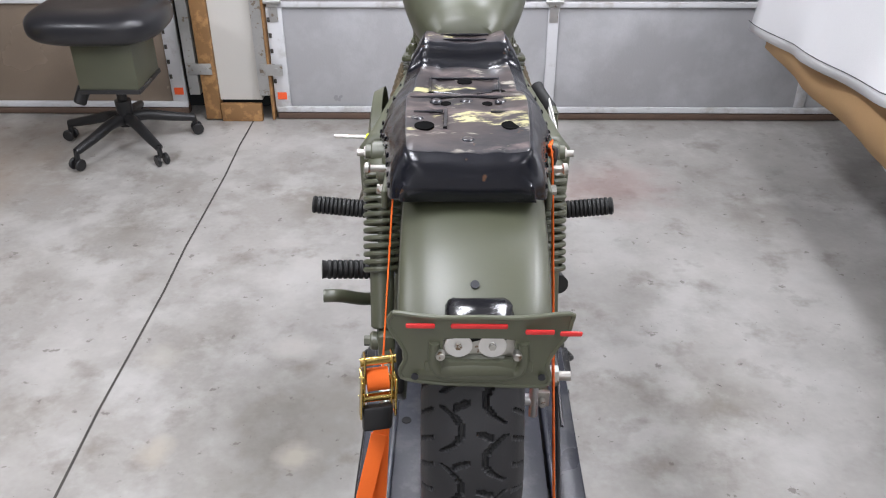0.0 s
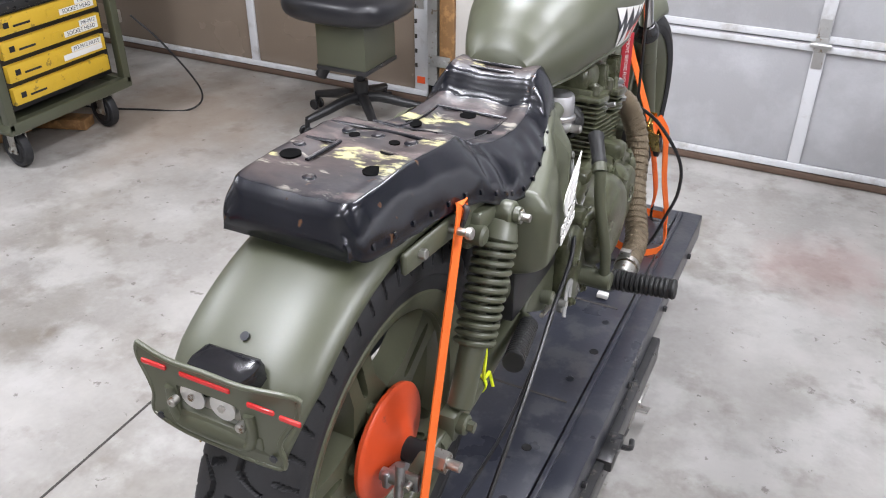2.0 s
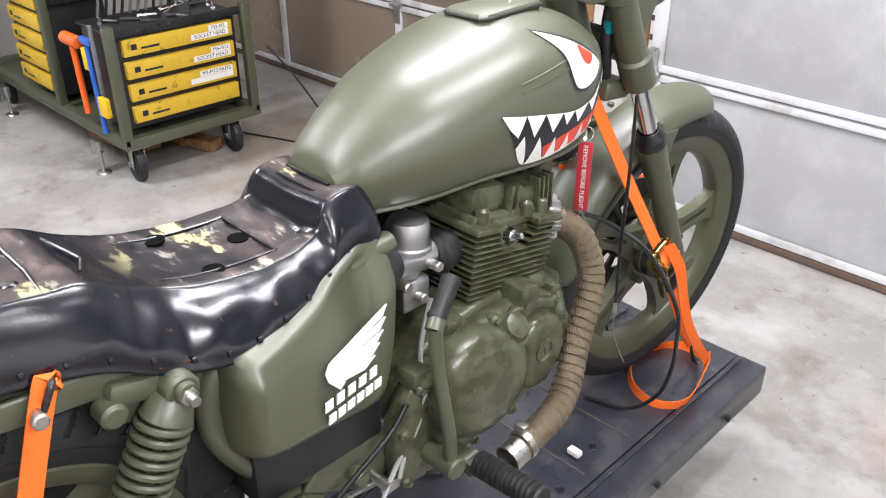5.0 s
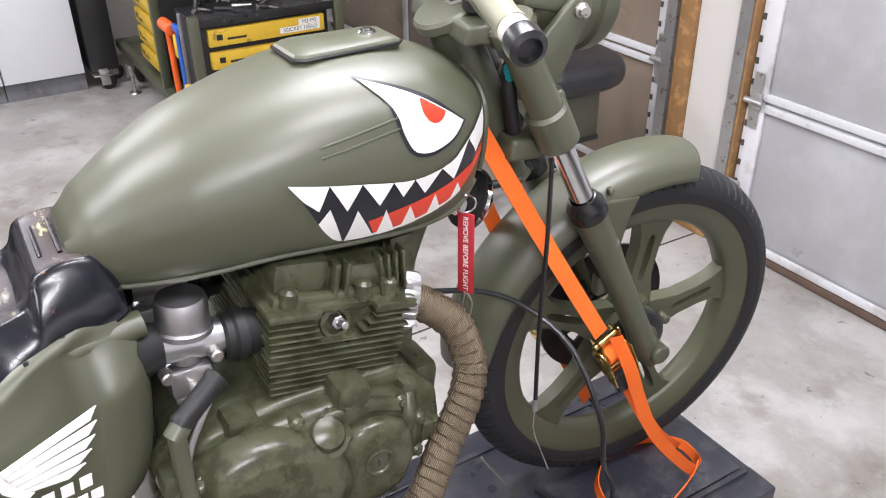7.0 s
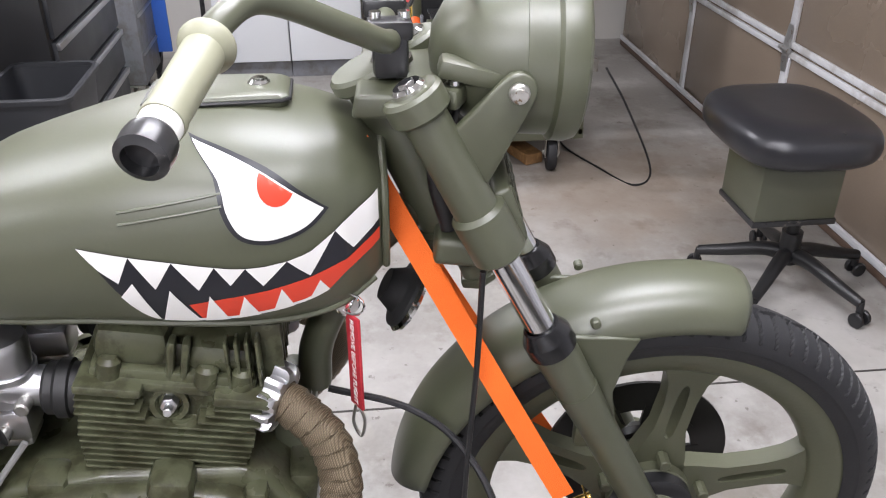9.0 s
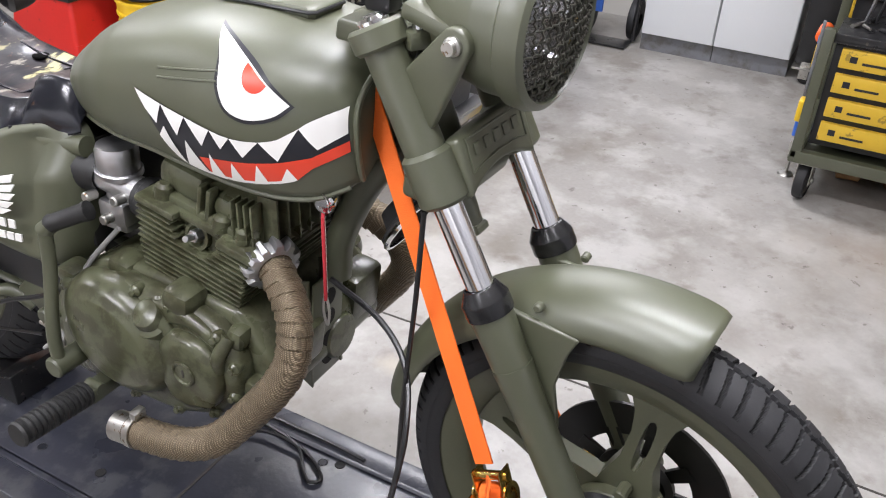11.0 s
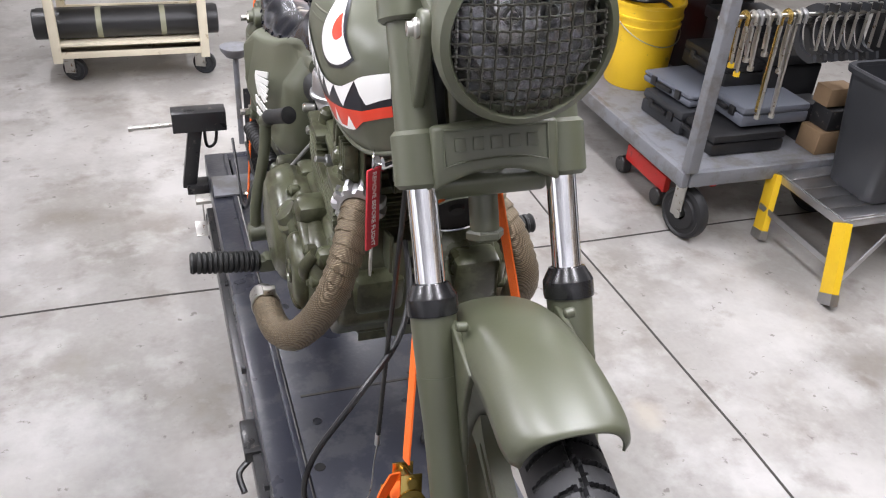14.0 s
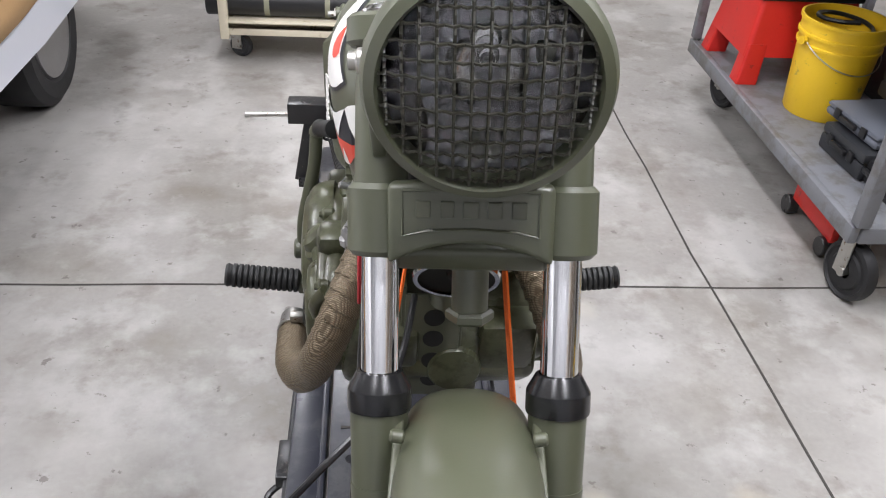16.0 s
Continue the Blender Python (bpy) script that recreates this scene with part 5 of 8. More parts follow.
# carburettors, horn, key switch
for s in (1, -1):
    x = s * 0.078
    carb = part("carburettor", join(C((x, 0.60, 0.985), (x, 0.606, 1.03), 0.021, 24, bevel=0.003), C((x, 0.57, 1.015), (x, 0.665, 1.0), 0.023, 24, bevel=0.003), B((x, 0.60, 0.965), (0.05, 0.055, 0.04), 0.008), B((x, 0.60, 0.942), (0.042, 0.048, 0.015), 0.005)), ALU, bike, "bare aluminium carburettor")
    part("vacuum_cap", lathe(bmesh.new(), [(0.031, 0.0), (0.031, 0.03), (0.028, 0.038), (0, 0.04)], (x, 0.606, 1.035), (0, 0.05, 1), 32), ALU, carb)
    part("cap_flange", C((x, 0.605, 1.026), (x, 0.606, 1.036), 0.035, 24, bevel=0.002), ALU, carb)
    for dy, dz in ((-0.03, 0.0), (0.03, 0.01), (0.0, -0.03)):
        part("carb_fitting", C((x + s * 0.02, 0.60 + dy, 0.99 + dz), (x + s * 0.042, 0.60 + dy, 0.992 + dz), 0.008, 10, bevel=0.002), STEEL, carb)
    part("intake_boot", lathe(bmesh.new(), [(0.026, 0), (0.03, 0.004), (0.03, 0.012), (0.034, 0.016), (0.034, 0.028), (0.03, 0.03), (0.028, 0.05)], (x, 0.645, 1.0), (0, 0.98, -0.1), 28), RUBBER_GRIP, carb, "black rubber intake boot")
    part("air_boot", lathe(bmesh.new(), [(0.026, 0), (0.034, 0.02), (0.044, 0.05)], (x, 0.575, 1.015), (0, -1, 0.08), 28), RUBBER_GRIP, carb)
part("choke_cable", S([(0.11, 0.62, 0.95), (0.13, 0.58, 0.9), (0.15, 0.56, 0.86), (0.165, 0.54, 0.80), (0.16, 0.5, 0.74), (0.17, 0.46, 0.70)], 0.004, 8), GREYWIRE, bike, "grey control cable")
part("clutch_cable", S([(0.15, 0.66, 0.87), (0.165, 0.60, 0.885), (0.168, 0.56, 0.86), (0.16, 0.53, 0.79), (0.165, 0.5, 0.72)], 0.004, 8), GREYWIRE, bike, "grey control cable")
part("blue_wire", S([(0.14, 0.66, 0.9), (0.15, 0.70, 0.885), (0.13, 0.75, 0.89), (0.12, 0.77, 0.9)], 0.0022, 6), mat("blue_wire_sheath", (0.06, 0.06, 0.4), 0.4, bump=0), bike)
part("terminal_boot", C((0.155, 0.645, 0.885), (0.16, 0.67, 0.878), 0.012, 14, bevel=0.004), RUBBER_GRIP, bike)
horn = part("horn", lathe(bmesh.new(), [(0, -0.025), (0.02, -0.025), (0.03, -0.005), (0.044, 0.0), (0.045, 0.008), (0.04, 0.008), (0.024, 0.003), (0.012, 0.003), (0.01, 0.008), (0, 0.009)], (0.004, 1.05, 1.05), (0.05, 0.86, -0.5), 36), GROOVE, bike, "black disc horn with chrome rim")
part("horn_rim", lathe(bmesh.new(), [(0.045, 0.004), (0.0485, 0.008), (0.047, 0.012), (0.042, 0.012)], (0.004, 1.05, 1.05), (0.05, 0.86, -0.5), 40), CHROME, horn)
part("key_switch", join(C((0.05, 0.97, 1.095), (0.095, 0.985, 1.092), 0.014, 20, bevel=0.003), B((0.05, 0.965, 1.098), (0.04, 0.03, 0.03), 0.005)), CHROME, bike, "chrome ignition lock")

# frame
SLOPE = 0.1
for s in (1, -1):
    part("frame_tube", S([(s * 0.09, 0.56, 1.06), (s * 0.105, 0.36, 1.045), (s * 0.11, 0.27, 1.01), (s * 0.112, 0.255, 0.93), (s * 0.11, 0.30, 0.84), (s * 0.108, 0.37, 0.78), (s * 0.105, 0.47, 0.745)], 0.016, 14), OLIVE, bike, "olive frame tube")
    part("seat_rail", join(P([(-0.045, 1.07), (-0.045, 1.1), (0.12, 1.085), (0.3, 1.05), (0.3, 1.02), (0.12, 1.05)], s * 0.109, s * 0.118, 0.004), P([(0.15, 1.0), (0.14, 1.05), (0.26, 1.04), (0.27, 0.99), (0.2, 0.985)], s * 0.1, s * 0.112, 0.004)), OLIVE, bike, "olive pressed seat rail")
    part("rail_bolt", C((s * 0.116, -0.008, 1.083), (s * 0.127, -0.008, 1.084), 0.0072, 6, bevel=0.001), STEEL, bike)
    part("rail_stud", join(C((s * 0.11, 0.075, 1.075), (s * 0.15, 0.07, 1.078), 0.0055, 12), C((s * 0.144, 0.07, 1.078), (s * 0.153, 0.07, 1.079), 0.0085, 12, bevel=0.002)), STEEL, bike)
    part("shock_mount", join(C((s * 0.1, 0.21, 1.04), (s * 0.165, 0.21, 1.04), 0.012, 16), B((s * 0.118, 0.175, 1.045), (0.03, 0.07, 0.03), 0.008, RX(-12)), C((s * 0.11, 0.14, 1.035), (s * 0.142, 0.14, 1.035), 0.015, 18, bevel=0.004)), OLIVE, bike)
    sw = part("swingarm", join(S([(s * 0.10, 0.46, 0.735), (s * 0.112, 0.30, 0.745), (s * 0.12, 0.12, 0.742), (s * 0.122, 0.02, 0.737)], 0.0185, 14), P([(-0.045, 0.72), (-0.05, 0.75), (0.03, 0.757), (0.07, 0.752), (0.07, 0.722), (0.02, 0.715)], s * 0.113, s * 0.133, 0.004), B((s * 0.13, 0.06, 0.758), (0.03, 0.04, 0.05), 0.008)), OLIVE, bike, "olive swinging arm")
    part("chain_adjuster", join(C((s * 0.123, -0.07, 0.735), (s * 0.123, -0.04, 0.735), 0.005, 10), B((s * 0.123, -0.052, 0.735), (0.024, 0.008, 0.03), 0.002)), STEEL, sw)
    t0, t1 = V((s * 0.138, 0.21, 1.038)), V((s * 0.138, 0.06, 0.76))
    d = t1 - t0
    shock = part("shock_absorber", join(C(t0 + d * 0.5, t0 + d * 0.93, 0.021, 24, 0.019, 0.003), C(t0 + d * 0.05, t0 + d * 0.55, 0.008, 14), C(t0 + d * 0.03, t0 + d * 0.13, 0.024, 24, 0.03, 0.004), C(t1 + V((-0.02, 0, 0)), t1 + V((0.02, 0, 0)), 0.016, 18, bevel=0.003), C(t0 + V((-0.018, 0, 0)), t0 + V((0.018, 0, 0)), 0.02, 18, bevel=0.003)), OLIVE, bike, "olive coil-over rear shock absorber")
    _, u, w = axes(d)
    pts = []
    for i in range(12 * 16 + 1):
        a = 2 * math.pi * i / 16
        tt = 0.12 + 0.5 * i / (12 * 16)
        pts.append(t0 + d * tt + u * 0.0275 * math.cos(a) + w * 0.0275 * math.sin(a))
    part("spring", S(pts, 0.0048, 8, 0), OLIVE, shock, "olive painted coil spring")
    part("shock_bolt", join(C(t0 + V((s * 0.018, 0, 0)), t0 + V((s * 0.03, 0, 0)), 0.011, 6), C(t0 + V((s * 0.028, 0, 0)), t0 + V((s * 0.042, 0, 0)), 0.006, 12)), STEEL, shock, "zinc shock bolt")
    part("shock_foot_bolt", C(t1 + V((s * 0.018, 0, 0)), t1 + V((s * 0.03, 0, 0)), 0.009, 6), OLIVE, shock)
    part("peg_plate", join(P([(0.36, 0.76), (0.40, 0.80), (0.52, 0.80), (0.60, 0.70), (0.58, 0.66), (0.46, 0.70)], s * 0.118, s * 0.13, 0.005), C((s * 0.12, 0.445, 0.745), (s * 0.152, 0.445, 0.745), 0.014, 16, bevel=0.003), C((s * 0.12, 0.52, 0.79), (s * 0.145, 0.52, 0.79), 0.012, 6)), OLIVE, bike, "olive foot-peg hanger plate")
    peg = part("foot_peg", join(B((s * 0.185, 0.61, 0.7), (0.07, 0.03, 0.026), 0.005), C((s * 0.12, 0.6, 0.69), (s * 0.21, 0.613, 0.702), 0.012, 14), C((s * 0.20, 0.596, 0.707), (s * 0.20, 0.626, 0.707), 0.01, 14)), OLIVE, bike, "olive folding foot-peg bracket")
    prof = [(0, 0.0), (0.015, 0.0)]
    for i in range(12):
        prof += [(0.0205, 0.004 + i * 0.0094), (0.0205, 0.009 + i * 0.0094), (0.0175, 0.0105 + i * 0.0094)]
    prof += [(0.0205, 0.121), (0.018, 0.125), (0, 0.125)]
    part("peg_rubber", lathe(bmesh.new(), prof, (s * 0.216, 0.613, 0.708), (s, 0.0, 0.1), 20), RUBBER_GRIP, peg, "ribbed black peg rubber")
    # side cover with plain emblem
    out = curve2([(0.270, 1.045), (0.262, 1.0), (0.262, 0.91), (0.285, 0.886), (0.38, 0.868), (0.48, 0.85), (0.525, 0.858), (0.548, 0.92), (0.557, 1.0), (0.556, 1.05), (0.545, 1.085), (0.51, 1.094), (0.46, 1.086), (0.40, 1.066), (0.33, 1.052), (0.270, 1.045)], 5)[:-1]
    cy, cz = 0.405, 0.985
    rings = []
    for q in range(9):
        a = q / 8 * math.pi / 2
        k = 1 - 0.028 / 0.1 * (1 - math.cos(a))
        rings.append([(s * (0.07 + (float(np.interp(z, [0.86, 1.02, 1.1], [0.098, 0.1, 0.052])) - SLOPE * (y - 0.43) - 0.012 * max(0.0, y - 0.5) / 0.05) * math.sin(a) ** 0.8), y + (cy - y) * (1 - k) * (1.45 if y > cy else 0.7), z + (cz - z) * (1 - k)) for y, z in out])
    sc = part("side_cover", loft(bmesh.new(), rings), OLIVE, bike, "olive plastic side cover with white wing emblem", 60)
    X = s * 0.1715

    def on_cover(x, y, z, s=s):
        return V((x - s * SLOPE * (y - 0.43), y, z))
    roots = [(0.384, 0.992), (0.386, 0.984), (0.390, 0.976), (0.395, 0.968), (0.401, 0.960), (0.408, 0.953)]
    tips = [(0.487, 1.027), (0.484, 1.009), (0.479, 0.992), (0.472, 0.976), (0.463, 0.961), (0.449, 0.947)]
    for a, b, c, d2 in zip(roots, roots[1:], tips, tips[1:]):
        q = [(a[0], a[1]), (b[0], b[1] + 0.0012), (d2[0] - 0.006, d2[1] + 0.003), (c[0], c[1])]
        part("feather", P(q, X - s * 0.001, X + s * 0.0012, 0.0, on_cover), WHITE_ART, sc, "white painted wing feather")
    part("wing_root", P([(0.384, 0.992), (0.377, 0.98), (0.381, 0.966), (0.399, 0.945), (0.409, 0.952), (0.394, 0.97)], X - s * 0.001, X + s * 0.0012, 0.0, on_cover), WHITE_ART, sc)
    for row, (z0, n, h) in enumerate(((0.924, 5, 0.0145), (0.902, 6, 0.013))):
        for i in range(n):
            y0 = 0.372 + i * (0.098 / n) + 0.004 * row
            part("lettering_bar", P([(y0, z0 + (y0 - 0.37) * 0.06), (y0 + 0.013, z0 + (y0 - 0.36) * 0.06), (y0 + 0.0145, z0 + h + (y0 - 0.36) * 0.06), (y0 + 0.0015, z0 + h + (y0 - 0.37) * 0.06)], X - s * 0.001, X + s * 0.0012, 0.0, on_cover), WHITE_ART, sc)
    part("battery_tray", B((s * 0.095, 0.395, 0.848), (0.075, 0.21, 0.125), 0.006), BLACK_M, bike, "black plastic tray below the side cover")
    # wrapped exhaust
    ex = [(s * 0.09, 0.885, 0.982), (s * 0.108, 0.918, 0.967), (s * 0.128, 0.953, 0.932), (s * 0.148, 0.964, 0.879), (s * 0.163, 0.947, 0.831), (s * 0.177, 0.901, 0.767), (s * 0.198, 0.856, 0.716), (s * 0.216, 0.799, 0.694), (s * 0.221, 0.704, 0.678)]
    pipe = part("exhaust_pipe", wrapped(ex, 0.0222, 0.0165, 0.0034, s), WRAP, bike, "exhaust header bound in bronze heat wrap", 50)
    part("pipe_end", lathe(bmesh.new(), [(0.024, 0.0), (0.024, 0.03), (0.0215, 0.03), (0.0205, 0.0)], (s * 0.221, 0.706, 0.679), (0, -1, -0.15), 28), STEEL, pipe, "bare steel pipe end")
    part("hose_clamp", join(lathe(bmesh.new(), [(0.0265, 0.0), (0.0265, 0.012), (0.024, 0.012), (0.024, 0.0), (0.0265, 0)], (s * 0.2205, 0.722, 0.682), (0, -1, -0.15), 28), B((s * 0.214, 0.716, 0.712), (0.022, 0.014, 0.014), 0.002)), STEEL, pipe, "steel hose clamp")
    dd, uu, ww = axes(V((s * 0.4, 0.85, -0.25)))
    cc = V((s * 0.098, 0.898, 0.977))
    ring = part("exhaust_collar", lathe(bmesh.new(), [(0.024, -0.012), (0.032, -0.012), (0.033, 0.0), (0.031, 0.009), (0.025, 0.01), (0.024, -0.012)], cc, dd, 32), ALU, pipe, "bright finned aluminium exhaust collar")
    for i in range(11):
        a = 2 * math.pi * i / 11
        o, tn = uu * math.cos(a) + ww * math.sin(a), ww * math.cos(a) - uu * math.sin(a)
        part("collar_fin", loft(bmesh.new(), [[cc + o * h + tn * sx * w + dd * sd for sx, sd in ((-1, -0.012), (1, -0.012), (1, e), (-1, e))] for h, w, e in ((0.03, 0.0062, 0.01), (0.038, 0.0046, 0.008), (0.0415, 0.003, 0.003))]), ALU, ring)
fp = part("front_plate", B((0.014, 0.922, 0.83), (0.074, 0.005, 0.19), 0.002, RX(-4)), OLIVE, bike, "olive drilled engine mount plate")
for x in (-0.024, 0.052):
    part("side_web", P([(0.88, 0.76), (0.885, 0.92), (0.922, 0.93), (0.921, 0.735)], x - 0.003, x + 0.003, 0.001), OLIVE, fp)
# plate holes are dark discs; the shade inside them is painted
for z, y in ((0.885, 0.929), (0.847, 0.9265), (0.806, 0.9235), (0.77, 0.921)):
    part("plate_hole", C((0.012, y - 0.003, z), (0.012, y + 0.0006, z), 0.014, 20), GROOVE, fp)
part("down_tube", S([(0, 1.07, 1.17), (0, 1.0, 1.1), (0, 0.945, 0.99), (0, 0.935, 0.92)], 0.021, 16), OLIVE, bike, "olive frame down tube")
part("backbone", S([(0, 1.05, 1.25), (0, 0.9, 1.18), (0, 0.7, 1.12), (0, 0.45, 1.06), (0, 0.3, 1.03)], 0.022, 14), BLACK_M, bike)
part("air_box", B((0, 0.44, 0.97), (0.2, 0.22, 0.19), 0.02), BLACK_M, bike, "black plastic air box")
part("inner_fender", P([(0.22, 0.80), (0.24, 1.03), (0.34, 1.04), (0.34, 0.80)], -0.08, 0.08, 0.01), BLACK_M, bike, "black plastic inner guard")
kick = part("kick_lever", join(S([(0.213, 0.558, 0.738), (0.21, 0.556, 0.80), (0.19, 0.555, 0.90), (0.184, 0.556, 0.965)], 0.0105, 12), C((0.16, 0.558, 0.738), (0.228, 0.558, 0.738), 0.018, 20, bevel=0.003), C((0.184, 0.552, 0.962), (0.178, 0.566, 0.975), 0.013, 14)), OLIVE, bike, "olive kick starter lever")
part("kick_pedal", lathe(bmesh.new(), [(0, 0), (0.012, 0), (0.0145, 0.006), (0.013, 0.012), (0.0135, 0.06), (0.015, 0.064), (0.015, 0.07), (0.0, 0.072)], (0.18, 0.56, 0.973), (-0.4, 0.84, 0.4), 20), RUBBER_GRIP, kick, "dark rubber kick pedal sleeve")
for s, p0, p1 in ((1, (0.145, 0.335, 0.757), (0.172, 0.195, 0.785)), (-1, (-0.145, 0.22, 0.80), (-0.255, 0.2, 0.812))):
    d = V(p1) - V(p0)
    prof = [(0, 0.0), (0.01, 0.0)]
    n = int(d.length / 0.0095)
    for i in range(n):
        prof += [(0.0175, 0.002 + i * 0.0095), (0.0175, 0.007 + i * 0.0095), (0.015, 0.0085 + i * 0.0095)]
    prof += [(0.0175, d.length), (0, d.length)]
    part("passenger_peg", lathe(bmesh.new(), prof, p0, d, 18), RUBBER_GRIP, bike, "ribbed black rubber passenger peg")
    part("peg_bracket", S([(s * 0.12, p0[1] + 0.05, p0[2] - 0.03), (s * 0.13, p0[1] + 0.02, p0[2] - 0.005), p0], 0.012, 10), OLIVE, bike)
part("side_lever", S([(-0.13, 0.32, 0.70), (-0.17, 0.22, 0.735), (-0.22, 0.17, 0.775), (-0.25, 0.165, 0.778)], 0.012, 12), OLIVE, bike, "bent olive lever tube")
part("brake_linkage", join(S([(0.14, 0.60, 0.69), (0.135, 0.5, 0.70), (0.14, 0.42, 0.72)], 0.005, 8), C((0.13, 0.52, 0.70), (0.165, 0.52, 0.70), 0.009, 10), C((0.13, 0.48, 0.715), (0.168, 0.48, 0.715), 0.009, 10), B((0.155, 0.50, 0.705), (0.012, 0.05, 0.02), 0.003)), STEEL, bike, "bare steel brake linkage")
part("brake_rod", S([(0.155, 0.44, 0.71), (0.17, 0.2, 0.66), (0.165, -0.02, 0.645)], 0.003, 6), CABLE, bike)
part("brake_cable", S([(0.145, 0.56, 0.86), (0.165, 0.49, 0.815), (0.172, 0.38, 0.765), (0.178, 0.25, 0.68), (0.175, 0.1, 0.56), (0.172, -0.05, 0.44), (0.17, -0.2, 0.40), (0.17, -0.35, 0.50)], 0.0042, 8), CABLE, bike, "black brake cable hanging loose")
part("cable_tie", join(S([(0.138, 0.14, 0.90), (0.15, 0.135, 0.85), (0.142, 0.15, 0.78), (0.14, 0.17, 0.768), (0.135, 0.19, 0.755), (0.142, 0.19, 0.73)], 0.003, 6), lathe(bmesh.new(), [(0.0195, -0.003), (0.0215, -0.003), (0.0215, 0.003), (0.0195, 0.003), (0.0195, -0.003)], (0.118, 0.17, 0.745), (0, 1, 0), 20)), NEON, bike, "neon yellow cable tie")
part("petcock_tag", join(B((-0.165, 0.42, 0.965), (0.05, 0.03, 0.022), 0.004), B((-0.178, 0.425, 0.968), (0.012, 0.034, 0.012), 0.002)), NEON, bike, "bright yellow clip on the far side")
part("petcock_rod", C((-0.18, 0.425, 0.97), (-0.25, 0.43, 0.97), 0.004, 8), STEEL, bike)
part("left_engine_bulge", lathe(bmesh.new(), [(0.11, 0), (0.1, 0.02), (0.05, 0.03), (0, 0.03)], (-0.155, 0.47, 0.94), (-1, 0, 0), 32), OLIVE, bike)
chain = part("drive_chain_cover", P([(0.0, 0.80), (-0.05, 0.74), (0.0, 0.68), (0.44, 0.70), (0.44, 0.80)], -0.112, -0.096, 0.006), BLACK_STEEL, bike, "dark chain run on the far side")

# handlebar
for s in (1, -1):
    hb = part("handlebar", S([(s * 0.0, 1.04, 1.372), (s * 0.07, 1.036, 1.374), (s * 0.125, 1.0, 1.402), (s * 0.185, 0.935, 1.442), (s * 0.232, 0.906, 1.438), (s * 0.27, 0.89, 1.418), (s * 0.345, 0.875, 1.4)], 0.0115, 14), OLIVE, bike, "olive low handlebar")
    if s == 1:
        g0, g1 = V((0.25, 0.898, 1.427)), V((0.385, 0.868, 1.393))
        dg = (g1 - g0).normalized()
        grip = part("grip_tube", lathe(bmesh.new(), [(0.012, 0.0), (0.0205, 0.0), (0.0215, 0.004), (0.0205, 0.009), (0.0158, 0.014), (0.0146, 0.09), (0.0156, 0.094), (0.0156, 0.1), (0.0135, 0.1)], g0, dg, 28), CREAM, hb, "cream plastic throttle tube")
        part("bar_end", lathe(bmesh.new(), [(0.0135, 0.1), (0.0135, 0.114), (0.017, 0.117), (0.018, 0.124), (0.0175, 0.136), (0.012, 0.139), (0.012, 0.13), (0, 0.13)], g0, dg, 28), BLACK_STEEL, hb, "black bar-end weight")
        part("grip_ring", C(g0 + dg * 0.1, g0 + dg * 0.113, 0.0145, 24), LABEL_W, hb)
    part("bar_clamp", join(B((s * 0.045, 1.04, 1.355), (0.03, 0.035, 0.045), 0.006), B((s * 0.045, 1.04, 1.38), (0.03, 0.045, 0.02), 0.005)), BLACK_M, bike, "black handlebar clamp")
    for dy in (-0.014, 0.014):
        part("clamp_bolt", C((s * 0.045, 1.04 + dy, 1.387), (s * 0.045, 1.04 + dy, 1.397), 0.006, 12), CHROME, bike)
part("wiring_sleeve", S([(0.05, 1.1, 1.3), (0.055, 1.085, 1.23), (0.05, 1.1, 1.16)], 0.011, 10), BLACK_M, bike)
part("teal_connector", B((0.06, 1.083, 1.25), (0.016, 0.014, 0.022), 0.003), mat("teal_plastic", (0.01, 0.28, 0.3), 0.4, bump=0), bike, "teal plastic connector")
for i, c in enumerate(((0.5, 0.03, 0.02), (0.6, 0.1, 0.1), (0.03, 0.03, 0.03))):
    part("meter_wire", S([(0.02 * i, 1.06, 1.40), (0.03 + 0.01 * i, 1.08, 1.435), (0.05 * i, 1.11, 1.43), (0.02, 1.13, 1.40)], 0.0022, 6), mat("wire_sheath", c, 0.4, bump=0), bike)

# the bars are turned a little to the right
pivot = Matrix.Translation((0, fork_y(1.2) - 0.06, 1.2)) @ Matrix.Rotation(radians(-6.0), 4, fdir) @ Matrix.Translation((0, 0.06 - fork_y(1.2), -1.2))
for o in list(bike.children):
    if o.name.split(".")[0] in ("front_wheel", "front_fender", "fork_leg", "top_yoke", "lower_yoke", "stem_foot", "yoke_badge", "headlamp"):
        o.matrix_basis = pivot
        if o.name == "top_yoke":
            o.matrix_basis = pivot @ Matrix.Translation((0, 0.01, -0.02))
        if o.name == "headlamp":
            o.matrix_basis = pivot @ Matrix.Translation(hc) @ Matrix.Scale(1.06, 4) @ Matrix.Translation(-hc - V((0.006, 0, 0)))
        if o.name == "yoke_badge":
            o.matrix_basis = pivot @ Matrix.Translation((0.002, -0.004, 0.014)) @ Matrix.Translation(base) @ Matrix.Diagonal((0.94, 0.95, 0.9, 1)) @ Matrix.Translation(-base)

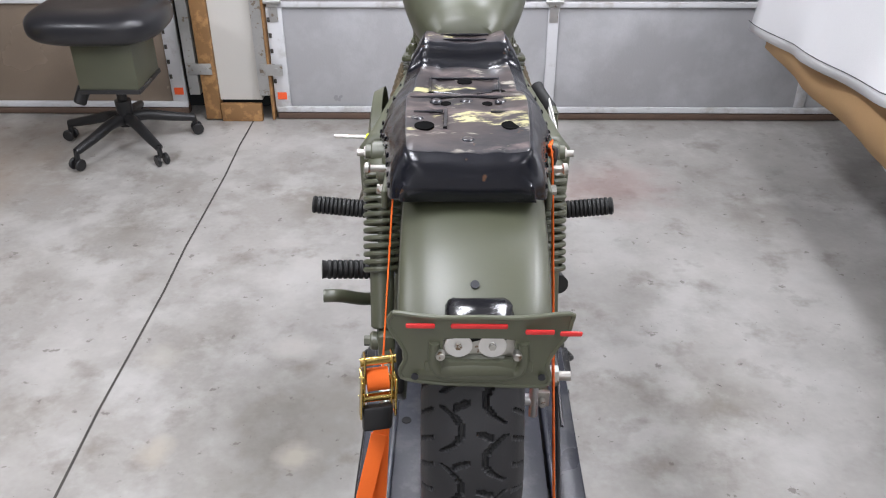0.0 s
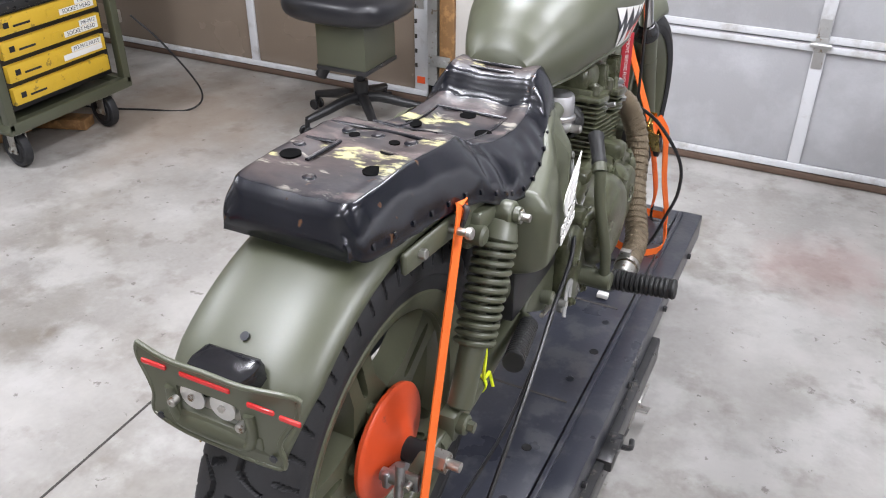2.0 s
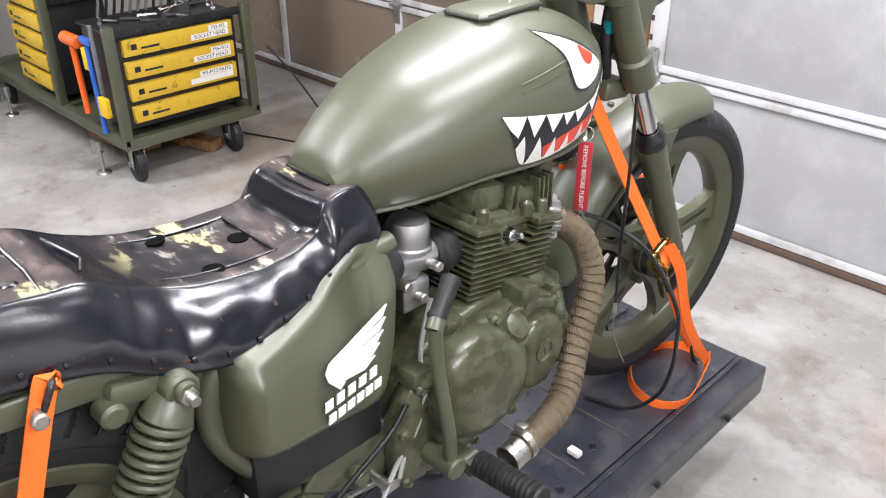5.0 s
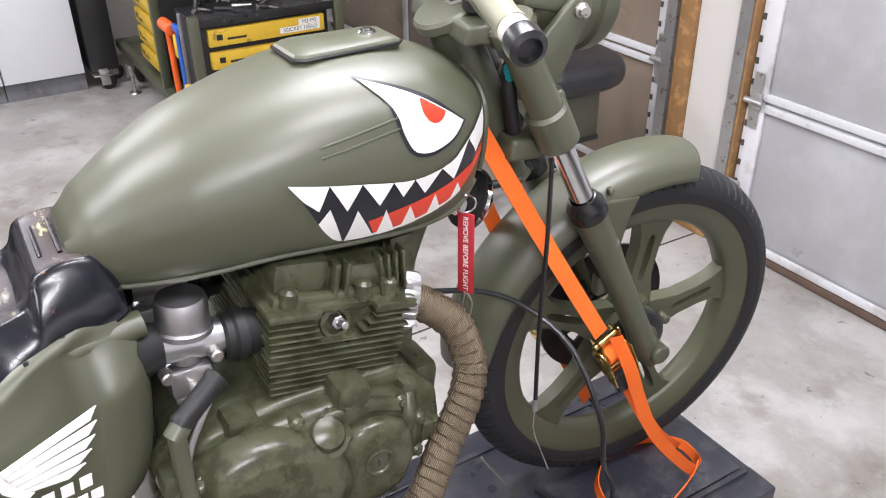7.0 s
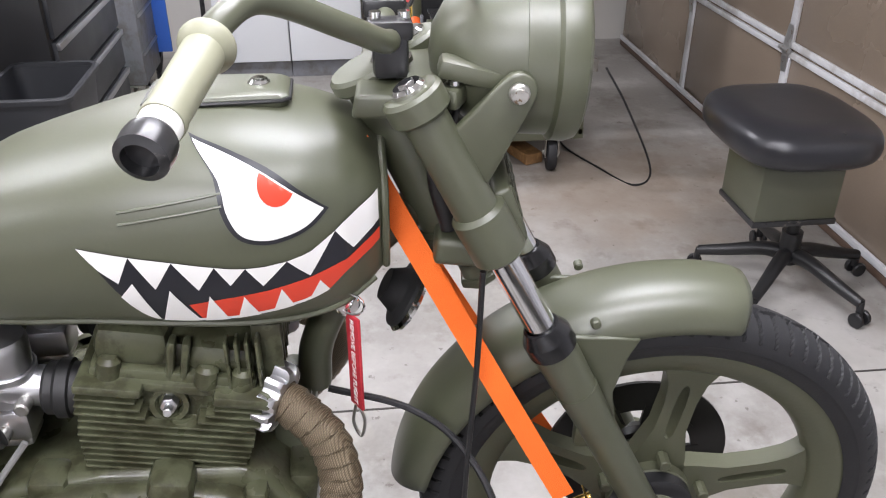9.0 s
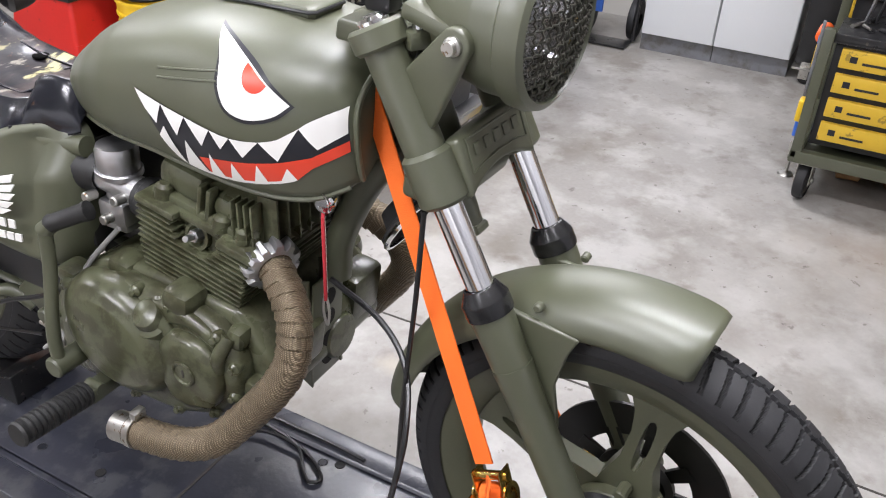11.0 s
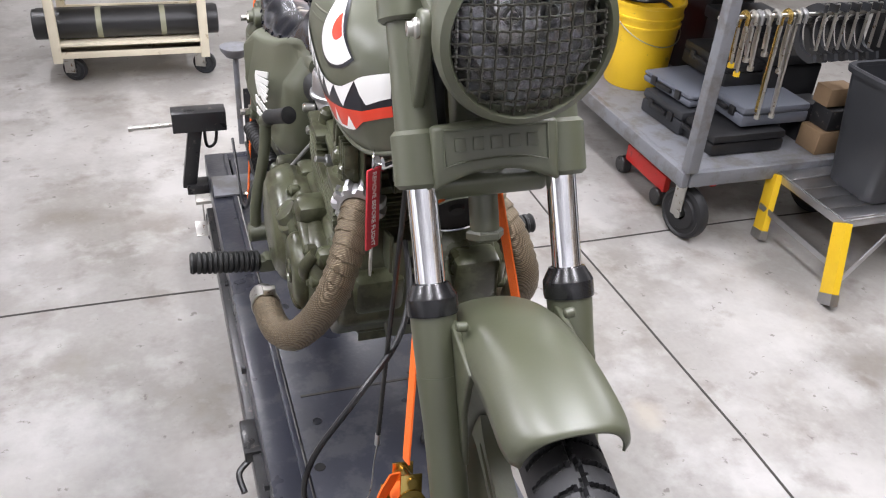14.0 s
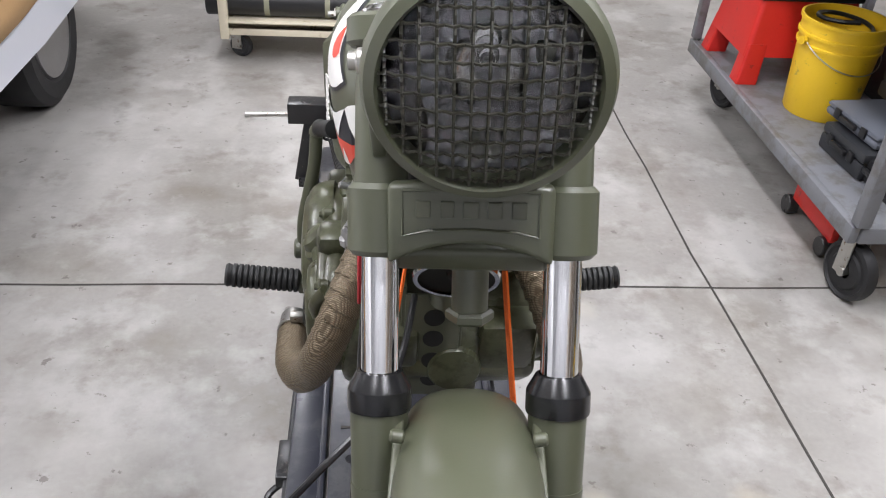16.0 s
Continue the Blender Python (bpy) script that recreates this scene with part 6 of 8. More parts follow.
# licence-plate bracket
WASHER = mat("bright_zinc_washer", (0.78, 0.78, 0.77), 0.35, 1.0, var=0.1, scale=60, bump=0.04)
x0 = 0.013
PLATE = [(-0.0995, 1.063), (-0.05, 1.0635), (0.0, 1.064), (0.05, 1.0635), (0.1045, 1.062), (0.107, 1.05), (0.103, 1.032), (0.09, 1.012), (0.082, 0.992), (0.086, 0.972), (0.08, 0.96), (0.04, 0.963), (0.0, 0.965), (-0.04, 0.966), (-0.086, 0.967), (-0.094, 0.977), (-0.086, 1.0), (-0.092, 1.02), (-0.103, 1.037), (-0.105, 1.052)]
HOLE = []
for u, z in PLATE:
    a = math.atan2(z - 1.012, u * 0.55)
    HOLE.append((max(-0.042, min(0.042, 0.058 * math.cos(a))), 1.01 + max(-0.025, min(0.025, 0.034 * math.sin(a)))))
bm = slotted(PLATE, HOLE, 0.0, 0.004)
for v in bm.verts:
    d, u, z = v.co
    v.co = V((x0 + u, -0.288 + d + 0.01 * max(0.0, abs(u) - 0.06) / 0.04, z))
bk = part("plate_bracket", bm, OLIVE, bike, "olive pressed number-plate bracket")
part("bracket_rim", S([(x0 + u, -0.2865 + 0.01 * max(0.0, abs(u) - 0.06) / 0.04, z) for u, z in PLATE + PLATE[:1]], 0.0032, 8, 3), OLIVE, bk)
part("bracket_recess", S([(x0 - 0.052, -0.2862, 1.028), (x0 - 0.052, -0.2862, 0.995), (x0 - 0.036, -0.2862, 0.979), (x0 + 0.036, -0.2862, 0.979), (x0 + 0.052, -0.2862, 0.995), (x0 + 0.052, -0.2862, 1.028)], 0.0065, 12, 6), OLIVE, bk)
part("lamp_opening", B((x0, -0.276, 1.008), (0.09, 0.004, 0.055)), STEEL, bk, "rusty bare metal inside the bracket opening")
for sx in (-1, 1):
    part("washer", lathe(bmesh.new(), [(0.004, 0), (0.0165, 0), (0.0165, 0.002), (0.004, 0.002)], (x0 - 0.004 + sx * 0.02, -0.2835, 1.022), (0, -1, 0), 28), WASHER, bk, "large bright washer")
    part("washer_bolt", C((x0 - 0.004 + sx * 0.02, -0.2835, 1.022), (x0 - 0.004 + sx * 0.02, -0.289, 1.022), 0.0045, 6), STEEL, bk)
    part("bracket_bolt", C((x0 + sx * 0.045, -0.287, 1.014), (x0 + sx * 0.045, -0.298, 1.014), 0.0055, 10, bevel=0.001), STEEL, bk)
    # corner holes: black discs on the plate in place of the shade within
    part("corner_hole", C((x0 + sx * 0.076, -0.2855, 0.976), (x0 + sx * 0.076, -0.2877, 0.976), 0.0045, 12), BLACK_ART, bk)
for xx, w in ((-0.068, 0.034), (0.0, 0.066), (0.07, 0.034), (0.106, 0.026)):
    part("reflector_strip", B((x0 + xx, -0.2885, 1.049 - 0.004 * xx / 0.07 + (0.004 if xx == 0.0 else 0)), (w, 0.004, 0.0065), 0.002), mat("red_reflector", (0.55, 0.03, 0.03), 0.25, bump=0.1), bk, "red reflective strip")
bm = B((x0, -0.258, 1.04), (0.08, 0.05, 0.034), 0.008)
bmesh.ops.subdivide_edges(bm, edges=bm.edges, cuts=2)
for v in bm.verts:
    v.co += V([noise.noise(v.co * 60 + V((i * 9, 0, 0))) * 0.006 for i in range(3)])
part("tape_lump", bm, mat("black_tape", (0.01, 0.01, 0.012), 0.16, var=0.2, bump=0.1), bike, "lump wrapped in shiny black tape")
part("bracket_lug", B((x0, -0.27, 0.99), (0.13, 0.035, 0.02), 0.004), OLIVE, bike)

# ---- platform dolly ----
plat = thing("motorcycle_dolly", (0.02, 0.55, 0), "black painted steel motorcycle dolly on casters", "dolly")
part("deck", B((0.01, 0.55, TOP - 0.012), (0.32, 2.13, 0.024), 0.002), PLATFORM_M, plat, "black painted deck board")
for s in (1, -1):
    xc = 0.018 + s * 0.192
    part("side_rail", join(B((xc, 0.54, TOP - 0.041), (0.07, 2.19, 0.08), 0.005), B((xc - s * 0.028, 0.54, TOP + 0.001), (0.012, 2.15, 0.008), 0.002)), PLATFORM_M, plat, "black steel side channel")
    for y in (0.1, 0.45, 0.8, 1.15, 1.45):
        part("rail_bolt", C((xc + s * 0.034, y, TOP - 0.05), (xc + s * 0.045, y, TOP - 0.05), 0.008, 6), BLACK_STEEL, plat)
    part("lower_beam", B((0.018 + s * 0.205, 0.35, 0.225), (0.08, 1.45, 0.075), 0.005), BLACK_STEEL, plat, "black lower beam")
    part("latch", join(B((0.018 + s * 0.235, 0.62, 0.255), (0.05, 0.10, 0.03), 0.004), S([(0.018 + s * 0.25, 0.66, 0.24), (0.018 + s * 0.275, 0.68, 0.225), (0.018 + s * 0.27, 0.72, 0.21)], 0.007, 8)), BLACK_STEEL, plat, "black steel latch")
part("end_rail", B((0.018, 1.605, TOP - 0.043), (0.45, 0.06, 0.08), 0.005), PLATFORM_M, plat)
part("end_rail", B((0.018, -0.53, TOP - 0.043), (0.45, 0.06, 0.08), 0.005), PLATFORM_M, plat)
for y0, y1, x1 in ((1.02, 1.02, 0.15), (1.18, 1.18, 0.15), (0.62, 0.62, 0.15)):
    part("deck_seam", S([(-0.14, y0, TOP + 0.0006), (x1, y1, TOP + 0.0006)], 0, k=0, flat=(0.003, 0.0006), hint=(0, 1, 0)), JOINT, plat)
# deck holes are not drilled; black discs give their inner shade as colour
for x, y in ((0.13, 0.7), (0.14, 0.95), (0.11, 1.1), (-0.05, 1.15), (0.13, 0.3), (-0.12, 0.8)):
    part("deck_hole", lathe(bmesh.new(), [(0, 0.0006), (0.008, 0.0006), (0.009, 0.0016), (0.0105, 0.0006)], (x, y, TOP), (0, 0, 1), 18), BLACK_ART, plat)
for x, y in ((0.22, 0.95), (-0.19, 0.95), (0.24, -0.62), (-0.2, -0.6)):
    ca = part("caster", join(B((x, y, 0.165), (0.09, 0.09, 0.012), 0.002), B((x - 0.022, y, 0.11), (0.004, 0.05, 0.11), 0.001), B((x + 0.022, y, 0.11), (0.004, 0.05, 0.11), 0.001)), STEEL, plat, "steel swivel caster")
    part("caster_wheel", lathe(bmesh.new(), [(0.01, -0.016), (0.04, -0.016), (0.05, -0.01), (0.05, 0.01), (0.04, 0.016), (0.01, 0.016)], (x, y + 0.01, 0.05), (1, 0, 0), 28), DARK_GREY, ca)
    part("brake_pedal", B((x + 0.03, y + 0.05, 0.07), (0.05, 0.06, 0.006), 0.002, RX(-25)), STEEL, ca)
# near-black discs laid on the deck carry the shade of bolt holes
for x, y in ((-0.132, 0.833), (0.149, 0.822), (0.12, 0.45), (-0.12, 0.3), (0.1, 1.32)):
    part("bolt_hole", lathe(bmesh.new(), [(0, 0.0012), (0.0085, 0.0012), (0.0095, 0.0016), (0.011, 0.0)], (x, y, TOP), (0, 0, 1), 20), GROOVE, plat)
part("corner_plate", B((0.17, -0.32, TOP + 0.006), (0.14, 0.12, 0.008), 0.002), GREY_STEEL, plat, "bare grey steel corner plate")
part("leveling_foot", join(lathe(bmesh.new(), [(0.018, 0), (0.014, 0.006), (0.006, 0.01), (0.005, 0.05), (0, 0.05)], (0.14, -0.26, TOP + 0.01), (0, 0, 1), 20), C((0.14, -0.26, TOP + 0.03), (0.14, -0.26, TOP + 0.04), 0.009, 6)), CHROME, plat, "chrome levelling bolt")
part("wheel_cradle", P([(-0.16, TOP - 0.001), (-0.16, TOP + 0.075), (-0.1, TOP + 0.052), (0.0, TOP + 0.05), (0.1, TOP + 0.052), (0.16, TOP + 0.075), (0.16, TOP - 0.001)], -0.075, 0.075, 0.003), BLACK_STEEL, plat, "black steel cradle under the rear tyre")
for x in (-0.1, 0.085):
    part("wheel_chock", join(B((x, -0.34, 0.50), (0.006, 0.09, 0.28), 0.002), B((x + (0.02 if x > 0 else -0.02), -0.38, 0.50), (0.045, 0.006, 0.28), 0.002)), BLACK_STEEL, plat, "black angle-iron wheel chock")
part("grey_pad_post", join(C((0.12, -0.6, 0.36), (0.12, -0.62, 0.66), 0.009, 12), lathe(bmesh.new(), [(0, 0), (0.03, 0), (0.045, 0.02), (0.045, 0.03), (0, 0.032)], (0.12, -0.62, 0.65), (0, 0, 1), 24)), GREY_STEEL, plat, "grey padded support post")

# T-handle jack bolted to the dolly
jk = thing("jack_stand", (0.28, -0.45, 0.3), "black steel screw jack with square tube head beside the dolly", "jack")
part("post", join(B((0.285, -0.45, 0.40), (0.04, 0.035, 0.2), 0.003, RY(-10)), B((0.275, -0.45, 0.30), (0.07, 0.06, 0.03), 0.003)), BLACK_STEEL, jk)
part("head_tube", B((0.255, -0.45, 0.525), (0.155, 0.06, 0.062), 0.003), BLACK_STEEL, jk)
part("screw_rod", join(C((0.33, -0.45, 0.512), (0.45, -0.45, 0.508), 0.0075, 12), C((0.442, -0.45, 0.508), (0.456, -0.45, 0.508), 0.0095, 12)), STEEL, jk, "bare steel screw rod")
part("handle_hook", S([(0.2, -0.5, 0.49), (0.21, -0.5, 0.42), (0.235, -0.5, 0.41), (0.24, -0.5, 0.46)], 0.005, 8), BLACK_STEEL, jk)

# ---- straps ----
def ratchet(o, p, d, w):
    d, w = V(d).normalized(), V(w).normalized()
    n = d.cross(w)
    R = Matrix((w, d, n)).transposed()
    bm = join(*[box(bmesh.new(), V(p) + w * sx * 0.02, (0.003, 0.08, 0.028), 0.001, R) for sx in (-1, 1)], *[box(bmesh.new(), V(p) + w * sx * 0.025 + n * 0.016 + d * 0.02, (0.003, 0.06, 0.022), 0.001, R) for sx in (-1, 1)])
    r = part("ratchet", bm, BRASS, o, "yellow zinc ratchet buckle")
    for t in (-0.03, 0.0, 0.03):
        part("ratchet_pin", C(V(p) + d * t - w * 0.026, V(p) + d * t + w * 0.026, 0.0065, 14), BRASS, r)
    for sx in (-1, 1):
        part("ratchet_gear", lathe(bmesh.new(), [(0.012, -0.0015), (0.02, -0.0015), (0.02, 0.0015), (0.012, 0.0015)], V(p) + w * sx * 0.0235, w, 16), BRASS, r)
    part("webbing_roll", C(V(p) - w * 0.016, V(p) + w * 0.016, 0.017, 20), ORANGE, r, "orange webbing wound on the spindle")
    part("handle", box(bmesh.new(), V(p) + d * 0.055 + n * 0.014, (0.044, 0.04, 0.016), 0.005, R), BLACK_M, r, "black plastic handle")


def strap(label, runs, rats, hooks, group="tie-down straps"):
    o = thing("ratchet_strap", runs[0][0][-1], label, "ratchet strap", group)
    for pts, hint, hw in runs:
        part("webbing", S(pts, 0, k=10, flat=(hw, 0.0012), hint=hint), ORANGE, o, "orange woven webbing")
    for p, d, w in rats:
        ratchet(o, p, d, w)
    for pts in hooks:
        part("hook", S(pts, 0.004, 10), BLACK_STEEL, o, "black coated wire hook")
    return o


strap("orange ratchet strap from the front yoke to the dolly", [([(0.038, 1.002, 1.262), (0.042, 1.03, 1.2), (0.077, 1.133, 1.0), (0.117, 1.24, 0.80)], (0, 0.85, 0.5), 0.0135), ([(0.122, 1.262, 0.76), (0.13, 1.3, 0.68), (0.135, 1.38, 0.54), (0.118, 1.47, 0.44)], (0.15, 0.85, 0.45), 0.0125),
        ([(0.136, 1.255, 0.80), (0.16, 1.268, 0.752), (0.162, 1.30, 0.67), (0.163, 1.34, 0.585), (0.164, 1.40, 0.50), (0.158, 1.48, 0.41), (0.12, 1.54, 0.372), (0.06, 1.55, 0.366), (0.015, 1.5, 0.364), (0.005, 1.41, 0.364), (0.055, 1.33, 0.364), (0.13, 1.308, 0.364), (0.18, 1.36, 0.366), (0.165, 1.46, 0.385), (0.15, 1.5, 0.42)], (0.2, 0.2, 1), 0.0115)],
      [((0.122, 1.262, 0.76), (0.1, 0.35, -0.9), (0, 0.9, 0.4))], [[(0.118, 1.47, 0.44), (0.112, 1.495, 0.40), (0.112, 1.51, 0.37), (0.125, 1.515, 0.365)]])
strap("orange ratchet strap from the far side of the yoke", [([(-0.03, 0.985, 1.262), (-0.031, 1.013, 1.2), (-0.05, 1.119, 1.0), (-0.073, 1.225, 0.8), (-0.12, 1.45, 0.40)], (0, 0.85, 0.5), 0.0135)], [((-0.1, 1.3, 0.66), (-0.1, 0.5, -0.85), (0, 0.9, 0.4))], [[(-0.125, 1.45, 0.41), (-0.12, 1.47, 0.38), (-0.12, 1.48, 0.36)]])
strap("orange strap from the rear frame to the dolly", [([(0.125, 0.095, 1.10), (0.13, 0.075, 1.07), (0.142, -0.045, 0.735), (0.155, -0.17, 0.39)], (0, 1, 0.2), 0.0125)], [], [[(0.118, 0.1, 1.1), (0.135, 0.09, 1.10), (0.13, 0.08, 1.075)], [(0.165, -0.17, 0.395), (0.168, -0.18, 0.37), (0.168, -0.19, 0.355)]])
strap("orange ratchet strap on the far rear side", [([(-0.105, 0.095, 1.10), (-0.108, 0.085, 1.075), (-0.122, -0.06, 0.85), (-0.125, -0.09, 0.80)], (0, 1, 0.2), 0.0125), ([(-0.125, -0.11, 0.76), (-0.135, -0.14, 0.60), (-0.15, -0.17, 0.39)], (1, 0.3, 0), 0.0125), ([(-0.13, -0.12, 0.72), (-0.16, -0.16, 0.6), (-0.185, -0.18, 0.5), (-0.15, -0.2, 0.46), (-0.13, -0.18, 0.55)], (1, 0.2, 0.2), 0.0125)],
      [((-0.128, -0.12, 0.83), (-0.05, -0.2, -0.95), (1, 0.2, 0))], [[(-0.15, -0.17, 0.395), (-0.15, -0.18, 0.37), (-0.15, -0.19, 0.355)]])

# key tag
tag = thing("key_tag", (0.1, 0.988, 1.09), "red fabric flight-warning key tag hanging from the ignition", "key tag")
part("ribbon", box(bmesh.new(), (0.101, 0.988, 1.022), (0.004, 0.024, 0.125), 0.001, RZ(-58)), RED, tag)
part("split_ring", S([(0.1 + 0.013 * math.sin(a * 0.5236) * 0.4, 0.988 + 0.013 * math.sin(a * 0.5236), 1.098 + 0.013 * math.cos(a * 0.5236)) for a in range(13)], 0.0014, 6, 0), CHROME, tag)
part("snap_hook", S([(0.101, 0.988, 0.962), (0.105, 0.995, 0.94), (0.103, 0.99, 0.915), (0.1, 0.982, 0.935), (0.101, 0.986, 0.962)], 0.002, 8), STEEL, tag)
for sgn in (1, -1):
    cu = bpy.data.curves.new("warning_lettering", "FONT")
    cu.body, cu.size, cu.align_x, cu.align_y, cu.extrude = "REMOVE BEFORE FLIGHT", 0.0105, "CENTER", "CENTER", 0.0003
    tx = new("warning_lettering", cu)
    tx.data.materials.append(LABEL_W)
    nrm = RZ(-58) @ V((sgn, 0, 0))
    up = V((0, 0, -1)).cross(nrm)
    R3 = Matrix((V((0, 0, -1)), nrm.cross(V((0, 0, -1))), nrm)).transposed().to_4x4()
    tx.parent = tag
    tx.matrix_parent_inverse = Matrix.Translation((-0.1, -0.988, -1.09))
    tx.matrix_basis = Matrix.Translation(V((0.101, 0.988, 1.022)) + nrm * 0.0023) @ R3
    tagged(tx, "white stitched warning words")

# loose cables over the deck
cab = thing("loose_cables", (0.05, 1.1, TOP), "black control cables hanging from the front end onto the dolly", "cable")
for pts, r in (([(0.1, 1.13, 1.13), (0.106, 1.125, 1.0), (0.112, 1.115, 0.85), (0.118, 1.111, 0.715)], 0.0035),
               ([(0.041, 0.953, 0.94), (0.061, 1.046, 0.918), (0.095, 1.107, 0.884), (0.158, 1.145, 0.832), (0.223, 1.155, 0.738), (0.231, 1.163, 0.651), (0.199, 1.224, 0.539), (0.163, 1.252, 0.438), (0.102, 1.242, 0.372), (0.003, 1.219, 0.361)], 0.0044),
               ([(-0.06, 0.66, 0.70), (-0.12, 0.56, 0.5), (-0.16, 0.51, 0.37), (-0.146, 0.61, 0.361), (-0.134, 0.707, 0.361), (-0.112, 0.778, 0.361), (-0.08, 0.825, 0.361), (-0.061, 0.81, 0.361), (-0.077, 0.785, 0.363), (-0.115, 0.747, 0.366), (-0.122, 0.70, 0.37), (-0.117, 0.65, 0.368), (-0.091, 0.61, 0.363)], 0.004),
               ([(-0.08, 0.66, 0.70), (-0.13, 0.57, 0.5), (-0.159, 0.525, 0.375), (-0.167, 0.674, 0.361), (-0.167, 0.775, 0.361), (-0.161, 0.872, 0.361)], 0.004)):
    part("cable", S(pts, r, 8, 10), CABLE, cab)
part("cable_ferrule", C((0.118, 1.111, 0.722), (0.1185, 1.11, 0.7), 0.0042, 12), ALU, cab, "bare metal cable ferrule")
part("inner_wire", S([(0.1185, 1.11, 0.7), (0.122, 1.108, 0.66), (0.13, 1.12, 0.615), (0.145, 1.125, 0.585)], 0.0011, 6), STEEL, cab, "thin steel inner wire")
part("plug", B((0.1, 1.05, 0.366), (0.03, 0.018, 0.014), 0.003), LABEL_W, cab, "white plug on a cable end")


# ---- around the garage ----
def caster_part(o, x, y, r, w, ztop, mat_w=None, ang=0.0):
    """A swivel caster under a cart."""
    d = V((math.cos(radians(ang)), math.sin(radians(ang)), 0))
    f = V((-d.y, d.x, 0))
    bm = join(B((x, y, ztop - 0.006), (0.1, 0.1, 0.01), 0.002), *[box(bmesh.new(), V((x, y, (ztop + r) / 2)) + d * s * (w / 2 + 0.006) + f * 0.015, (0.005, 0.05, ztop - r + 0.03), 0.001, RZ(ang)) for s in (-1, 1)])
    ca = part("caster", bm, STEEL, o, "steel swivel caster fork")
    c = V((x, y, r)) + f * 0.03
    part("caster_wheel", lathe(bmesh.new(), [(r * 0.25, -w / 2), (r * 0.6, -w / 2), (r * 0.66, -w * 0.36), (r * 0.8, -w * 0.36), (r * 0.86, -w / 2), (r * 0.97, -w * 0.4), (r, -w * 0.2), (r, w * 0.2), (r * 0.97, w * 0.4), (r * 0.86, w / 2), (r * 0.8, w * 0.36), (r * 0.66, w * 0.36), (r * 0.6, w / 2), (r * 0.25, w / 2)], c, d, 32), mat_w or RUBBER, ca, "black rubber caster wheel")
    part("caster_axle", C(c - d * (w / 2 + 0.016), c + d * (w / 2 + 0.016), r * 0.16, 12), STEEL, ca)


def cushion(c, s, n=24, m=40, p=0.5):
    bm = bmesh.new()
    rings = []
    for i in range(1, n):
        t = -math.pi / 2 + math.pi * i / n
        cz, sz = math.copysign(abs(math.cos(t)) ** p, math.cos(t)), math.copysign(abs(math.sin(t)) ** 0.75, math.sin(t))
        ring = []
        for j in range(m):
            a = 2 * math.pi * j / m
            ca, sa = math.copysign(abs(math.cos(a)) ** 0.62, math.cos(a)), math.copysign(abs(math.sin(a)) ** 0.62, math.sin(a))
            z = sz * s[2] / 2
            x, y = cz * ca * s[0] / 2, cz * sa * s[1] / 2
            if z > 0:
                z -= 0.018 * math.exp(-((x / 0.12) ** 2 + (y / 0.1) ** 2))
            ring.append(V(c) + V((x, y, z)))
        rings.append(ring)
    return loft(bm, rings)


# rolling stool
CX, CY = -1.535, 2.515
ch = thing("rolling_stool", (CX, CY, 0), "black vinyl rolling work stool with olive box under the seat", "stool")
SX = CX + 0.035
CY2 = CY - 0.125
part("seat", cushion((SX, CY2, 0.63), (0.56, 0.46, 0.15)), VINYL, ch, "padded black vinyl seat", 60)
part("seat_box", B((SX + 0.03, CY2, 0.465), (0.25, 0.27, 0.2), 0.004), OLIVE, ch, "olive painted sheet-metal box")
part("box_lip", B((SX + 0.03, CY2, 0.357), (0.26, 0.28, 0.02), 0.003), BLACK_STEEL, ch)
part("tilt_knob", join(C((CX - 0.1, CY - 0.12, 0.33), (CX - 0.13, CY - 0.15, 0.26), 0.028, 18, bevel=0.006)), BLACK_M, ch)
part("gas_column", join(C((CX, CY, 0.10), (CX, CY, 0.22), 0.036, 20), C((CX, CY, 0.2), (CX, CY, 0.35), 0.022, 20)), BLACK_M, ch)
for i in range(5):
    a = radians(242 + 72 * i)
    d = V((math.cos(a), math.sin(a), 0))
    b = V((CX, CY, 0))
    leg = part("base_leg", S([b + V((0, 0, 0.13)), b + d * 0.08 + V((0, 0, 0.135)), b + d * 0.2 + V((0, 0, 0.105)), b + d * 0.3 + V((0, 0, 0.082))], lambda t: 0.03 - 0.012 * t, 12), BLACK_M, ch)
    e = V((-d.y, d.x, 0))
    for s in (-1, 1):
        part("twin_caster", C(b + d * 0.308 + e * s * 0.012 + V((0, 0, 0.027)), b + d * 0.308 + e * s * 0.028 + V((0, 0, 0.027)), 0.027, 20, bevel=0.004), BLACK_M, leg)
    part("caster_stem", C(b + d * 0.303 + V((0, 0, 0.035)), b + d * 0.298 + V((0, 0, 0.09)), 0.012, 12), BLACK_M, leg)

# drawer cart
FX, Y0, Y1 = -2.60, 1.365, 2.02
tc = thing("tool_cart", (FX - 0.8, 1.69, 0), "olive steel tool cart with yellow fastener drawers", "tool cart")
part("frame", join(B((FX - 0.80, (Y0 + Y1) / 2, 0.195), (1.7, Y1 - Y0 + 0.05, 0.012), 0.002), *[B((FX - 0.8, y, 0.205), (1.72, 0.045, 0.05), 0.004) for y in (Y0, Y1)], *[B((x, (Y0 + Y1) / 2, 0.205), (0.045, Y1 - Y0, 0.05), 0.004) for x in (FX + 0.04, FX - 1.64)]), OLIVE, tc, "olive painted angle-steel frame")
for y in (Y0, Y1):
    part("corner_post", B((FX + 0.04, y, 0.46), (0.04, 0.04, 0.52), 0.003), OLIVE, tc)
    part("corner_post", B((FX - 0.62, y, 0.75), (0.04, 0.04, 1.1), 0.003), OLIVE, tc)
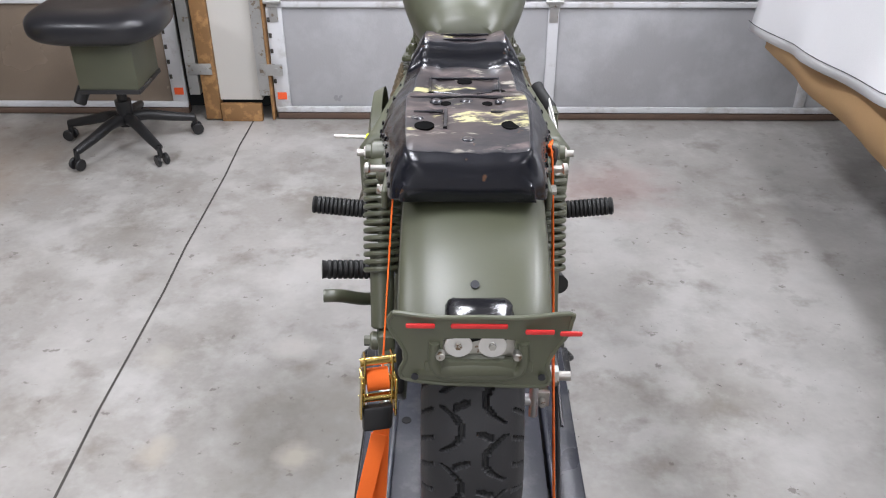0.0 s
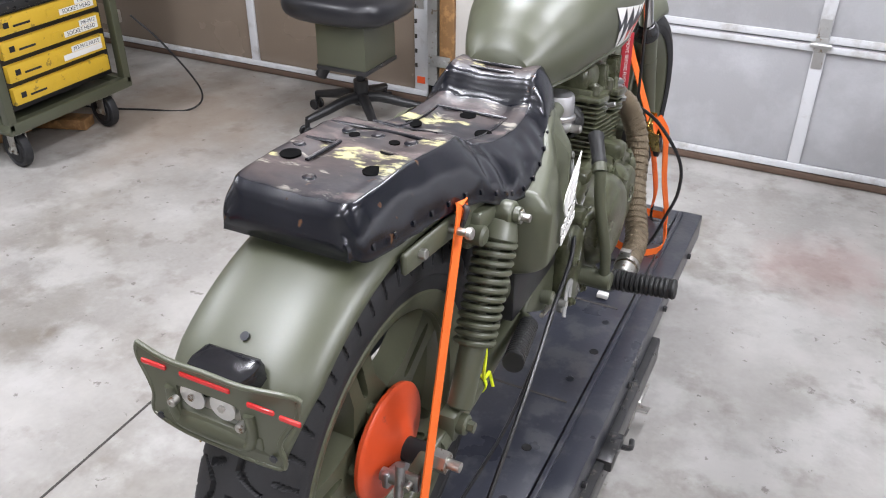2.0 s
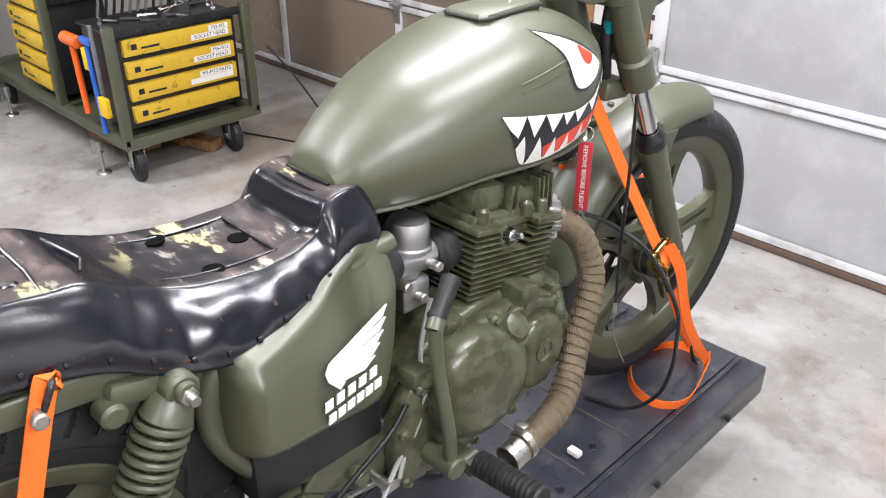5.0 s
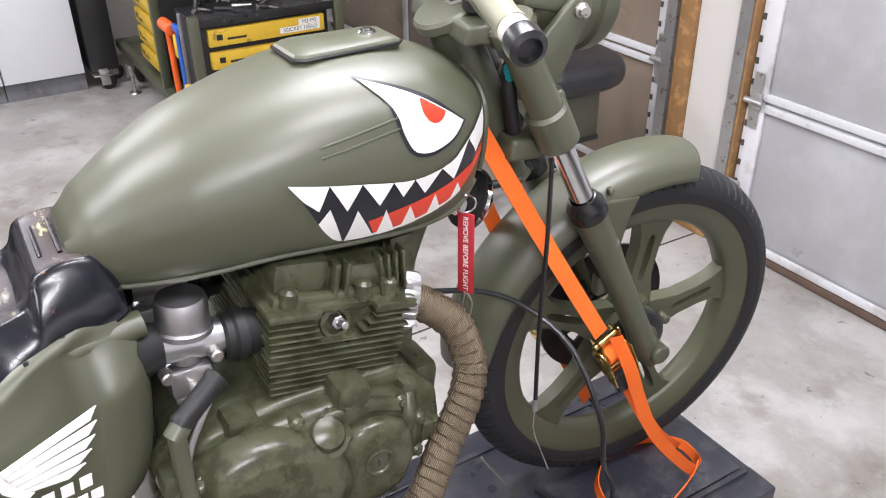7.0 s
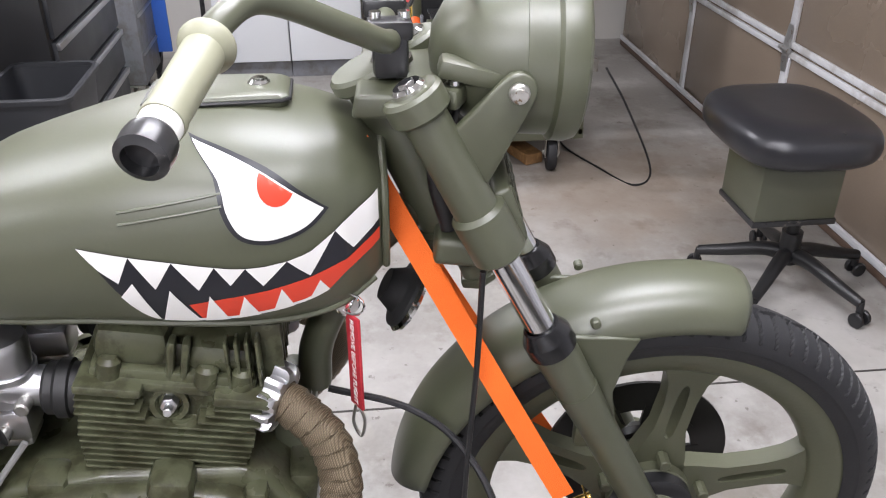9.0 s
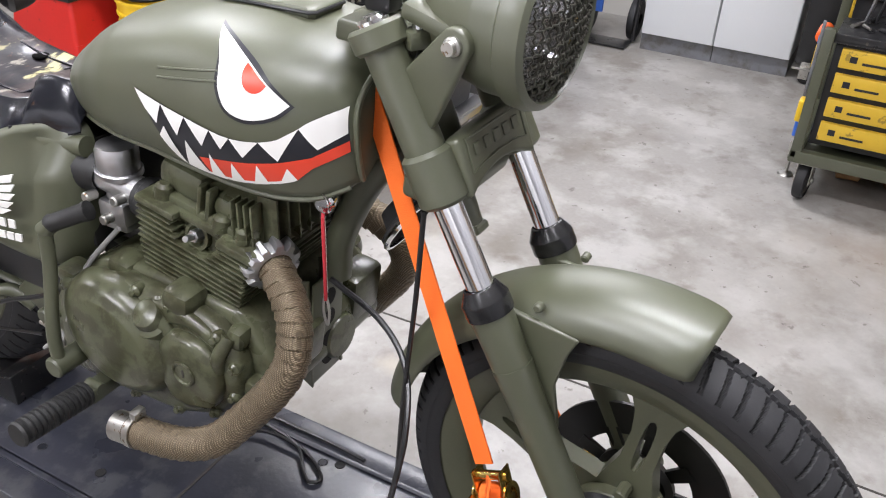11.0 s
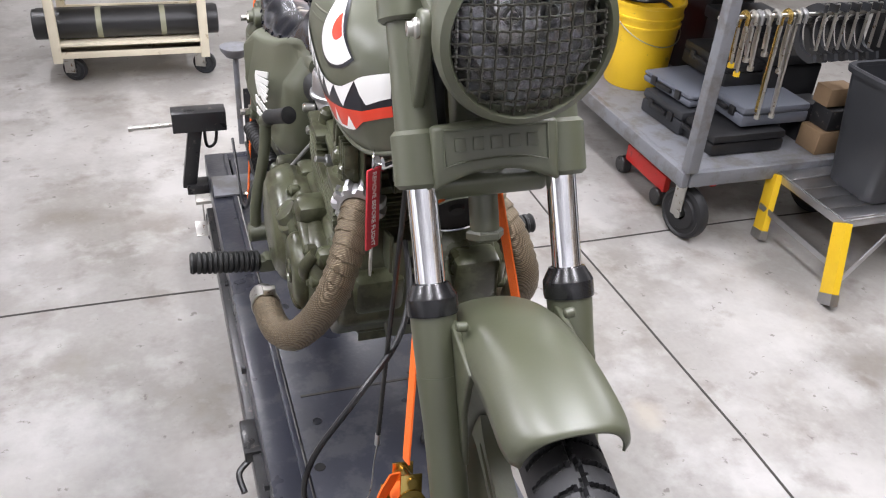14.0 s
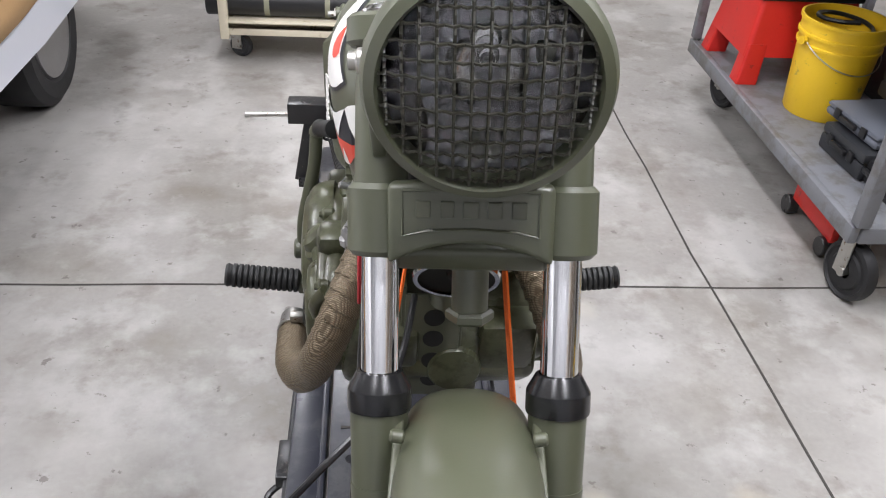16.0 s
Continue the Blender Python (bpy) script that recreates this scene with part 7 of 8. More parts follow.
for x, y in ((FX + 0.0, Y0 + 0.05), (FX + 0.0, Y1 - 0.10), (FX - 1.5, Y0 + 0.05), (FX - 1.5, Y1 - 0.1)):
    caster_part(tc, x, y, 0.085, 0.045, 0.185, ang=82)
for x in (FX - 0.22, FX - 1.32):
    part("levelling_foot", join(lathe(bmesh.new(), [(0.035, 0), (0.03, 0.008), (0.008, 0.015), (0.008, 0.13), (0, 0.13)], (x, Y0 - 0.03, 0.001), (0, 0, 1), 20), B((x - 0.02, Y0 - 0.03, 0.13), (0.07, 0.03, 0.06), 0.004), C((x - 0.06, Y0 - 0.04, 0.08), (x - 0.03, Y0 - 0.04, 0.14), 0.008, 10)), STEEL, tc, "zinc levelling foot with clamp")


def drawer_unit(o, origin, w, rows, facing, labels=()):
    """Black cabinet with yellow drawers. facing 'x' or 'y': the side that the drawers show on."""
    ox, oy, oz = origin
    hrow = 0.098

    def place(u, v, out, su, so, sv):
        if facing == "x":
            return (ox + out, oy + u, oz + v), (so, su, sv)
        return (ox + u, oy - out, oz + v), (su, so, sv)
    H2 = rows * hrow + 0.03
    c, s = place(w / 2, H2 / 2, -0.16, w, 0.3, H2)
    unit = part("drawer_cabinet", B(c, s, 0.004), BLACK_M, o, "black drawer cabinet")
    for r in range(rows):
        v = 0.018 + hrow * (r + 0.5)
        c, s = place(w / 2, v, 0.0, w - 0.055, 0.03, hrow - 0.026)
        dr = part("drawer", B(c, s, 0.003), YELLOW_DRAWER, unit, "worn yellow plastic drawer front")
        c, s = place(0.075, v + 0.002, 0.0155, 0.026, 0.002, 0.024)
        part("maker_mark", B(c, s), BLACK_ART, dr)
        c, s = place(0.15, v - 0.008, 0.0155, 0.085, 0.002, 0.009)
        part("print_bar", B(c, s), BLACK_ART, dr)
        c, s = place(w * 0.52, v, 0.0155, 0.05, 0.003, 0.03)
        part("finger_pull", B(c, s, 0.001), YELLOW_DRAWER, dr)
        lab = labels[r] if r < len(labels) else ()
        for k, (text, lw) in enumerate(lab):
            lv = v + 0.016 - 0.027 * k
            c, s = place(w - 0.05 - lw / 2, lv, 0.0165, lw, 0.002, 0.025)
            lb = part("paper_label", B(c, s), LABEL_W, dr, "white printed drawer label")
            if text:
                cu = bpy.data.curves.new("label_words", "FONT")
                cu.body, cu.size, cu.align_x, cu.align_y, cu.extrude = text, 0.024, "CENTER", "CENTER", 0.0002
                tx = new("label_words", cu)
                tx.data.materials.append(BLACK_ART)
                tx.parent = lb
                tx.matrix_basis = Matrix.Translation((c[0] + 0.0013, c[1], c[2])) @ Matrix(((0, 0, 1, 0), (1, 0, 0, 0), (0, 1, 0, 0), (0, 0, 0, 1)))
    return unit


drawer_unit(tc, (FX + 0.02, Y0 + 0.03, 0.255), Y1 - Y0 - 0.07, 4, "x", ((), (("M2-M12 NUTS", 0.17), ("", 0.22)), (("M6-M12", 0.10), ("SOCKET HEAD", 0.19)), (("M2-M5", 0.10), ("SOCKET HEAD", 0.19))))
drawer_unit(tc, (FX - 1.12, Y0 + 0.02, 0.235), 0.42, 5, "y")
part("tool_tray", join(B((FX - 0.14, (Y0 + Y1) / 2, 0.675), (0.36, Y1 - Y0 - 0.04, 0.012), 0.002), B((FX + 0.035, (Y0 + Y1) / 2, 0.69), (0.01, Y1 - Y0 - 0.04, 0.03), 0.002)), BLACK_STEEL, tc, "dark steel tray on the cart top")
for i in range(16):
    y = Y0 + 0.06 + random.random() * 0.55
    x = FX - 0.05 - random.random() * 0.22
    a = random.random() * 3.1
    l = 0.06 + 0.08 * random.random()
    part("hand_tool", C((x, y, 0.69), (x + l * math.cos(a), y + l * math.sin(a), 0.695), 0.007 + 0.006 * random.random(), 8, 0.005), random.choice((STEEL, BLACK_STEEL, CHROME)), tc)
for i in range(14):
    y = Y0 + 0.1 + i * 0.038
    part("pliers_handle", S([(FX - 0.26, y, 0.69), (FX - 0.25, y + 0.012, 0.78), (FX - 0.27, y + 0.004 * (i % 3), 0.86)], 0.007, 8), random.choice((STEEL, BLACK_M, ALU)), tc)
part("dark_rack", join(B((FX - 0.66, (Y0 + Y1) / 2, 1.0), (0.04, Y1 - Y0, 0.62), 0.004), B((FX - 0.5, (Y0 + Y1) / 2, 0.95), (0.3, Y1 - Y0, 0.012), 0.002), B((FX - 0.5, (Y0 + Y1) / 2, 1.25), (0.3, Y1 - Y0, 0.012), 0.002)), BLACK_STEEL, tc, "dark steel rack above the drawers")
for i in range(12):
    b = B((FX - 0.4 - 0.1 * random.random(), Y0 + 0.05 + i * 0.05, 0.99 + 0.03 * random.random()), (0.05 + 0.06 * random.random(), 0.035, 0.05 + 0.09 * random.random()), 0.008)
    part("rack_item", b, random.choice((BLACK_M, BLACK_M, DARK_GREY, STEEL, RED_PAINT)), tc)
# tools hung on the cart side
part("dead_blow_hammer", join(C((FX - 0.33, Y0 - 0.035, 0.62), (FX - 0.19, Y0 - 0.035, 0.62), 0.028, 20, bevel=0.005), S([(FX - 0.26, Y0 - 0.035, 0.60), (FX - 0.25, Y0 - 0.035, 0.45), (FX - 0.24, Y0 - 0.035, 0.29)], 0.014, 12)), mat("orange_tool_plastic", (0.85, 0.13, 0.02), 0.4, bump=0.02), tc, "orange dead-blow hammer")
part("claw_hammer", join(S([(FX - 0.12, Y0 - 0.03, 0.62), (FX - 0.11, Y0 - 0.03, 0.4), (FX - 0.10, Y0 - 0.03, 0.23)], 0.012, 10), B((FX - 0.12, Y0 - 0.03, 0.64), (0.1, 0.025, 0.03), 0.006)), BLUE_PLASTIC, tc, "blue handled hammer")
part("tape_measure", B((FX - 0.14, Y0 - 0.03, 0.56), (0.045, 0.03, 0.10), 0.008), YELLOW, tc, "yellow plastic tape measure")
part("utility_knife", B((FX - 0.06, Y0 - 0.03, 0.36), (0.07, 0.03, 0.09), 0.008), YELLOW, tc, "yellow plastic tool on the cart side")
part("hand_saw", B((FX - 0.05, Y0 - 0.032, 0.57), (0.02, 0.012, 0.3), 0.002), GREY_STEEL, tc)
part("side_clamp", join(B((FX + 0.0, Y1 + 0.05, 0.50), (0.04, 0.05, 0.06), 0.005), C((FX, Y1 + 0.05, 0.4), (FX, Y1 + 0.05, 0.56), 0.008, 10)), STEEL, tc, "zinc clamp on the cart side")
for x, y, a, l in ((-3.1, 1.55, 8, 0.4), (-3.0, 1.62, -12, 0.42), (-2.85, 1.8, 20, 0.36)):
    solo("wood_block", B((x, y, 0.03 if a > 0 else 0.075), (l, 0.09, 0.05 if a > 0 else 0.038), 0.003, RZ(a)), WOOD, "offcut of bare lumber lying under the tool cart", "lumber", "lumber offcuts")
solo("power_cord", S([(-2.55, 2.12, 0.5), (-2.45, 2.2, 0.35), (-2.35, 2.3, 0.1), (-2.4, 2.25, 0.006), (-2.6, 2.15, 0.006), (-2.9, 2.05, 0.006), (-3.2, 2.1, 0.006)], 0.005, 8, 10), CABLE, "black power cord hanging from the tool cart", "cord")

# white cabinets
for i, (y0, y1) in enumerate(((-0.12, 0.26), (0.265, 0.69), (0.695, 1.12))):
    if i == 0:
        continue
    cb = thing("storage_cabinet", (-4.4, (y0 + y1) / 2, 0), "tall white melamine storage cabinet with grey plinth", "cabinet", "white cabinets")
    part("body", B((-4.42, (y0 + y1) / 2, 1.05), (0.58, y1 - y0, 1.9), 0.002), CABINET_W, cb)
    part("door", B((-4.12, (y0 + y1) / 2, 1.05), (0.02, y1 - y0 - 0.006, 1.89), 0.002), CABINET_W, cb, "plain white cabinet door")
    part("plinth", B((-4.42, (y0 + y1) / 2, 0.05), (0.56, y1 - y0, 0.1)), GREY_STEEL, cb, "grey plinth")
ht = thing("hand_truck", (-4.25, 0.1, 0), "black hand truck parked beside the white cabinets", "hand truck")
part("frame", join(S([(-4.2, 0.2, 0.02), (-4.22, 0.2, 0.4), (-4.28, 0.2, 1.1), (-4.3, 0.1, 1.15), (-4.3, -0.05, 1.15), (-4.28, -0.15, 1.1), (-4.22, -0.15, 0.4), (-4.2, -0.15, 0.02)], 0.014, 10), B((-4.12, 0.02, 0.012), (0.16, 0.35, 0.01), 0.002)), BLACK_STEEL, ht)
for y in (0.17, -0.13):
    part("wheel", lathe(bmesh.new(), [(0.03, -0.03), (0.09, -0.03), (0.125, -0.02), (0.13, 0), (0.125, 0.02), (0.09, 0.03), (0.03, 0.03)], (-4.3, y, 0.13), (0, 1, 0), 32), RUBBER, ht, "black rubber wheel")
so = thing("small_dolly", (-4.0, 1.22, 0), "black tool dolly with casters beside the white cabinets", "dolly")
part("body", B((-4.25, 1.23, 0.35), (0.3, 0.16, 0.5), 0.01), BLACK_M, so)
caster_part(so, -4.08, 1.2, 0.045, 0.025, 0.1)
caster_part(so, -4.25, 1.28, 0.045, 0.025, 0.1)
lv = thing("spirit_level", (-3.9, 1.36, 0.9), "blue box level hanging on the dark side panel", "level")
part("beam", B((-3.6, 1.335, 1.0), (0.05, 0.02, 0.6), 0.003), BLUE_PLASTIC, lv)
part("vial", C((-3.6, 1.322, 1.05), (-3.6, 1.326, 1.05), 0.02, 20), LABEL_W, lv)
part("hanger", B((-3.6, 1.35, 1.2), (0.3, 0.015, 0.3), 0.002), BLACK_STEEL, lv)

# step stool with waste bin
ZT = 0.255
st = thing("step_stool", (-2.0, -0.05, 0), "yellow fibreglass step stool with aluminium top", "step stool")
TX0, TX1, TY0, TY1 = -1.75, -2.30, -0.235, 0.125
part("top", B(((TX0 + TX1) / 2, (TY0 + TY1) / 2, ZT - 0.018), (abs(TX1 - TX0), TY1 - TY0, 0.03), 0.004), ALU, st, "ribbed aluminium tread")
for i in range(5):
    part("tread_plank", B(((TX0 + TX1) / 2, TY0 + 0.04 + i * 0.07, ZT - 0.001), (abs(TX1 - TX0) - 0.01, 0.064, 0.006), 0.002), ALU, st)
for x, y, fx, fy in ((TX0, TY1, -1.675, 0.245), (TX0, TY0, -1.71, -0.18), (TX1, TY1, -2.28, 0.25), (TX1, TY0, -2.34, -0.29)):
    p0, p1 = V((x, y, ZT - 0.01)), V((fx, fy, 0.005))
    leg = part("leg", S([p0, p1], 0, k=0, flat=(0.034, 0.012), hint=(0.25, 1, 0)), YELLOW, st, "yellow fibreglass leg")
    part("foot", S([p0 + (p1 - p0) * 0.86, p1], 0, k=0, flat=(0.0355, 0.0145), hint=(0.25, 1, 0)), ALU, leg, "aluminium shoe")
def bar(o, a, b, w=0.011):
    return part("brace", S([a, b], 0, k=0, flat=(w, 0.003), hint=(0, 0, 1)), ALU, o, "flat aluminium brace")
bar(st, (TX0 + 0.035, TY1 + 0.07, 0.11), (TX0 + 0.035, TY0 + 0.01, 0.12))
bar(st, (TX0 + 0.03, TY1 + 0.09, 0.07), (-2.0, TY1 + 0.01, 0.225))
bar(st, (TX1 + 0.03, TY1 + 0.08, 0.08), (-2.08, TY1 + 0.01, 0.225))
BXc, BYc = -2.07, -0.045
bn = thing("waste_bin", (BXc, BYc, ZT), "dark grey plastic waste bin standing on the step stool", "bin")
def rrect(cx, cy, hx, hy, r, z, n=5):
    out = []
    for sx, sy, a0 in ((1, 1, 0), (-1, 1, 90), (-1, -1, 180), (1, -1, 270)):
        for i in range(n + 1):
            a = radians(a0 + 90 * i / n)
            out.append((cx + sx * (hx - r) + r * math.cos(a), cy + sy * (hy - r) + r * math.sin(a), z))
    return out
part("shell", loft(bmesh.new(), [rrect(BXc, BYc, 0.05, 0.04, 0.02, ZT + 0.004), rrect(BXc, BYc, 0.165, 0.105, 0.04, ZT + 0.004), rrect(BXc, BYc, 0.17, 0.11, 0.04, ZT + 0.012), rrect(BXc, BYc, 0.205, 0.145, 0.045, ZT + 0.41), rrect(BXc, BYc, 0.2, 0.14, 0.045, ZT + 0.41), rrect(BXc, BYc, 0.165, 0.105, 0.04, ZT + 0.02), rrect(BXc, BYc, 0.05, 0.04, 0.02, ZT + 0.02)]), DARK_GREY, bn)

part("rim", loft(bmesh.new(), [rrect(BXc, BYc, 0.204, 0.144, 0.045, ZT + 0.411), rrect(BXc, BYc, 0.216, 0.156, 0.05, ZT + 0.404), rrect(BXc, BYc, 0.218, 0.158, 0.05, ZT + 0.42), rrect(BXc, BYc, 0.212, 0.152, 0.048, ZT + 0.426), rrect(BXc, BYc, 0.2, 0.14, 0.045, ZT + 0.424), rrect(BXc, BYc, 0.199, 0.139, 0.045, ZT + 0.411)], cap=False), DARK_GREY, bn, "rolled plastic rim")

# grey platform cart with its load
gc = thing("platform_cart", (-1.75, -1.0, 0), "grey steel platform cart with upright end frame", "cart")
GX0, GX1, GY0, GY1, GZ = -1.362, -2.14, -1.80, -0.242, 0.28
part("deck", B(((GX0 + GX1) / 2, (GY0 + GY1) / 2, GZ - 0.01), (abs(GX1 - GX0), GY1 - GY0, 0.02), 0.002), GREY_STEEL, gc, "grey painted steel deck")
for x in (GX0, GX1):
    part("side_lip", B((x, (GY0 + GY1) / 2, GZ - 0.025), (0.03, GY1 - GY0 + 0.02, 0.06), 0.006), GREY_STEEL, gc)
for y in (GY0, GY1):
    part("end_lip", B(((GX0 + GX1) / 2, y, GZ - 0.025), (abs(GX1 - GX0) - 0.035, 0.03, 0.058), 0.006), GREY_STEEL, gc)
for x, y in ((GX0 - 0.055, GY1 - 0.06), (GX0 - 0.16, GY0 + 0.06), (GX1 + 0.09, GY1 - 0.12), (GX1 + 0.1, GY0 + 0.06)):
    caster_part(gc, x, y, 0.10, 0.05, GZ - 0.05, ang=12)
for x in (GX0 - 0.01, GX1 + 0.01):
    part("upright", B((x, GY1 + 0.005, 0.72), (0.045, 0.045, 0.86), 0.006), GREY_STEEL, gc, "grey square-tube upright")
    part("upright", B((x, GY0, 0.61), (0.04, 0.04, 0.64), 0.006), GREY_STEEL, gc)
part("cross_bar", B(((GX0 + GX1) / 2, GY1 + 0.005, 1.13), (0.8, 0.045, 0.05), 0.006), GREY_STEEL, gc)
part("upper_shelf", B(((GX0 + GX1) / 2, (GY0 + GY1) / 2 - 0.1, 0.93), (abs(GX1 - GX0), GY1 - GY0 - 0.2, 0.025), 0.003), GREY_STEEL, gc)
part("clamp_rod", C((GX0, GY1 - 0.03, 0.825), (GX1, GY1 - 0.03, 0.825), 0.007, 12), STEEL, gc, "bare steel rod")
for i in range(9):
    x = GX0 - 0.06 - i * 0.034 + 0.01 * math.sin(i * 5.1)
    l = 0.34 if i in (6, 8) else 0.11 + 0.08 * ((i * 7) % 5) / 5
    m = (STEEL, BRASS, STEEL, ALU, STEEL)[i % 5]
    yc = GY1 - 0.03
    cl = thing("bar_clamp", (x, yc, 0.82), "small bar clamp hanging from the cart rod", "clamp", "hanging clamps")
    part("frame", S([(x, yc + 0.014, 0.80), (x, yc + 0.012, 0.83), (x, yc - 0.012, 0.836), (x + 0.004, yc - 0.02, 0.80), (x + 0.01, yc - 0.012, 0.80 - l * 0.5), (x + 0.014, yc + 0.006 * math.cos(i * 1.7), 0.82 - l)], 0.0075, 8), m, cl)
    part("screw", C((x + 0.02, yc + 0.004, 0.79), (x + 0.018, yc + 0.012, 0.80 - l), 0.0055, 8), STEEL, cl)
    part("pad", C((x + 0.016, yc + 0.008, 0.80 - l), (x + 0.016, yc + 0.008, 0.815 - l), 0.011, 10), (YELLOW if i in (1, 2) else STEEL), cl)
for i in range(7):
    x = GX0 - 0.40 - i * 0.045
    yc = GY1 - 0.03
    cl = thing("c_clamp", (x, yc, 0.82), "dark cast-iron C-clamp hanging from the cart rod", "clamp", "hanging C-clamps")
    part("frame", S([(x, yc + 0.02, 0.845), (x, yc - 0.02, 0.84), (x - 0.004, yc - 0.075, 0.80), (x - 0.01, yc - 0.09, 0.74), (x - 0.014, yc - 0.06, 0.68), (x - 0.016, yc - 0.005, 0.665), (x - 0.016, yc + 0.02, 0.675)], 0, k=6, flat=(0.013, 0.007), hint=(0, 0.3, 1)), (BLACK_STEEL if i % 2 else DARK_GREY), cl, "dark cast-iron frame")
    part("screw", C((x - 0.01, yc + 0.01, 0.86), (x - 0.016, yc + 0.012, 0.70), 0.0055, 8), STEEL, cl)


def tool_case(x, y, z, sx, sy, sz, m, label, a=0):
    o = thing("tool_case", (x, y, z), label, "tool case", "tool cases")
    part("shell", join(box(bmesh.new(), (x, y, z + sz * 0.31), (sx, sy, sz * 0.58), 0.012, RZ(a)), box(bmesh.new(), (x, y, z + sz * 0.79), (sx, sy, sz * 0.38), 0.012, RZ(a))), m, o)
    R = RZ(a)
    for s in (-0.25, 0.25):
        part("latch", box(bmesh.new(), V((x, y, z + sz * 0.58)) + R @ V((sx / 2 + 0.003, s * sy, 0)), (0.01, 0.03, 0.035), 0.002, R), BLACK_M, o)
    part("handle", box(bmesh.new(), V((x, y, z + sz * 0.58)) + R @ V((sx / 2 + 0.012, 0, 0)), (0.016, 0.09, 0.018), 0.005, R), BLACK_M, o)


# cardboard in a darker copy: the upper shelf's shade is in its colour
SHADED_BOX = mat("shaded_brown_board", (0.2, 0.13, 0.07), 0.7, var=0.2, scale=9, fine=120, bump=0.1)
SLATE = mat("slate_case_plastic", (0.12, 0.13, 0.155), 0.45, var=0.1, bump=0.05)
tool_case(-1.68, -0.47, GZ, 0.32, 0.27, 0.085, BLACK_M, "black plastic tool case on the cart deck")
tool_case(-1.66, -0.66, GZ, 0.34, 0.26, 0.10, DARK_GREY, "dark grey plastic tool case on the cart deck", 4)
tool_case(-1.63, -0.70, GZ + 0.102, 0.22, 0.3, 0.05, SLATE, "slate blue flat tool case on another case", 6)
tool_case(-1.80, -0.50, GZ + 0.09, 0.3, 0.26, 0.08, SLATE, "slate grey tool case stacked on a black one")
tool_case(-1.84, -0.72, GZ + 0.16, 0.3, 0.3, 0.10, BLACK_M, "large black tool case at the top of the stack")
for i, (x, y, z, s, m) in enumerate(((-2.0, -0.33, GZ, (0.12, 0.11, 0.09), SHADED_BOX), (-2.02, -0.33, GZ + 0.092, (0.11, 0.1, 0.08), BLACK_STEEL), (-2.0, -0.45, GZ, (0.1, 0.1, 0.15), BLACK_M), (-2.01, -0.34, GZ + 0.18, (0.12, 0.08, 0.07), SHADED_BOX))):
    solo("parts_box", B((x, y, z + s[2] / 2), s, 0.004), m, "small parts box on the cart deck", "box", "parts boxes")
for x, y, z, sz, m, txt in ((-1.98, -0.62, GZ, (0.26, 0.2, 0.3), BLACK_M, "tall black storage box at the back of the cart deck"), (-1.97, -0.86, GZ, (0.28, 0.24, 0.36), DARK_GREY, "dark grey storage box at the back of the cart deck"), (-2.0, -1.14, GZ, (0.24, 0.26, 0.42), BLACK_M, "tall black storage box at the back of the cart deck")):
    sb = thing("storage_box", (x, y, z), txt, "box", "storage boxes")
    part("body", B((x, y, z + sz[2] * 0.43), (sz[0] - 0.02, sz[1] - 0.02, sz[2] * 0.86), 0.012), m, sb)
    part("lid", B((x, y, z + sz[2] * 0.93), (sz[0], sz[1], sz[2] * 0.14), 0.01), m, sb)
# bucket
bu = thing("bucket", (-1.62, -1.08, GZ), "yellow plastic pail with ribbed rim on the cart", "bucket")
part("pail", lathe(bmesh.new(), [(0, 0.0), (0.125, 0.0), (0.13, 0.01), (0.145, 0.26), (0.152, 0.262), (0.152, 0.272), (0.147, 0.275), (0.149, 0.298), (0.155, 0.3), (0.155, 0.31), (0.15, 0.313), (0.152, 0.35), (0.158, 0.352), (0.158, 0.364), (0.149, 0.364), (0.13, 0.03), (0, 0.02)], (-1.62, -1.08, GZ), (0, 0, 1), 48), YELLOW, bu)
part("wire_handle", S([(-1.62 + 0.155 * math.cos(a), -1.08 + 0.155 * math.sin(a), GZ + 0.29 - 0.09 * abs(math.sin((a - 0.2)))) for a in [0.2 + 3.14 * i / 12 for i in range(13)]], 0.0025, 6, 2), STEEL, bu)
part("handle_ear", C((-1.47, -1.05, GZ + 0.285), (-1.455, -1.047, GZ + 0.285), 0.016, 14), YELLOW, bu)
part("hose_coil", S([(-1.62 + 0.1 * math.cos(i * 0.6), -1.08 + 0.1 * math.sin(i * 0.6), GZ + 0.30 + 0.006 * i) for i in range(14)], 0.008, 8, 4), CABLE, bu, "black hose in the bucket")
# red tool box step
rb = thing("tool_box_step", (-1.62, -1.52, GZ), "red plastic tool box step with black lid on the cart", "tool box")
part("body", loft(bmesh.new(), [rrect(-1.62, -1.52, 0.23, 0.2, 0.02, GZ + 0.11), rrect(-1.62, -1.52, 0.2, 0.17, 0.02, GZ + 0.33)]), RED_PAINT, rb)
for sx in (-1, 1):
    for sy in (-1, 1):
        part("leg", loft(bmesh.new(), [rrect(-1.62 + sx * 0.2, -1.52 + sy * 0.18, 0.045, 0.04, 0.01, GZ + 0.001), rrect(-1.62 + sx * 0.18, -1.52 + sy * 0.16, 0.04, 0.035, 0.01, GZ + 0.16)]), RED_PAINT, rb)
part("lid", B((-1.62, -1.52, GZ + 0.345), (0.42, 0.36, 0.03), 0.008), BLACK_M, rb, "black plastic lid")
rj = thing("floor_jack", (-1.7, -0.75, 0), "red floor jack stored under the platform cart", "jack")
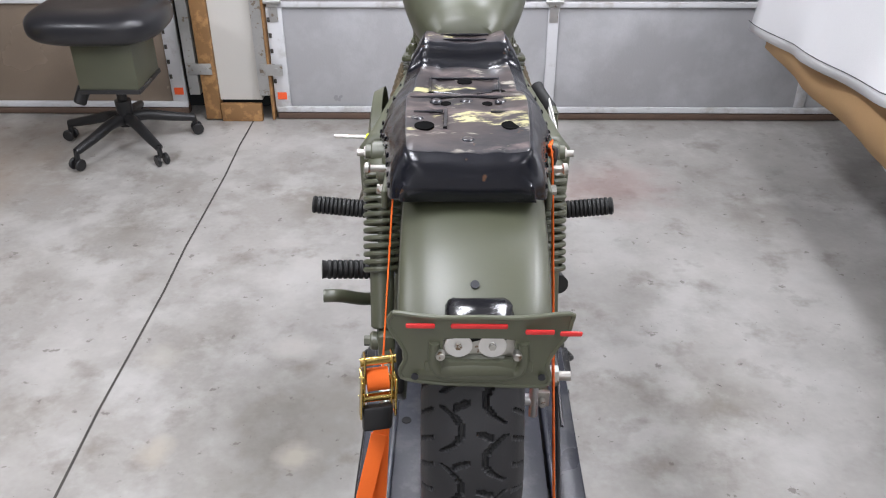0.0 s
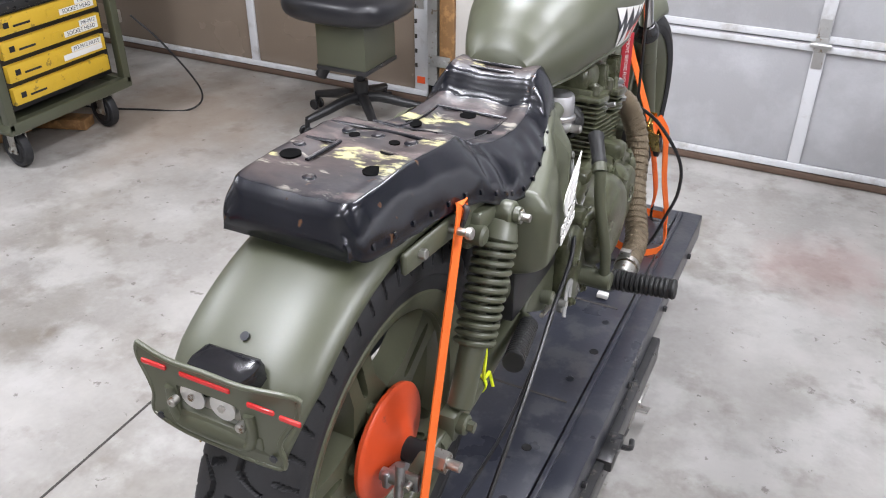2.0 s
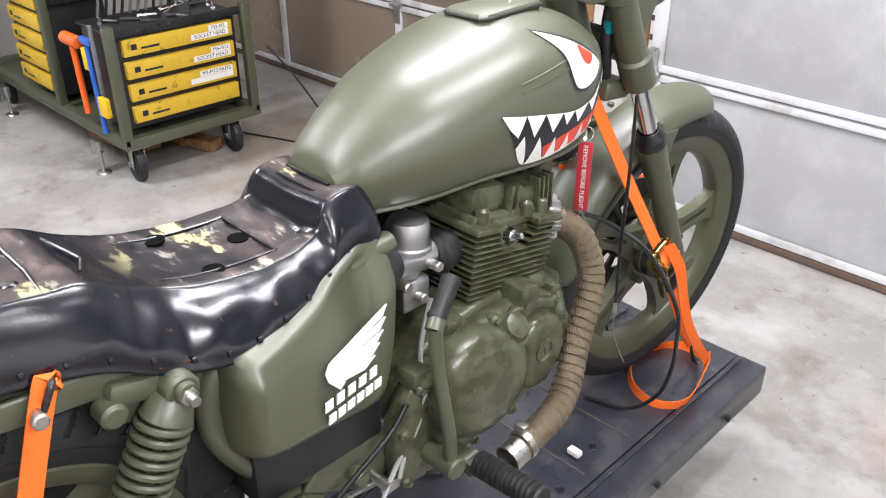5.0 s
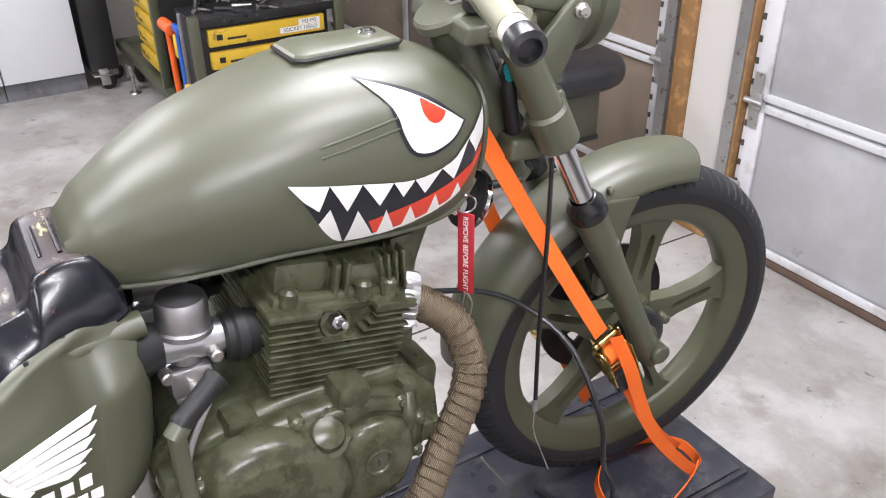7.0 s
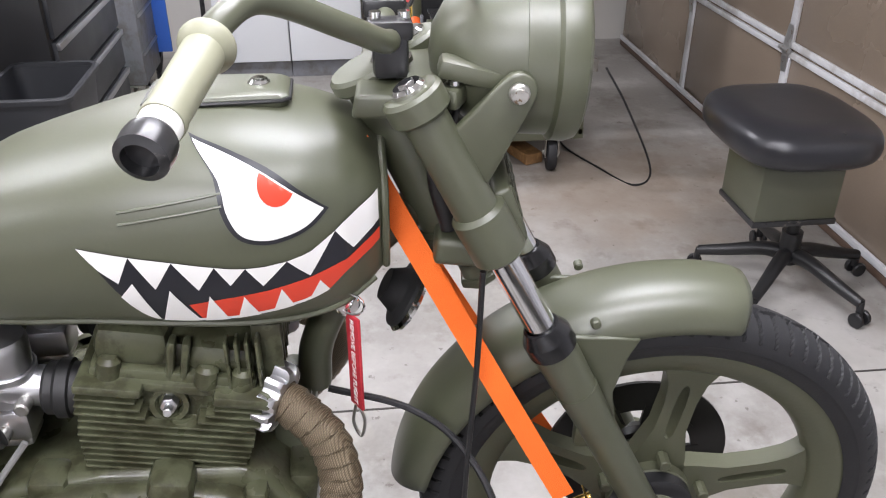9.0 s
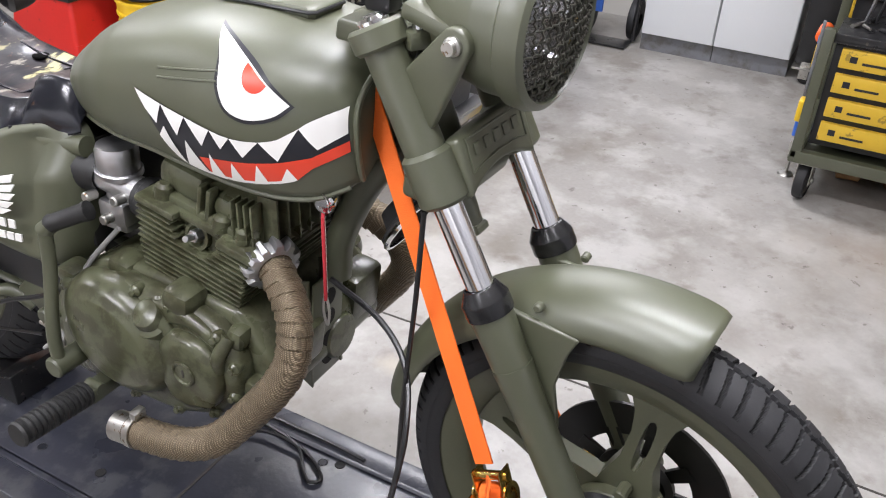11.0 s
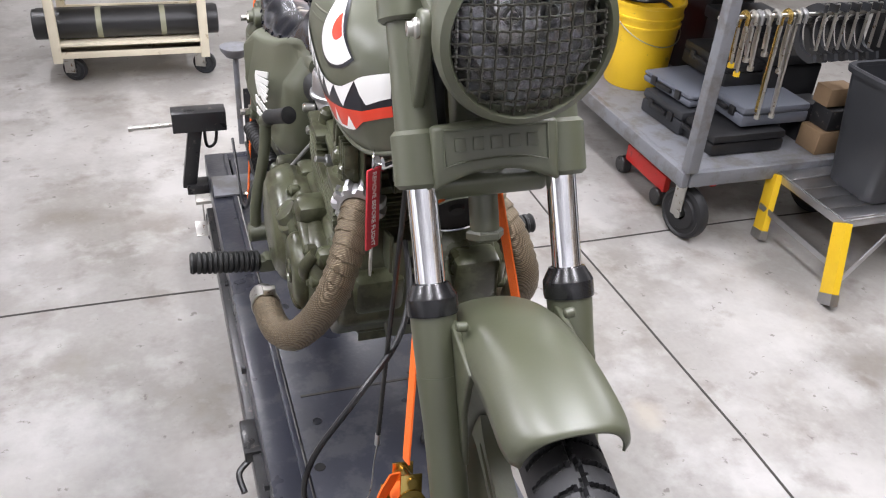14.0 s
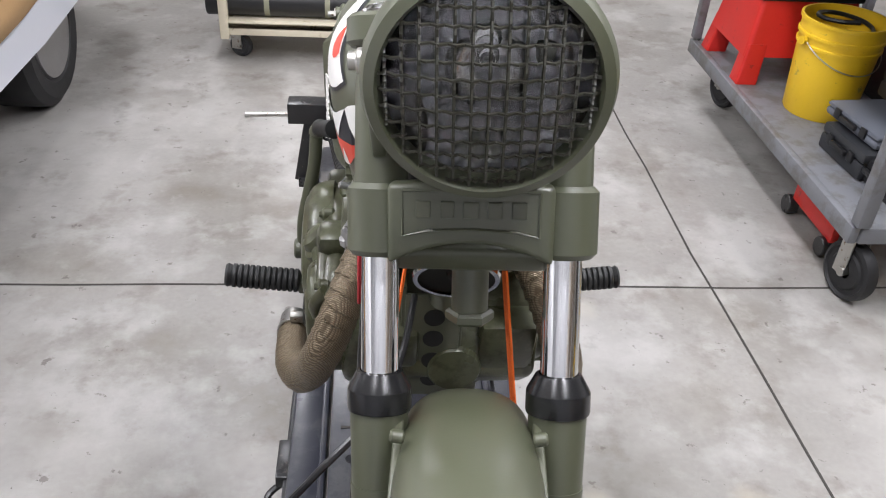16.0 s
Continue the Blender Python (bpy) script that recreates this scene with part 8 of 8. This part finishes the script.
part("frame", join(B((-1.47, -0.62, 0.10), (0.03, 0.3, 0.07), 0.006), B((-1.69, -0.62, 0.10), (0.03, 0.3, 0.07), 0.006), B((-1.58, -0.72, 0.11), (0.2, 0.1, 0.05), 0.006)), RED_PAINT, rj)
for y in (-0.78, -0.5):
    part("wheel", C((-1.48, y, 0.036), (-1.44, y, 0.036), 0.036, 20, bevel=0.004), BLACK_STEEL, rj)

# cream cart with rolls
cc = thing("shelf_cart", (0.45, -2.35, 0), "cream steel shelf cart with black rolls on its shelf", "cart")
part("shelf", join(B((0.45, -2.35, 0.185), (0.68, 0.6, 0.03), 0.003), *[B((0.45, y, 0.175), (0.68, 0.02, 0.07), 0.004) for y in (-2.06, -2.64)]), CREAM_STEEL, cc)
part("upper_shelf", join(B((0.45, -2.35, 0.62), (0.68, 0.6, 0.03), 0.003), *[B((0.45, y, 0.61), (0.68, 0.02, 0.07), 0.004) for y in (-2.06, -2.64)]), CREAM_STEEL, cc)
for x in (0.125, 0.775):
    for y in (-2.065, -2.635):
        part("upright", B((x, y, 0.4), (0.04, 0.04, 0.56), 0.003), CREAM_STEEL, cc)
        caster_part(cc, x + (0.03 if x < 0.4 else -0.03), y - 0.1 if y > -2.3 else y, 0.055, 0.03, 0.145, DARK_GREY, ang=70)
for z, r, y in ((0.27, 0.068, -2.16), (0.25, 0.05, -2.3)):
    ro = thing("roll", (0.47, y, 0.2), "black roll of sheet material with pale ties", "roll", "rolls on the shelf cart")
    part("tube", C((0.05, y, z), (0.86, y, z), r, 28, bevel=0.004), BLACK_M, ro)
    for x in (0.3, 0.58):
        part("tie", lathe(bmesh.new(), [(r, -0.012), (r + 0.002, -0.012), (r + 0.002, 0.012), (r, 0.012)], (x, y, z), (1, 0, 0), 28), CREAM, ro, "pale binding tape")
lbx = B((0.35, -2.3, 0.66), (0.5, 0.4, 0.05), 0.01)
solo("flat_box", lbx, BLACK_M, "flat black box on the upper shelf of the cream cart", "box")

# black tool chest, green bin, grey cabinet
tb = thing("tool_chest", (-2.78, -0.3, 0), "black roller tool chest with silver drawer pulls", "tool chest")
part("body", B((-2.78, -0.31, 0.62), (0.98, 0.5, 0.98), 0.006), BLACK_M, tb)
for i in range(5):
    z = 0.20 + i * 0.185
    dr = part("drawer", B((-2.78, -0.052, z + 0.08), (0.92, 0.02, 0.172), 0.004), DARK_GREY, tb, "dark grey drawer front")
    part("pull", B((-2.78, -0.036, z + 0.15), (0.92, 0.016, 0.026), 0.003), ALU, dr, "brushed silver full-width pull")
for x in (-2.38, -3.18):
    for y in (-0.15, -0.5):
        caster_part(tb, x, y, 0.06, 0.04, 0.14, DARK_GREY, ang=30)
gb = thing("green_pail", (-3.42, -0.3, 0), "green plastic pail standing behind the tool chest", "bucket")
part("pail", lathe(bmesh.new(), [(0, 0), (0.11, 0), (0.125, 0.26), (0.137, 0.262), (0.137, 0.28), (0.13, 0.285), (0.135, 0.34), (0.14, 0.342), (0.14, 0.36), (0.128, 0.36), (0.11, 0.02), (0, 0.02)], (-3.42, -0.3, 0), (0, 0, 1), 40), GREEN_PLASTIC, gb)
gk = thing("grey_utility_cart", (-3.82, -0.3, 0), "grey rolling utility cabinet with coloured bins on top", "utility cart")
part("body", B((-3.84, -0.30, 0.42), (0.42, 0.5, 0.56), 0.006), GREY_STEEL, gk)
for z in (0.3, 0.5):
    part("side_rib", B((-3.84, -0.045, z), (0.36, 0.012, 0.014), 0.003), ALU, gk)
part("blue_side", B((-4.06, -0.2, 0.5), (0.02, 0.45, 0.6), 0.004), BLUE_PLASTIC, gk)
for x, m in ((-3.75, GREEN_PLASTIC), (-3.87, BLUE_PLASTIC), (-3.98, RED_PAINT)):
    part("parts_bin", B((x, -0.1, 0.75), (0.1, 0.14, 0.08), 0.008), m, gk, "small coloured parts bin")
for x in (-3.68, -4.0):
    for y in (-0.12, -0.48):
        caster_part(gk, x, y, 0.05, 0.03, 0.14, DARK_GREY, ang=40)

# covered vehicle
cv = thing("covered_car", (2.2, 0.1, 0), "dark car hidden under a white drop cloth and brown paper", "car")
def car_ring(y, xs, zl, zs, zr):
    return [(xs + 0.05, y, zl), (xs, y, zl + 0.04), (xs, y, zs - 0.08), (xs + 0.08, y, zs), (2.3, y, zr), (4.6 - xs - 0.08, y, zs), (4.6 - xs, y, zs - 0.08), (4.6 - xs, y, zl + 0.04), (4.55 - xs, y, zl)]


rings = [car_ring(*r) for r in ((-2.6, 1.5, 0.52, 0.85, 0.92), (-2.4, 1.22, 0.47, 0.9, 1.0), (-1.0, 1.18, 0.45, 0.95, 1.3), (0.4, 1.2, 0.45, 0.95, 1.32), (1.0, 1.25, 0.46, 0.95, 1.02), (1.3, 1.27, 0.49, 0.94, 0.98), (1.5, 1.31, 0.55, 0.93, 0.96), (1.7, 1.42, 0.66, 0.9, 0.93), (2.08, 1.6, 0.74, 0.86, 0.88))]
part("body", loft(bmesh.new(), rings), CAR_WHITE, cv, "white car body", 50)
part("underbody", B((2.3, -0.3, 0.38), (1.6, 3.4, 0.3), 0.05), BLACK_M, cv, "dark underside of the car")
for y in (-1.6, 0.96):
    for sx in (1, -1):
        xw = 2.3 - sx * 0.9
        wl = part("wheel", lathe(bmesh.new(), [(0.0, 0.005), (0.03, 0.008), (0.06, 0.0), (0.17, 0.012), (0.2, 0.02), (0.205, 0.0), (0.2, -0.1)], (xw, y, 0.32), (-sx, 0, 0), 40), ALU, cv, "grey alloy wheel")
        part("tyre", lathe(bmesh.new(), [(0.2, 0.0), (0.22, 0.02), (0.28, 0.025), (0.315, 0.0), (0.32, -0.04), (0.32, -0.17), (0.3, -0.2), (0.2, -0.2)], (xw, y, 0.32), (-sx, 0, 0), 48), RUBBER, wl)


def hem(y):
    return float(np.interp(y, [-2.3, -0.5, 0.6, 1.15, 1.47, 2.0, 2.15], [0.92, 0.9, 0.84, 0.775, 0.72, 0.67, 0.65])) + 0.012 * math.sin(y * 9)


def sheet(x_out, y0, y1, low, top, n=64, m=22, amp=0.02):
    """Cloth hanging down the car's side and lying over its top."""
    rings = []
    for i in range(n + 1):
        y = y0 + (y1 - y0) * i / n
        lo = low(y)
        ring = []
        for j in range(m + 1):
            t = j / m
            fold = amp * math.sin(y * 11 + t * 2) * (1 - t) + 0.012 * noise.noise((y * 4, t * 3, 2.0))
            if t < 0.55:
                z = lo + (top - lo) * (t / 0.55)
                x = x_out - 0.04 * (1 - t / 0.55) + fold
            else:
                q = (t - 0.55) / 0.45
                z = top + 0.28 * math.sin(q * 1.5)
                x = x_out + q * 1.1 + fold * 0.3
            ring.append((x, y, z))
        rings.append(ring)
    return loft(bmesh.new(), rings, False)


dc = solid(solo("drop_cloth", sheet(1.17, -2.3, 2.16, hem, 1.06), TARP, "white canvas drop cloth draped over the parked car", "cloth", angle=70), 0.003)
part("hem_stitch", S([(1.128 + 0.02 * math.sin((2.16 - 0.06 * i) * 11), 2.16 - 0.06 * i, hem(2.16 - 0.06 * i) + 0.035) for i in range(60)], 0.0016, 5, 0), DARK_GREY, dc, "dark stitched hem line")
pb = solid(solo("masking_paper", sheet(1.2, -2.2, 2.08, lambda y: float(np.interp(y, [-2.2, 1.0, 1.6, 2.1], [0.64, 0.63, 0.6, 0.62])) + 0.01 * math.sin(y * 5), 1.03, 40, 12, 0.006), CARDBOARD, "brown masking paper under the drop cloth", "paper", angle=70), 0.002)
